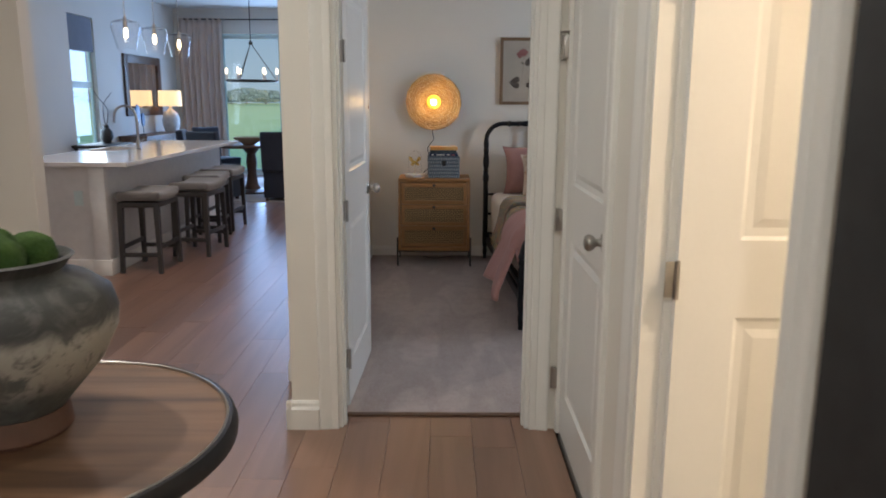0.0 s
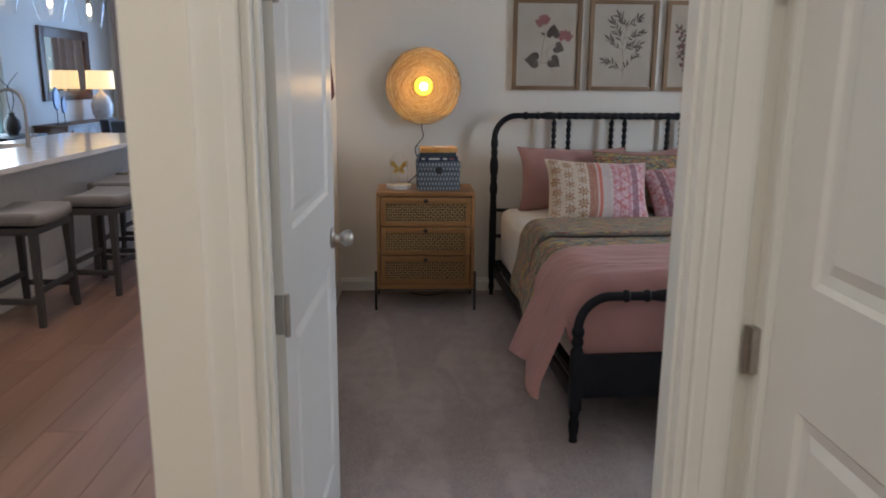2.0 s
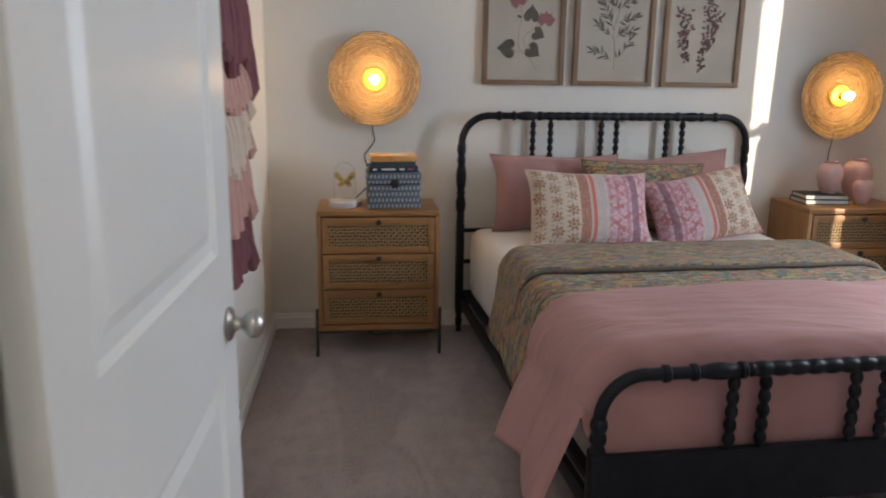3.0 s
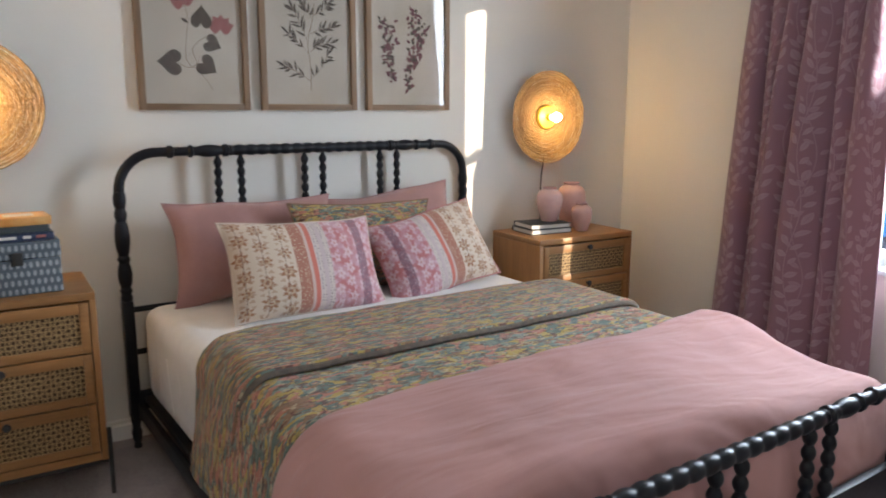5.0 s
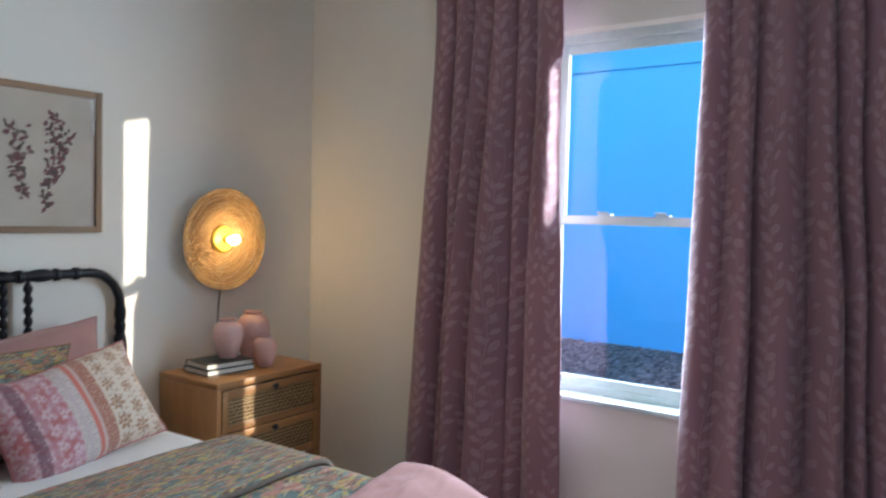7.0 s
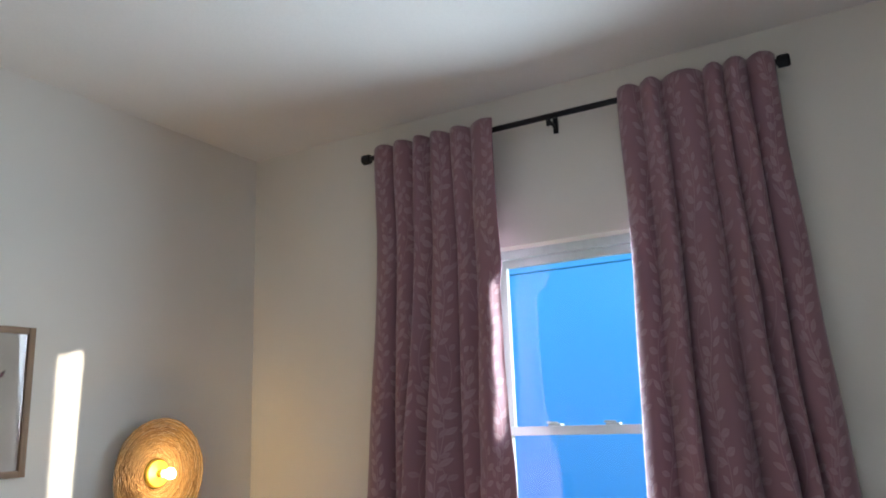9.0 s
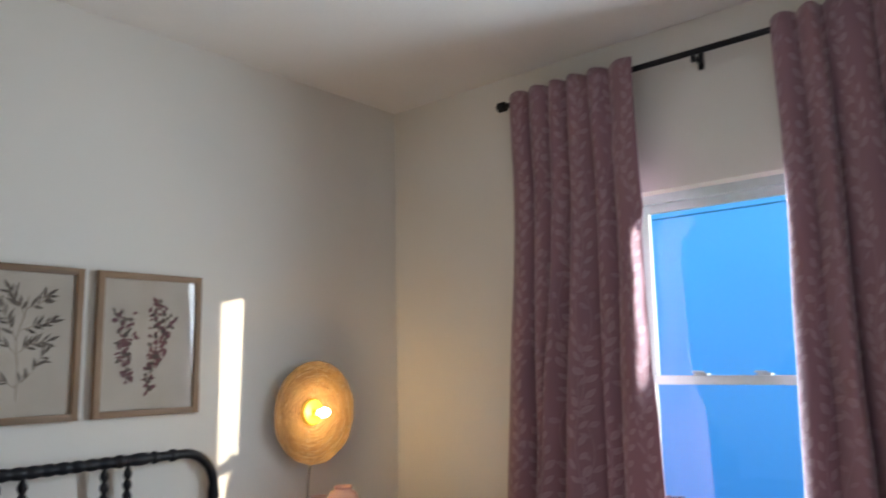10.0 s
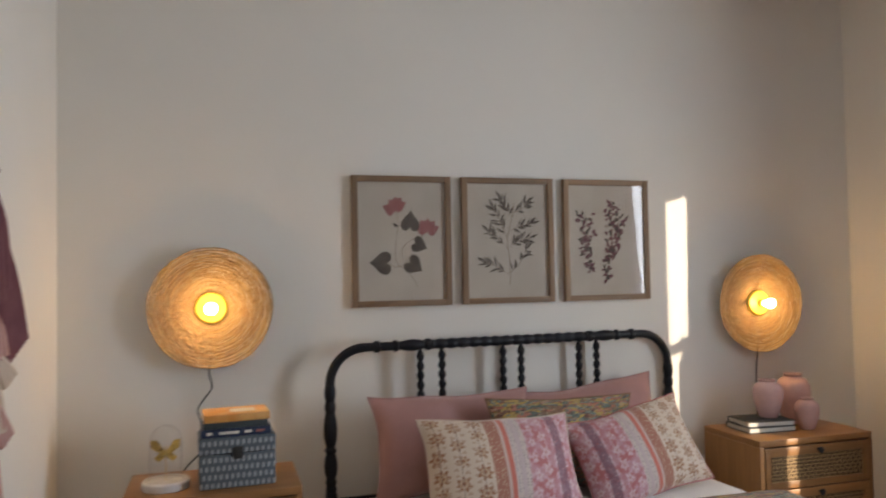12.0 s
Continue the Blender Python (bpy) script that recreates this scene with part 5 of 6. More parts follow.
def art_olive(sheet):
    rnd = random.Random(4)
    st, lf = bmesh.new(), bmesh.new()
    stem(st, [(0.235, 0.085), (0.235, 0.20), (0.225, 0.30), (0.25, 0.40), (0.26, 0.47)], 0.003, -0.0145)
    branches = ([(0.232, 0.13), (0.18, 0.165), (0.12, 0.19)], [(0.235, 0.14), (0.28, 0.18), (0.32, 0.25)], [(0.23, 0.25), (0.18, 0.30), (0.14, 0.33)],
                [(0.226, 0.30), (0.19, 0.38), (0.16, 0.44)], [(0.24, 0.34), (0.29, 0.36), (0.34, 0.37)], [(0.25, 0.40), (0.22, 0.45), (0.20, 0.48)],
                [(0.238, 0.26), (0.28, 0.29), (0.33, 0.30)], [(0.25, 0.42), (0.30, 0.44), (0.32, 0.47)])
    for br in branches:
        stem(st, br, 0.0022, -0.0145)
        p = smooth_path([(a, 0, b) for a, b in br], 5)
        for k, q in enumerate(p[2:]):
            d = p[-1] - p[0]
            base = math.atan2(d.x, d.z)
            for s in (-1, 1):
                if rnd.random() < 0.38:
                    continue
                leaf_shape(lf, q.x, q.z, rnd.uniform(0.030, 0.058), rnd.uniform(0.007, 0.0115), base + s * rnd.uniform(0.35, 1.0), -0.0147 - 0.00005 * k, 0.85)
        leaf_shape(lf, p[-1].x, p[-1].z, 0.055, 0.012, base, -0.0152)
    part("stem_print", st, INKSTEM, sheet, smooth=False)["kind"] = "stuff"
    part("leaf_print", lf, INK, sheet, smooth=False)["kind"] = "stuff"


def art_sprigs(sheet):
    rnd = random.Random(9)
    st, lf, fl = bmesh.new(), bmesh.new(), bmesh.new()
    for pts in ([(0.115, 0.42), (0.13, 0.34), (0.125, 0.25), (0.145, 0.15)], [(0.25, 0.47), (0.265, 0.36), (0.245, 0.22), (0.225, 0.11)], [(0.30, 0.40), (0.29, 0.30), (0.26, 0.22)]):
        stem(st, pts, 0.0022, -0.0145)
        p = smooth_path([(a, 0, b) for a, b in pts], 9)
        for k, q in enumerate(p):
            share = 1 - k / len(p)
            for s in range(3):
                bm = fl if rnd.random() < 0.62 else lf
                leaf_shape(bm, q.x + rnd.uniform(-0.03, 0.03) * (0.4 + share), q.z + rnd.uniform(-0.012, 0.012), rnd.uniform(0.014, 0.030), rnd.uniform(0.010, 0.018), rnd.uniform(-2.8, 2.8), -0.0147 - 0.00004 * k - 0.0003 * s, 0.8)
    part("stem_print", st, INKSTEM, sheet, smooth=False)["kind"] = "stuff"
    part("leaf_print", lf, INK, sheet, smooth=False)["kind"] = "stuff"
    part("blossom_print", fl, INKPLUM, sheet, smooth=False)["kind"] = "stuff"


picture(0.708, art_hearts, "wood-framed print of heart-shaped leaves and pink blooms")
picture(1.218, art_olive, "wood-framed print of a leafy olive branch")
picture(1.730, art_sprigs, "wood-framed print of plum flower sprigs")


# ---------------------------------------------------------------- bedroom: curtains
ROD_X, ROD_Z = XW - 0.085, 2.875
rod = thing("curtain_rod", pose(0, 0, 0), "matte black curtain rod with end caps", "curtain rod")
part("rod", tube([(ROD_X, 4.38, ROD_Z), (ROD_X, 6.31, ROD_Z)], 0.0135, 12), BLACK, rod)
for y, s in ((4.38, -1), (6.31, 1)):
    cap = lathe([(0.0005, 0), (0.023, 0.001), (0.0255, 0.006), (0.0255, 0.040), (0.020, 0.046), (0.0005, 0.046)], 20)
    bmesh.ops.rotate(cap, verts=cap.verts, matrix=Matrix.Rotation(radians(-90 * s), 3, "X"))
    bmesh.ops.translate(cap, verts=cap.verts, vec=(ROD_X, y, ROD_Z))
    part("end_cap", cap, BLACK, rod)
for y in (4.46, 5.33, 6.22):
    br = tube([(XW, y, ROD_Z - 0.03), (ROD_X - 0.004, y, ROD_Z - 0.017), (ROD_X - 0.002, y, ROD_Z - 0.012)], 0.007, 8)
    box((XW - 0.006, y - 0.012, ROD_Z - 0.055), (XW, y + 0.012, ROD_Z + 0.02), 0.002, br)
    box((ROD_X - 0.012, y - 0.009, ROD_Z - 0.045), (ROD_X + 0.002, y + 0.009, ROD_Z - 0.012), 0.002, br)
    part("bracket", br, BLACK, rod)


def curtain(name, top, bot, ridges, seed, label, z_top=2.912, z_bot=0.015, turn_in=0.0):
    """A panel on back tabs: top and bot are its (y0, y1) at the rod and at the hem.
    ridges: rows of width at the rod, width at the hem, depth at the rod, depth at the hem, lean."""
    def starts(col):
        total, out = sum(r[col] for r in ridges), [0.0]
        for r in ridges:
            out.append(out[-1] + r[col] / total)
        return out

    at_top, at_hem = starts(0), starts(1)

    def place(u, v):
        # v: 0 at the top, 1 at the hem
        k = sm(0.0, 1.0, v)
        y0, y1 = top[0] + (bot[0] - top[0]) * k, top[1] + (bot[1] - top[1]) * k
        w = sm(0.03, 0.75, v)
        edges = [a + (b - a) * w for a, b in zip(at_top, at_hem)]
        n = max(i for i in range(len(ridges)) if edges[i] <= u + 1e-9)
        r = ridges[n]
        s = min(1.0, max(0.0, (u - edges[n]) / max(1e-6, edges[n + 1] - edges[n])))
        deep = r[2] + (r[3] - r[2]) * w
        hump = math.sin(math.pi * s ** (1.0 + 0.25 * r[4])) ** 0.72
        x = ROD_X - 0.0145 + (0.012 if turn_in and n == 0 else 0.034) * sm(0.015, 0.22, v) - deep * hump
        y = y0 + (y1 - y0) * u + r[4] * deep * 0.45 * hump * sm(0.0, 0.15, v)
        x += 0.007 * noise.noise(Vector((u * 7, v * 5, seed))) * sm(0, 0.2, v)
        y += 0.010 * noise.noise(Vector((u * 4, v * 6, seed + 3)))
        if turn_in:
            # the leading edge curls into the room, but for a stretch that is pushed towards the glass
            lit = sm(0.245, 0.258, v) * (1 - sm(0.46, 0.55, v))
            edge = ROD_X - 0.060 - 0.012 * (1 - sm(0.15, 0.25, v)) + 0.075 * lit
            y += 0.05 * lit * max(0.0, 1 - u / 0.2)
            x = edge + (x - edge) * sm(0.0, 0.24 - 0.18 * lit + (0.012 * math.sin(v * 70) + 0.02 * noise.noise(Vector((v * 40, seed, 0)))) * lit, u)
        z = z_top + (z_bot - z_top) * v
        if v < 0.02:
            z += 0.012 * hump - 0.008
        return Vector((min(x, XW - 0.024), y, z))

    width = (bot[1] - bot[0]) * 1.42
    ob = part(name, grid(len(ridges) * 18, 72, place, None, lambda u, v: (u * width, (1 - v) * 2.89)), CURTAIN)
    thick(ob, 0.003)
    return tagged(ob, label, "curtain", "window curtains")


curtain("curtain", (5.578, 6.275), (5.532, 6.42), ((1.2, 1.5, 0.034, 0.068, 0.0), (0.9, 0.55, 0.042, 0.045, 0.9), (1.0, 1.35, 0.046, 0.110, 0.9), (0.85, 0.9, 0.044, 0.100, 0.8), (1.0, 0.5, 0.042, 0.040, 0.3), (1.0, 1.2, 0.034, 0.085, -0.3)),
        1, "dusty rose curtain panel woven with pale leaves", turn_in=1.0)
curtain("curtain", (4.385, 5.01), (4.25, 5.06), ((1.0, 1.1, 0.034, 0.075, -0.3), (0.8, 0.6, 0.048, 0.075, -0.9), (0.75, 1.0, 0.044, 0.110, -0.9), (1.5, 1.7, 0.048, 0.095, -0.5), (0.9, 0.9, 0.052, 0.105, -0.9), (0.9, 1.1, 0.034, 0.055, -0.2)),
        4, "dusty rose curtain panel woven with pale leaves")

# ---------------------------------------------------------------- bedroom: small things
def book(name, lo, hi, cover, label, spin=0.0, group="", parent=None):
    """A closed book lying flat: two boards and a spine round its pages."""
    w, d, h = (hi[k] - lo[k] for k in range(3))
    b = thing(name, pose(lo[0] + w / 2, lo[1] + d / 2, lo[2], 0, 0, spin), label, "book", group)
    x, y = w / 2, d / 2
    c = bmesh.new()
    box((-x, -y, 0), (x, y, 0.0035), 0.001, c)
    box((-x, -y, h - 0.0035), (x, y, h), 0.001, c)
    part("cover", c, cover, b)
    part("spine", box((-x + 0.0005, -y, 0.0036), (x - 0.0005, -y + 0.004, h - 0.0036), 0.001), cover, b)
    part("page_block", box((-x + 0.005, -y + 0.0045, 0.0038), (x - 0.005, y - 0.005, h - 0.0038)), PAPER, b, smooth=False)
    return b


def book_open_side(name, lo, hi, cover, label, spin=0.0, group=""):
    """The same book turned so that its pages face the room."""
    b = book(name, lo, hi, cover, label, spin + 180, group)
    return b


def vase(x, y, z, r, h, label):
    prof = [(0.0005, 0.0), (r * 0.58, 0.0), (r * 0.62, h * 0.02), (r * 0.82, h * 0.25), (r * 0.97, h * 0.50), (r, h * 0.64), (r * 0.95, h * 0.78), (r * 0.78, h * 0.88), (r * 0.56, h * 0.925),
            (r * 0.50, h * 0.95), (r * 0.55, h * 0.985), (r * 0.58, h), (r * 0.50, h), (r * 0.46, h * 0.95), (r * 0.70, h * 0.85), (r * 0.85, h * 0.6), (r * 0.5, h * 0.06), (0.0005, h * 0.05)]
    ob = part("vase", lathe(prof, 36), VASEPINK)
    ob.matrix_world = pose(x, y, z)
    return tagged(ob, label, "vase", "pink vases")


TOP = 0.7755
book_open_side("book", (2.50, 6.83, TOP), (2.75, 7.02, TOP + 0.026), BOOKDARK, "dark clothbound book lying flat on the nightstand", -4, "nightstand books")
book_open_side("book", (2.505, 6.832, TOP + 0.0265), (2.745, 7.015, TOP + 0.052), BOOKDARK, "dark clothbound book on top of another", -7, "nightstand books")
vase(2.675, 6.93, TOP + 0.0525, 0.070, 0.178, "pale pink ceramic vase standing on two books")
vase(2.885, 7.00, TOP, 0.081, 0.240, "largest pink ceramic vase on the nightstand")
vase(2.825, 6.845, TOP, 0.056, 0.145, "smallest pink ceramic vase at the nightstand's front")


def box_material():
    q = Nodes("grey_leaf_printed_box")
    v = q.coords("Object", (50, 50, 33))
    x, z = q.axis(v, 0), q.axis(v, 2)
    row = q.math("FLOOR", z)
    fx = q.math("SUBTRACT", q.math("FRACT", q.math("ADD", x, q.math("MULTIPLY", row, 0.5))), 0.5)
    fz = q.math("SUBTRACT", q.math("FRACT", z), 0.45)
    d = q.math("ADD", q.math("POWER", q.math("ABSOLUTE", q.math("MULTIPLY", fx, 3.0)), 2.0), q.math("POWER", q.math("ABSOLUTE", q.math("MULTIPLY", fz, 2.3)), 2.0))
    drop = q.math("SUBTRACT", 1.0, q.ramp(d, 0.55, 0.75))
    veins = q.ramp(q.noise(q.coords("Object", (1, 1, 4)), 160, 2), 0.4, 0.6)
    c = q.mix(drop, (0.085, 0.11, 0.135), q.mix(q.math("MULTIPLY", veins, 0.5), (0.36, 0.39, 0.42), (0.20, 0.23, 0.26)))
    return q.end(c, 0.6)


BOXCLOTH = box_material()
bx = thing("keepsake_box", pose(0.205, 6.85, TOP, 0, 0, 3), "slate blue storage box with leaf print and metal latch", "box")
part("body", box((-0.135, -0.09, 0), (0.135, 0.09, 0.125), 0.006), BOXCLOTH, bx)
part("lid", box((-0.137, -0.092, 0.1265), (0.137, 0.092, 0.185), 0.006), BOXCLOTH, bx)
part("latch", box((-0.018, -0.099, 0.105), (0.018, -0.0925, 0.150), 0.003), DARKROD, bx, "dark metal latch")
navy = book("book", (0.075, 6.765, TOP + 0.186), (0.325, 6.935, TOP + 0.214), BOOKNAVY, "navy paperback with pale title marks, on the box", 3, "stacked books")
for k, (x0, x1, mt) in enumerate(((-0.105, -0.085, PAPER), (-0.06, 0.01, PAPER), (0.03, 0.055, PAPER), (0.07, 0.10, INKROSE))):
    part("title_bar", box((x0, -0.0866, 0.009), (x1, -0.0852, 0.019), 0.0003), mt, navy, smooth=False)
book("book", (0.085, 6.77, TOP + 0.2145), (0.315, 6.93, TOP + 0.240), BOOKTEAL, "slate book in the stack on the box", 2, "stacked books")
tan = book("book", (0.085, 6.76, TOP + 0.2405), (0.320, 6.925, TOP + 0.268), BOOKTAN, "orange and cream book on top of the stack", 5, "stacked books")

part("cover_patch", box((-0.02, -0.04, 0.0281), (0.07, 0.03, 0.0286)), PAPER, tan, smooth=False)

cl = thing("butterfly_cloche", pose(-0.045, 6.85, TOP), "gold butterfly under a glass dome on a white marble base", "ornament")
part("base", lathe([(0.0005, 0), (0.082, 0), (0.085, 0.006), (0.085, 0.026), (0.080, 0.032), (0.064, 0.032), (0.062, 0.027), (0.0005, 0.027)], 40), MARBLE, cl, "white marble base")
dome = [(0.058 if z < 0.13 else 0.058 * math.sqrt(max(0.0, 1 - ((z - 0.13) / 0.068) ** 2)), 0.0335 + z) for z in [0.0, 0.03, 0.06, 0.09, 0.12, 0.14, 0.155, 0.17, 0.182, 0.191, 0.196, 0.1979]]
gd = part("dome", lathe(dome + [(0.0004, 0.2318)], 32, cap=False), PANE, cl, "clear glass dome")
gd.visible_shadow = False
part("rod", tube([(0, 0, 0.0275), (0, 0, 0.125)], 0.0015, 6), BRASS, cl)
bf = bmesh.new()
for s in (-1, 1):
    for pts in (((0, 0), (0.030, 0.045), (0.052, 0.048), (0.050, 0.020), (0.020, -0.004)), ((0, 0), (0.026, -0.004), (0.040, -0.018), (0.026, -0.034), (0.006, -0.022))):
        for dy in (0.0, 0.0015):
            bf.faces.new([bf.verts.new((s * a, -0.3 * abs(a) + dy, 0.130 + b)) for a, b in pts])
tube([(0, 0, 0.105), (0, 0, 0.150)], 0.003, 6, bf)
part("butterfly", bf, BRASS, cl, "gold butterfly", smooth=False)

# yarn wall hanging on the side wall
hang = thing("wall_hanging", pose(XL, 5.88, 0.06), "plum, blush and cream tasselled yarn wall hanging", "wall hanging")
part("dowel", tube([(0.03, -0.42, 1.79), (0.03, 0.34, 1.79)], 0.010, 10), FRAMEWOOD, hang)
rnd = random.Random(12)
rows = [(1.78, 0.42, TUFT, 0.055), (1.42, 0.20, TUFT2, 0.045), (1.27, 0.26, TUFT3, 0.040), (1.10, 0.32, TUFT2, 0.035), (0.86, 0.28, TUFT, 0.028)]
for z, length, mt, out in rows:
    for k in range(15):
        y = -0.40 + 0.05 * k
        l = length * (1.0 - 0.25 * abs(k - 7) / 7) * rnd.uniform(0.9, 1.1)
        b = bmesh.new()
        pts = smooth_path([(0.012, y, z), (out * 0.9, y + rnd.uniform(-0.01, 0.01), z - l * 0.45), (out, y + rnd.uniform(-0.015, 0.015), z - l)], 5)
        tube(pts, lambda s: 0.012 + 0.012 * s, 7, b)
        part("tassel", b, mt, hang)

for mt, z0, z1, ye, n in ((TUFT, 1.72, 1.31, 0.53, 6), (TUFT3, 1.33, 1.22, 0.39, 3), (TUFT2, 1.24, 1.06, 0.36, 3), (TUFT2, 1.02, 0.80, 0.34, 3), (TUFT, 0.80, 0.58, 0.33, 3)):
    for k in range(n):
        pts = smooth_path([(0.02, ye - 0.24 - 0.012 * k, z0 + 0.01 * k), (0.045 - 0.004 * k, ye - 0.10 - 0.014 * k, (z0 + z1) / 2), (0.05 - 0.005 * k, ye - 0.016 * k, z1 - 0.012 * k)], 5)
        part("tassel", tube(pts, lambda s: 0.009 + 0.012 * s, 7), mt, hang)

# ---------------------------------------------------------------- neighbour's house and planting bed outside
nb = thing("neighbour_house", pose(9.75, 0, -0.2), "blue stucco house wall in shade beside a mulch bed", "house")
part("wall", box((0, -1.6, 0), (6, 26, 3.62), 0.01), SIDING, nb, smooth=False)
part("frieze_board", box((-0.03, -1.62, 3.625), (6, 26.02, 4.30), 0.01), SIDING, nb, smooth=False)
part("eave", box((-0.45, -2.0, 4.305), (6.4, 26.4, 4.42), 0.01), TRIM, nb, smooth=False)
roof = bmesh.new()
pv = [roof.verts.new(p) for p in ((-0.5, -2.1, 4.425), (6.5, -2.1, 4.425), (6.5, 26.5, 4.425), (-0.5, 26.5, 4.425), (3, 1.5, 6.2), (3, 23, 6.2))]
for f in ((0, 1, 4), (1, 2, 5, 4), (2, 3, 5), (3, 0, 4, 5), (0, 3, 2, 1)):
    roof.faces.new([pv[k] for k in f])
part("roof", roof, plain("grey_shingle", (0.16, 0.15, 0.145), (0.12, 0.115, 0.11), 3, 0.9, 0.5, 0.01, 10), nb, smooth=False)

structure("mulch_bed", box((7.2, 0.0, -0.21), (9.75, 14.0, -0.17), 0.01), MULCHA, "brown bark mulch bed at the neighbour's wall")
rnd = random.Random(21)
cv, cf = [], []
for k in range(9000):
    x, y = rnd.uniform(7.6, 9.72), rnd.uniform(4.8, 10.5)
    a, tilt = rnd.random() * math.pi, rnd.uniform(-0.5, 0.5)
    l, w = rnd.uniform(0.02, 0.05), rnd.uniform(0.006, 0.014)
    dx, dy = math.cos(a), math.sin(a)
    z = -0.162 + rnd.uniform(0, 0.02)
    i = len(cv)
    for s, t in ((-1, -1), (1, -1), (1, 1), (-1, 1)):
        cv.append((x + s * l * dx - t * w * dy, y + s * l * dy + t * w * dx, z + s * tilt * 0.02))
    cv.append((x, y, z + 0.012))
    cf += [(i, i + 1, i + 4), (i + 1, i + 2, i + 4), (i + 2, i + 3, i + 4), (i + 3, i, i + 4)]
me = bpy.data.meshes.new("bark_chips")
me.from_pydata(cv, [], cf)


def chip_material():
    q = Nodes("bark_chips_mixed")
    g = q.t.nodes.new("ShaderNodeNewGeometry")
    c = q.mix(g.outputs["Random Per Island"], (0.06, 0.045, 0.04), (0.34, 0.27, 0.24))
    return q.end(c, 0.9)


chip_ob = part("bark_chips", me, chip_material())
tagged(chip_ob, "loose brown bark chips on the planting bed", "mulch", "", "stuff")


# ---------------------------------------------------------------- far trees beyond the lawn
def tree(x, y, h, spread, seed):
    rnd = random.Random(seed)
    t = thing("tree", pose(x, y, -0.2), "distant leafy tree beyond the lawn", "tree", "far trees")
    b = tube(smooth_path([(0, 0, 0), (0.1, 0, h * 0.25), (-0.1, 0.1, h * 0.6)], 4), lambda s: 0.3 * (1 - 0.7 * s), 8)
    for k in range(5):
        a = rnd.random() * 6.28
        tube([(0, 0, h * (0.25 + 0.06 * k)), (math.cos(a) * spread * 0.5, math.sin(a) * spread * 0.5, h * (0.5 + 0.07 * k))], lambda s: 0.12 * (1 - 0.7 * s), 6, b)
    part("trunk", b, BARK, t)
    vs, fs = [], []
    for k in range(2400):
        u, a = rnd.random(), rnd.random() * 6.28
        cz = h * (0.18 + 0.80 * u)
        rr = spread * (0.25 + 0.9 * math.sin(math.pi * (0.12 + 0.83 * u))) * rnd.uniform(0.3, 1.0) ** 0.5
        c = Vector((rr * math.cos(a), rr * math.sin(a), cz))
        d = Vector((rnd.uniform(-1, 1), rnd.uniform(-1, 1), rnd.uniform(-1, 1))) * 0.32
        e = Vector((rnd.uniform(-1, 1), rnd.uniform(-1, 1), rnd.uniform(-1, 1))) * 0.32
        i = len(vs)
        vs += [c - d, c + e, c + d, c - e]
        fs += [(i, i + 1, i + 2, i + 3)]
    m2 = bpy.data.meshes.new("crown")
    m2.from_pydata(vs, [], fs)
    part("crown", m2, LEAFY, t)
    return t


rnd = random.Random(31)
for k in range(22):
    tree(-150 + 9.0 * k + rnd.uniform(-3, 3), 235 + rnd.uniform(-12, 18), rnd.uniform(3.6, 5.4), rnd.uniform(5.0, 7.5), 50 + k)
for k in range(6):
    tree(-190 + rnd.uniform(-9, 9), 60 + 34 * k, rnd.uniform(7, 10), rnd.uniform(5.0, 7.0), 90 + k)
tree(-24.5, 160, 9.5, 5.0, 120)

# ---------------------------------------------------------------- hallway: round table with a planted pot
tb = thing("round_table", pose(-0.70, 1.72, 0), "round weathered wood pedestal table with a moulded dark rim", "table")
part("tabletop", lathe([(0.0005, 0.722), (0.425, 0.722), (0.432, 0.750), (0.0005, 0.750)], 64), TABLEWOOD, tb)
rim = lathe([(0.4325, 0.7505), (0.4325, 0.712), (0.445, 0.706), (0.455, 0.716), (0.4565, 0.730), (0.452, 0.745), (0.445, 0.753), (0.437, 0.754), (0.4325, 0.7505)], 72, cap=False)
part("rim", rim, BLACK, tb, "dark metal rim")
# Pale metal ring put in for the highlight along the rim's inner edge.
part("bead", lathe([(0.4305, 0.7502), (0.4312, 0.7545), (0.4340, 0.7560), (0.4368, 0.7545), (0.4374, 0.7502)], 72, cap=False), NICKEL, tb, "thin pale ring standing in for the highlight inside the rim")
part("pedestal", lathe([(0.0005, 0.03), (0.26, 0.03), (0.27, 0.05), (0.16, 0.08), (0.075, 0.14), (0.06, 0.25), (0.085, 0.36), (0.06, 0.48), (0.055, 0.60), (0.16, 0.69), (0.20, 0.7215), (0.0005, 0.7215)], 36), DARKWOOD, tb)
part("foot_ring", lathe([(0.0005, 0.0), (0.27, 0.0), (0.275, 0.015), (0.265, 0.0295), (0.0005, 0.0295)], 40), DARKWOOD, tb)


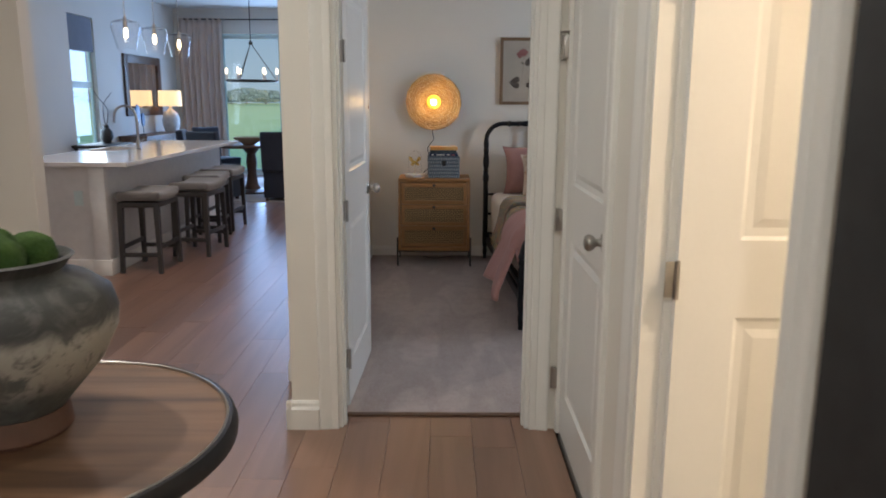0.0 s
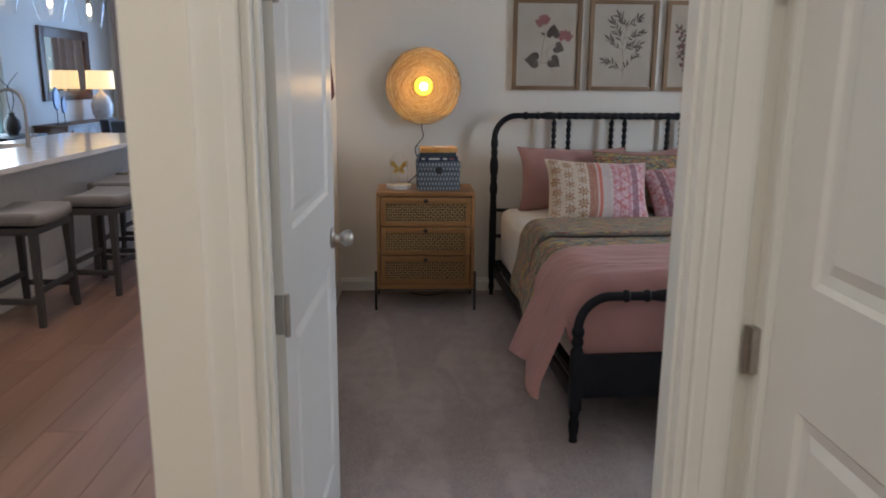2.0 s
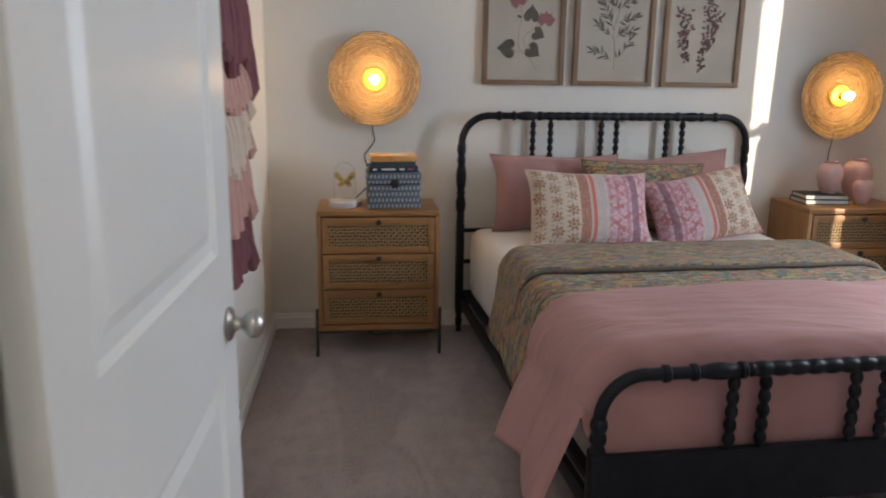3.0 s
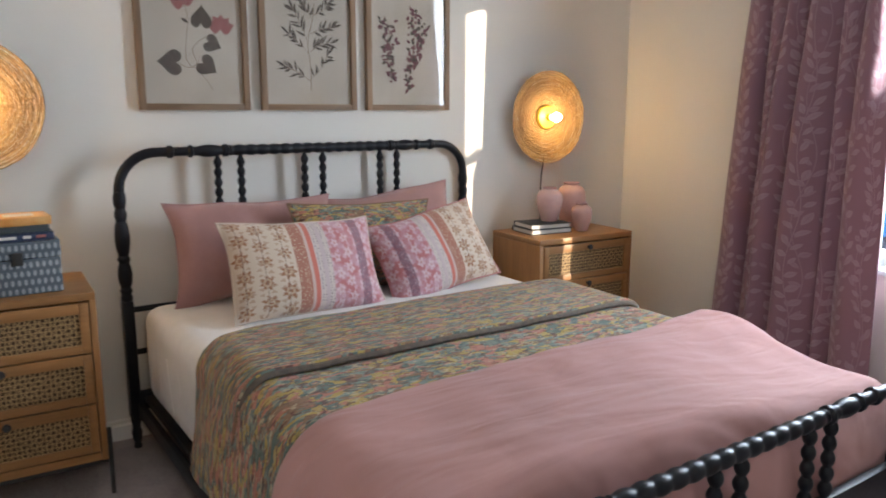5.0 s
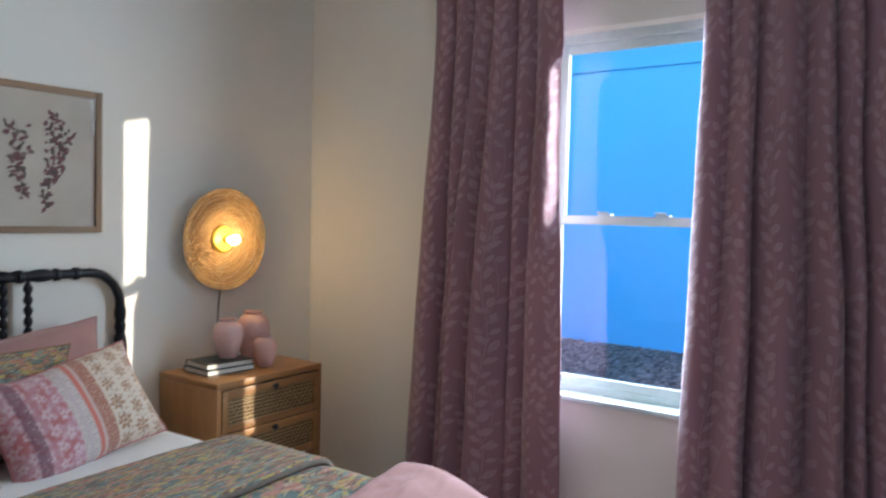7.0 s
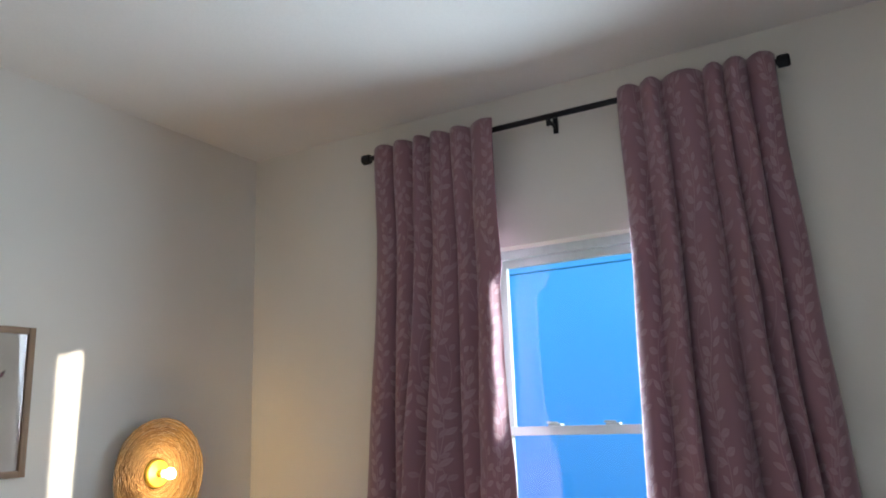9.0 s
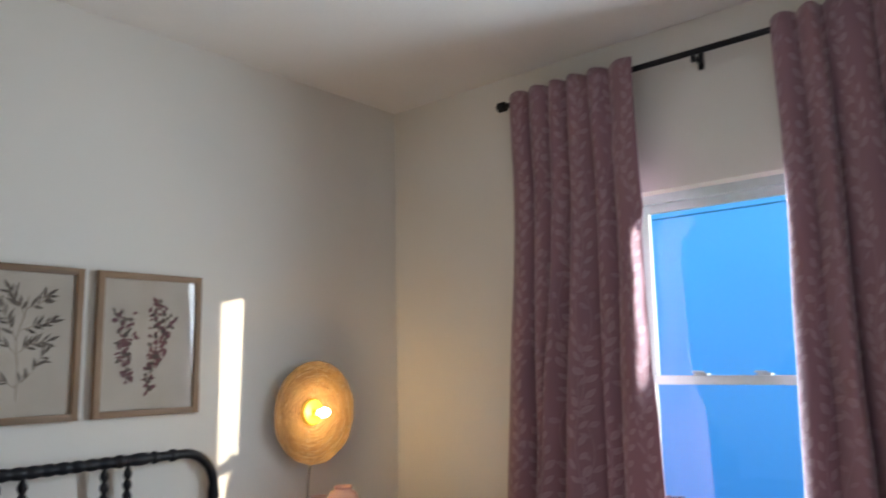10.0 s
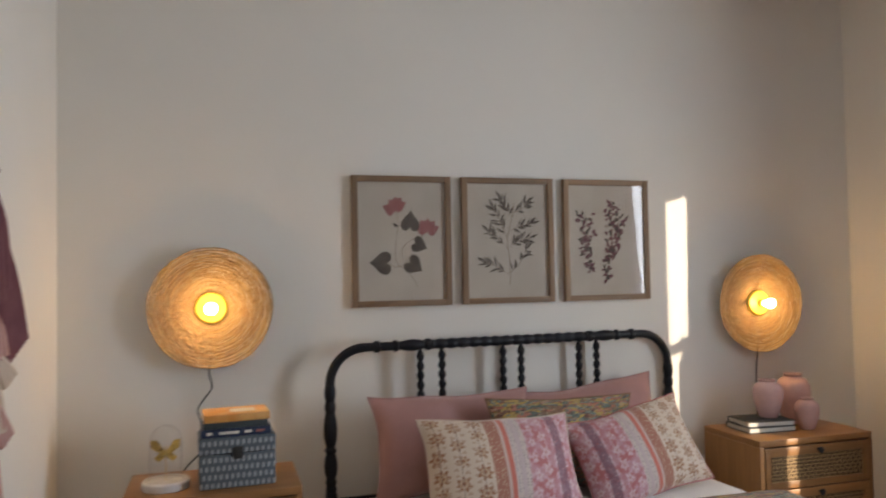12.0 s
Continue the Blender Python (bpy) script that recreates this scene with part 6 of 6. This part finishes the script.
def pot_material():
    q = Nodes("aged_grey_pottery")
    v = q.coords("Object")
    z = q.axis(v, 2)
    blot = q.noise(v, 8, 6, 0.68, 0.9)
    fine = q.noise(v, 60, 4, 0.7)
    band = q.ramp(q.math("ADD", z, q.math("MULTIPLY", blot, 0.10)), 0.265, 0.31)
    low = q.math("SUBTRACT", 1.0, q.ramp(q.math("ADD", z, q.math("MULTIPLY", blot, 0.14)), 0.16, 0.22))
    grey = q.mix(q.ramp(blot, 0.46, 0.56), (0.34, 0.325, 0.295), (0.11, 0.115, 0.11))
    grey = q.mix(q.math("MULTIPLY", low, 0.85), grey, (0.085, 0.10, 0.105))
    dark = q.mix(q.ramp(blot, 0.45, 0.62), (0.035, 0.035, 0.035), (0.085, 0.083, 0.08))
    c = q.mix(band, grey, dark)
    c = q.mix(q.math("MULTIPLY", q.ramp(fine, 0.55, 0.7), 0.5), c, (0.03, 0.03, 0.03))
    q.bump(q.math("ADD", fine, blot), 0.5, 0.004)
    return q.end(c, 0.62)


pt = thing("planted_pot", pose(-0.71, 1.74, 0.7505), "wide grey weathered clay pot filled with moss balls", "pot")
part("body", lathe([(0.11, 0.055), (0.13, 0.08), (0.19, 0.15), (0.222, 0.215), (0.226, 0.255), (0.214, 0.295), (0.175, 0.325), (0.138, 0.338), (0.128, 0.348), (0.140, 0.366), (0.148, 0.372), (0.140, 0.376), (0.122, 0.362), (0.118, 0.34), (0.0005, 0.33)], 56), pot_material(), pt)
part("foot", lathe([(0.0005, 0.0), (0.112, 0.0), (0.118, 0.008), (0.112, 0.054), (0.0005, 0.054)], 48), CLAYRED, pt, "reddish unglazed foot")
for x, y, z, r in ((0.03, -0.05, 0.375, 0.055), (-0.07, 0.03, 0.375, 0.06), (0.05, 0.05, 0.37, 0.05), (-0.04, -0.08, 0.365, 0.045), (0.0, 0.0, 0.385, 0.05)):
    b = bmesh.new()
    bmesh.ops.create_icosphere(b, subdivisions=4, radius=r)
    for v in b.verts:
        v.co *= 1 + 0.10 * noise.noise(v.co * 30 + Vector((x * 40, 0, 0))) + 0.05 * noise.noise(v.co * 110)
        v.co = v.co + Vector((x, y, z))
    part("moss_ball", b, MOSS, pt, "bright green moss ball")

pn = thing("wall_panel", pose(0.70, 0.72, 0.45), "tall charcoal abstract canvas on the hallway wall", "picture")
part("canvas", box((-0.012, -0.36, 0), (-0.001, 0.460, 1.6), 0.004), PANELDARK, pn)

# Fixtures for the added fill lamps, all out of view.
for lx, ly, lw in ADDED_LAMPS:
    dl = thing("recessed_light", pose(lx, ly, H), "unseen recessed ceiling lamp added to brighten the rooms", "ceiling light", "recessed lights")
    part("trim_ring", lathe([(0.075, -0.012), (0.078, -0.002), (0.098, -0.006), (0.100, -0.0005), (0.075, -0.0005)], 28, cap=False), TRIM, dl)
    part("lens", lathe([(0.0005, -0.003), (0.074, -0.003), (0.074, -0.001), (0.0005, -0.001)], 24), ADDED_LENS, dl)

# ---------------------------------------------------------------- kitchen
isl = thing("kitchen_island", pose(0, 0, 0), "white panelled kitchen island with seating side", "kitchen island")
part("body", box((-3.30, 6.33, 0), (-2.55, 9.55, 0.898), 0.004), CABINET, isl, smooth=False)
part("corner_post", box((-2.66, 6.30, 0.13), (-2.535, 6.42, 0.896), 0.004), CABINET, isl)
part("base_moulding", box((-3.31, 6.312, 0), (-2.67, 6.329, 0.13), 0.004), TRIM, isl)
part("base_moulding", box((-2.675, 6.285, 0), (-2.52, 6.43, 0.129), 0.005), TRIM, isl)
part("base_moulding", box((-2.549, 6.44, 0), (-2.535, 9.55, 0.129), 0.004), TRIM, isl)
part("outlet_plate", box((-2.80, 6.322, 0.58), (-2.73, 6.3295, 0.70), 0.002), PLASTIC, isl)
ct = thing("countertop", pose(0, 0, 0), "white quartz island countertop with undermount sink", "countertop")
cb = bmesh.new()
box((-3.36, 6.27, 0.90), (-3.33, 9.62, 0.935), 0.003, cb)
box((-3.33, 6.27, 0.90), (-2.33, 7.55, 0.935), 0.003, cb)
box((-3.33, 8.25, 0.90), (-2.33, 9.62, 0.935), 0.003, cb)
box((-2.98, 7.55, 0.90), (-2.33, 8.25, 0.935), 0.0, cb)
part("slab", cb, GRANITE, ct, smooth=False)
part("sink_basin", box((-3.32, 7.56, 0.899), (-2.99, 8.24, 0.903), 0.002), NICKEL, ct, "steel sink")
fc = thing("faucet", pose(-3.02 + 0.12, 7.95, 0.936), "brushed nickel gooseneck kitchen faucet", "faucet")
part("base", lathe([(0.0005, 0), (0.028, 0), (0.028, 0.008), (0.020, 0.014), (0.018, 0.10), (0.0005, 0.10)], 18), NICKEL, fc)
part("spout", tube(smooth_path([(0, 0, 0.10), (0, 0, 0.30), (-0.04, 0, 0.40), (-0.12, 0, 0.43), (-0.20, 0, 0.39), (-0.225, 0, 0.30), (-0.225, 0, 0.26)], 6), 0.013, 12), NICKEL, fc)
part("handle", tube([(0.02, 0, 0.07), (0.07, -0.01, 0.10)], 0.007, 8), NICKEL, fc)


def bar_stool():
    st = thing("bar_stool", pose(-2.315, 6.62, 0, 0, 0, 0), "grey wood counter stool with linen saddle seat", "stool", "island stools")
    seat = soft_block(-0.185, 0.185, -0.25, 0.25, 0.60, 0.675, 0.035, seed=2)
    for v in seat.verts:
        v.co.z += 0.022 * (abs(v.co.y) / 0.25) ** 2 - 0.006
    part("seat", seat, GREYCLOTH, st, "grey linen seat with nailhead edge")
    part("apron", box((-0.172, -0.235, 0.555), (0.172, 0.235, 0.598), 0.004), GREYWOOD, st)
    for sx in (-1, 1):
        for sy in (-1, 1):
            b = bmesh.new()
            for z0, z1, o0, o1, w0, w1 in ((0.0, 0.56, 0.02, 0.0, 0.016, 0.022),):
                lo = [b.verts.new((sx * (0.150 + o0 * 0.5) + a * w0, sy * (0.215 + o0) + c * w0, z0)) for a, c in ((-1, -1), (1, -1), (1, 1), (-1, 1))]
                hi = [b.verts.new((sx * 0.150 + a * w1, sy * 0.215 + c * w1, z1)) for a, c in ((-1, -1), (1, -1), (1, 1), (-1, 1))]
                for k in range(4):
                    b.faces.new((lo[k], lo[(k + 1) % 4], hi[(k + 1) % 4], hi[k]))
                b.faces.new(lo)
                b.faces.new(hi)
            part("leg", b, GREYWOOD, st, smooth=False)
    part("stretcher", box((-0.14, -0.238, 0.14), (0.14, -0.216, 0.175), 0.003), GREYWOOD, st)
    part("stretcher", box((-0.14, 0.216, 0.14), (0.14, 0.238, 0.175), 0.003), GREYWOOD, st)
    part("stretcher", box((-0.166, -0.21, 0.20), (-0.146, 0.21, 0.235), 0.003), GREYWOOD, st)
    part("stretcher", box((0.146, -0.21, 0.20), (0.166, 0.21, 0.235), 0.003), GREYWOOD, st)
    return st


stool = bar_stool()
for k, (y, x) in enumerate(((7.32, -2.11), (8.00, -2.24), (8.68, -2.27))):
    copy_thing(stool, pose(x, y, 0, 0, 0, (-4, 3, -2)[k]))


def pendant():
    pd = thing("pendant_light", pose(-2.78, 7.55, 0), "clear glass pendant with a lit filament bulb", "pendant light", "island pendants")
    part("canopy", lathe([(0.0005, H - 0.025), (0.055, H - 0.025), (0.06, H - 0.001), (0.0005, H - 0.001)], 20), NICKEL, pd)
    part("stem", tube([(0, 0, 2.18), (0, 0, H - 0.02)], 0.005, 8), NICKEL, pd)
    part("socket", lathe([(0.0005, 2.09), (0.02, 2.09), (0.022, 2.16), (0.012, 2.19), (0.0005, 2.19)], 16), NICKEL, pd)
    sh = part("shade", lathe([(0.085, 1.89), (0.095, 1.94), (0.128, 2.08), (0.130, 2.11), (0.115, 2.145), (0.03, 2.165), (0.028, 2.163), (0.112, 2.142), (0.127, 2.11), (0.125, 2.08), (0.092, 1.94), (0.082, 1.89)], 30, cap=False), PANE, pd, "clear glass shade")
    sh.visible_shadow = False
    part("bulb", lathe([(0.0005, 1.99), (0.014, 1.995), (0.020, 2.02), (0.017, 2.06), (0.010, 2.088), (0.0005, 2.089)], 14), PENDBULB, pd, "lit filament bulb")
    return pd


pend = pendant()
copy_thing(pend, pose(-2.78, 8.27, 0))
copy_thing(pend, pose(-2.78, 9.0, 0))

# ---------------------------------------------------------------- dining corner
rug = part("rug", box((-4.3, 10.85, -0.004), (-1.1, 13.9, 0.010), 0.004), plain("cream_rug", (0.50, 0.46, 0.42), (0.44, 0.40, 0.36), 3, 0.95, 0.6, 0.004, 30))
tagged(rug, "pale woven rug beneath the dining table", "rug")
dt = thing("dining_table", pose(-2.77, 11.95, 0.0105), "dark wood round dining table on a pedestal", "dining table")
part("tabletop", lathe([(0.0005, 0.705), (0.58, 0.705), (0.60, 0.715), (0.605, 0.735), (0.595, 0.745), (0.0005, 0.745)], 56), DARKWOOD, dt)
part("pedestal", lathe([(0.0005, 0.06), (0.13, 0.06), (0.09, 0.14), (0.065, 0.30), (0.085, 0.46), (0.065, 0.60), (0.16, 0.70), (0.0005, 0.704)], 28), DARKWOOD, dt)
part("base", lathe([(0.0005, 0.0), (0.30, 0.0), (0.31, 0.02), (0.24, 0.045), (0.0005, 0.059)], 36), DARKWOOD, dt)
bowl = part("bowl", lathe([(0.0005, 0.0), (0.08, 0.0), (0.13, 0.035), (0.21, 0.085), (0.235, 0.115), (0.225, 0.117), (0.19, 0.085), (0.10, 0.035), (0.0005, 0.025)], 32), plain("pale_wood_bowl", (0.42, 0.31, 0.20), (0.36, 0.26, 0.16), 8, 0.6))
bowl.matrix_world = pose(-2.74, 11.72, 0.756)
tagged(bowl, "wide pale wooden bowl on the dining table", "bowl")


def dining_chair(m):
    ch = thing("dining_chair", m, "navy slipcovered dining chair", "chair", "dining chairs")
    part("seat", soft_block(-0.25, 0.25, -0.25, 0.25, 0.40, 0.50, 0.03, seed=5), NAVY, ch)
    part("skirt", box((-0.24, -0.24, 0.04), (0.24, 0.24, 0.405), 0.02), NAVY, ch)
    bk = soft_block(-0.25, 0.25, 0.18, 0.28, 0.42, 0.98, 0.035, seed=6)
    for v in bk.verts:
        v.co.y += 0.10 * max(0.0, v.co.z - 0.5)
    part("backrest", bk, NAVY, ch)
    for x in (-0.2, 0.2):
        for y in (-0.2, 0.2):
            part("leg", box((x - 0.02, y - 0.02, 0), (x + 0.02, y + 0.02, 0.045), 0.003), DARKWOOD, ch)
    return ch


chair = dining_chair(pose(-2.10, 11.12, 0.0105, 0, 0, 178))
for x, y, a in ((-3.36, 11.42, 100), (-3.42, 12.45, 60), (-2.12, 12.45, -60), (-3.05, 11.02, 160)):
    copy_thing(chair, pose(x, y, 0.0105, 0, 0, a))

chd = thing("chandelier", pose(-2.62, 11.6, 0), "dark ring chandelier with lit candle bulbs", "chandelier")
part("ring", tube([(0.36 * math.cos(2 * math.pi * k / 48), 0.36 * math.sin(2 * math.pi * k / 48), 1.70) for k in range(48)], 0.014, 8, None, True), DARKROD, chd)
part("stem", tube([(0, 0, 2.25), (0, 0, H)], 0.007, 8), DARKROD, chd)
part("canopy", lathe([(0.0005, H - 0.03), (0.06, H - 0.03), (0.065, H - 0.001), (0.0005, H - 0.001)], 20), DARKROD, chd)
part("hub", lathe([(0.0005, 2.22), (0.03, 2.22), (0.03, 2.26), (0.0005, 2.26)], 16), DARKROD, chd)
for k in range(3):
    a = 2 * math.pi * k / 3 + 0.3
    part("arm", tube([(0, 0, 2.24), (0.36 * math.cos(a), 0.36 * math.sin(a), 1.705)], 0.006, 8), DARKROD, chd)
for k in range(6):
    a = 2 * math.pi * k / 6 + 0.2
    x, y = 0.36 * math.cos(a), 0.36 * math.sin(a)
    cd = part("candle", lathe([(0.0005, 1.71), (0.020, 1.71), (0.020, 1.79), (0.0005, 1.79)], 14, None, (x, y, 0)), TRIM, chd)
    part("bulb", lathe([(0.0005, 1.791), (0.012, 1.80), (0.022, 1.83), (0.018, 1.86), (0.0005, 1.89)], 12, None, (x, y, 0)), CANDLE, cd)

sb = thing("sideboard", pose(-4.77, 12.7, 0), "dark wood sideboard beneath the mirror", "sideboard")
part("body", box((0.015, -0.85, 0.12), (0.44, 0.85, 0.84), 0.006), DARKWOOD, sb)
part("top_board", box((0.015, -0.88, 0.8405), (0.46, 0.98, 0.87), 0.005), DARKWOOD, sb)
for k in range(3):
    part("door", box((0.4405, -0.73 + 0.49 * k, 0.15), (0.456, -0.25 + 0.49 * k, 0.81), 0.004), DARKWOOD, sb)
for x in (0.05, 0.40):
    for y in (-0.70, 0.70):
        part("leg", box((x - 0.025, y - 0.025, 0), (x + 0.025, y + 0.025, 0.119), 0.003), DARKWOOD, sb)
lm = thing("table_lamp", pose(-4.50, 13.42, 0.871), "table lamp with lit drum shade and pale ceramic base", "table lamp")
part("base", lathe([(0.0005, 0), (0.10, 0), (0.14, 0.10), (0.15, 0.22), (0.11, 0.33), (0.04, 0.38), (0.02, 0.43), (0.0005, 0.43)], 28), MARBLE, lm)
part("stem", tube([(0, 0, 0.43), (0, 0, 0.52)], 0.01, 8), BRASS, lm)
part("shade", lathe([(0.195, 0.44), (0.185, 0.70), (0.182, 0.70), (0.192, 0.44)], 32, cap=False), SHADEGLOW, lm, "glowing linen drum shade")
mr = thing("wall_mirror", pose(-4.77, 12.95, 1.62), "wood-framed mirror above the sideboard", "mirror")
for lo, hi in (((0.002, -0.75, -0.46), (0.04, -0.62, 0.50)), ((0.002, 0.62, -0.46), (0.04, 0.75, 0.50)), ((0.002, -0.6195, 0.37), (0.04, 0.6195, 0.50)), ((0.002, -0.6195, -0.46), (0.04, 0.6195, -0.33))):
    part("frame_side", box(lo, hi, 0.006), DARKWOOD, mr)
part("mirror_glass", box((0.010, -0.62, -0.33), (0.016, 0.62, 0.37)), MIRROR, mr, smooth=False)
for y, r, z in ((11.98, 0.15, 0.33), (12.18, 0.11, 0.24)):
    ds = thing("disc_sculpture", pose(-4.50, y, 0.871), "blue glass disc on a slim stand", "sculpture", "blue disc sculptures")
    b = lathe([(0.0005, -0.012), (r * 0.9, -0.012), (r, 0), (r * 0.9, 0.012), (0.0005, 0.012)], 28)
    bmesh.ops.rotate(b, verts=b.verts, matrix=Matrix.Rotation(radians(90), 3, "Y") @ Matrix.Diagonal((1.0, 0.55, 1.0)))
    bmesh.ops.translate(b, verts=b.verts, vec=(0, 0, z))
    part("disc", b, plain("blue_glass_disc", (0.05, 0.12, 0.30), (0.08, 0.17, 0.38), 9, 0.2), ds)
    part("stand", tube([(0, 0, 0.01), (0, 0, z - r * 0.85)], 0.006, 8), DARKROD, ds)
    part("foot", lathe([(0.0005, 0), (0.05, 0), (0.05, 0.010), (0.0005, 0.010)], 20), DARKROD, ds)
cs = thing("console_table", pose(-4.50, 10.75, 0), "black console table beneath the side window", "console table")
part("tabletop", box((-0.24, -0.45, 0.78), (0.22, 0.45, 0.82), 0.005), DARKROD, cs)
for x in (-0.2, 0.18):
    for y in (-0.4, 0.4):
        part("leg", box((x - 0.02, y - 0.02, 0), (x + 0.02, y + 0.02, 0.779), 0.003), DARKROD, cs)
bp = thing("branch_vase", pose(-4.50, 10.85, 0.821), "dark vase with a bare branch", "vase")
part("body", lathe([(0.0005, 0), (0.05, 0), (0.09, 0.08), (0.08, 0.16), (0.035, 0.22), (0.04, 0.25), (0.0005, 0.25)], 24), DARKROD, bp)
part("branch", tube(smooth_path([(0, 0, 0.2), (0.02, 0.05, 0.45), (-0.03, -0.1, 0.62), (0.0, -0.28, 0.72)], 5), lambda s: 0.007 * (1 - 0.6 * s), 6), BARK, bp)
part("branch", tube(smooth_path([(0, 0, 0.2), (-0.02, 0.0, 0.5), (0.03, 0.12, 0.66), (0.02, 0.22, 0.70)], 5), lambda s: 0.006 * (1 - 0.6 * s), 6), BARK, bp)

drod = thing("curtain_rod", pose(0, 0, 0), "thin dark curtain rod above the patio door", "curtain rod")
part("rod", tube([(-4.55, 14.50, 2.86), (-0.75, 14.50, 2.86)], 0.012, 10), DARKROD, drod)


def plain_drape(x0, x1, pleats, seed):
    def place(u, v):
        s = math.sin(2 * math.pi * (u * pleats + 0.1 * math.sin(u * 13 + seed)))
        return Vector((x0 + (x1 - x0) * u + 0.01 * noise.noise(Vector((u * 5, v * 4, seed))), 14.50 + 0.045 * s * (0.5 + 0.5 * sm(0, 0.3, v)), 2.88 - 2.865 * v))
    ob = thick(part("drape", grid(pleats * 10, 24, place), DRAPE), 0.003)
    return tagged(ob, "beige linen drape beside the patio door", "curtain", "dining drapes")


plain_drape(-4.68, -3.86, 7, 2)
plain_drape(-1.55, -0.80, 6, 5)

# ---------------------------------------------------------------- plank floor
PW_, PL_ = 0.184, 1.22
rnd = random.Random(77)
plank_mesh = {}
floor_ob = structure("floor_living", box((-4.77, -2.5, -0.059), (0.70, 14.6, -0.016)), DARKWOOD, "brown wood plank floor of hall and living room")


def plank_data(length):
    key = round(length, 3)
    if key not in plank_mesh:
        g = 0.0005
        b = bmesh.new()
        w, l, e = PW_ - g, length - g, 0.0010
        lo = [b.verts.new(p) for p in ((g, g, -0.015), (w, g, -0.015), (w, l, -0.015), (g, l, -0.015))]
        mi = [b.verts.new(p) for p in ((g, g, -e), (w, g, -e), (w, l, -e), (g, l, -e))]
        hi = [b.verts.new(p) for p in ((g + e, g + e, 0), (w - e, g + e, 0), (w - e, l - e, 0), (g + e, l - e, 0))]
        for a, c in ((lo, mi), (mi, hi)):
            for k in range(4):
                b.faces.new((a[k], a[(k + 1) % 4], c[(k + 1) % 4], c[k]))
        b.faces.new(hi)
        me_ = finish(b, False)
        me_.materials.append(PLANK)
        plank_mesh[key] = me_
    return plank_mesh[key]


rest_v, rest_f = [], []
ncol = int(5.47 / PW_) + 1
for c in range(ncol):
    x = 0.70 - PW_ * (c + 1)
    y = -2.5 - rnd.random() * PL_
    while y < 14.6:
        y1 = min(y + PL_, 14.6)
        y0 = max(y, -2.5)
        # inside the bedroom's walls there is no plank floor
        if x > -0.55:
            y1 = min(y1, 3.53)
        if y1 - y0 > 0.05:
            near = x > -3.0 and -0.2 < y1 and y0 < 8.0
            if near:
                p = part("plank", plank_data(y1 - y0), PLANK, floor_ob, smooth=False)
                p.location = (x, y0, 0)
            else:
                i = len(rest_v)
                rest_v += [(x + 0.0012, y0 + 0.0012, -0.003), (x + PW_ - 0.0012, y0 + 0.0012, -0.003), (x + PW_ - 0.0012, y1 - 0.0012, -0.003), (x + 0.0012, y1 - 0.0012, -0.003),
                           (x + 0.003, y0 + 0.003, 0), (x + PW_ - 0.003, y0 + 0.003, 0), (x + PW_ - 0.003, y1 - 0.003, 0), (x + 0.003, y1 - 0.003, 0)]
                rest_f += [(i + 4, i + 5, i + 6, i + 7), (i, i + 1, i + 5, i + 4), (i + 1, i + 2, i + 6, i + 5), (i + 2, i + 3, i + 7, i + 6), (i + 3, i, i + 4, i + 7)]
        y += PL_
rest = bpy.data.meshes.new("planks")
rest.from_pydata(rest_v, [], rest_f)
part("planks_beyond", rest, PLANK, floor_ob)["kind"] = "stuff"
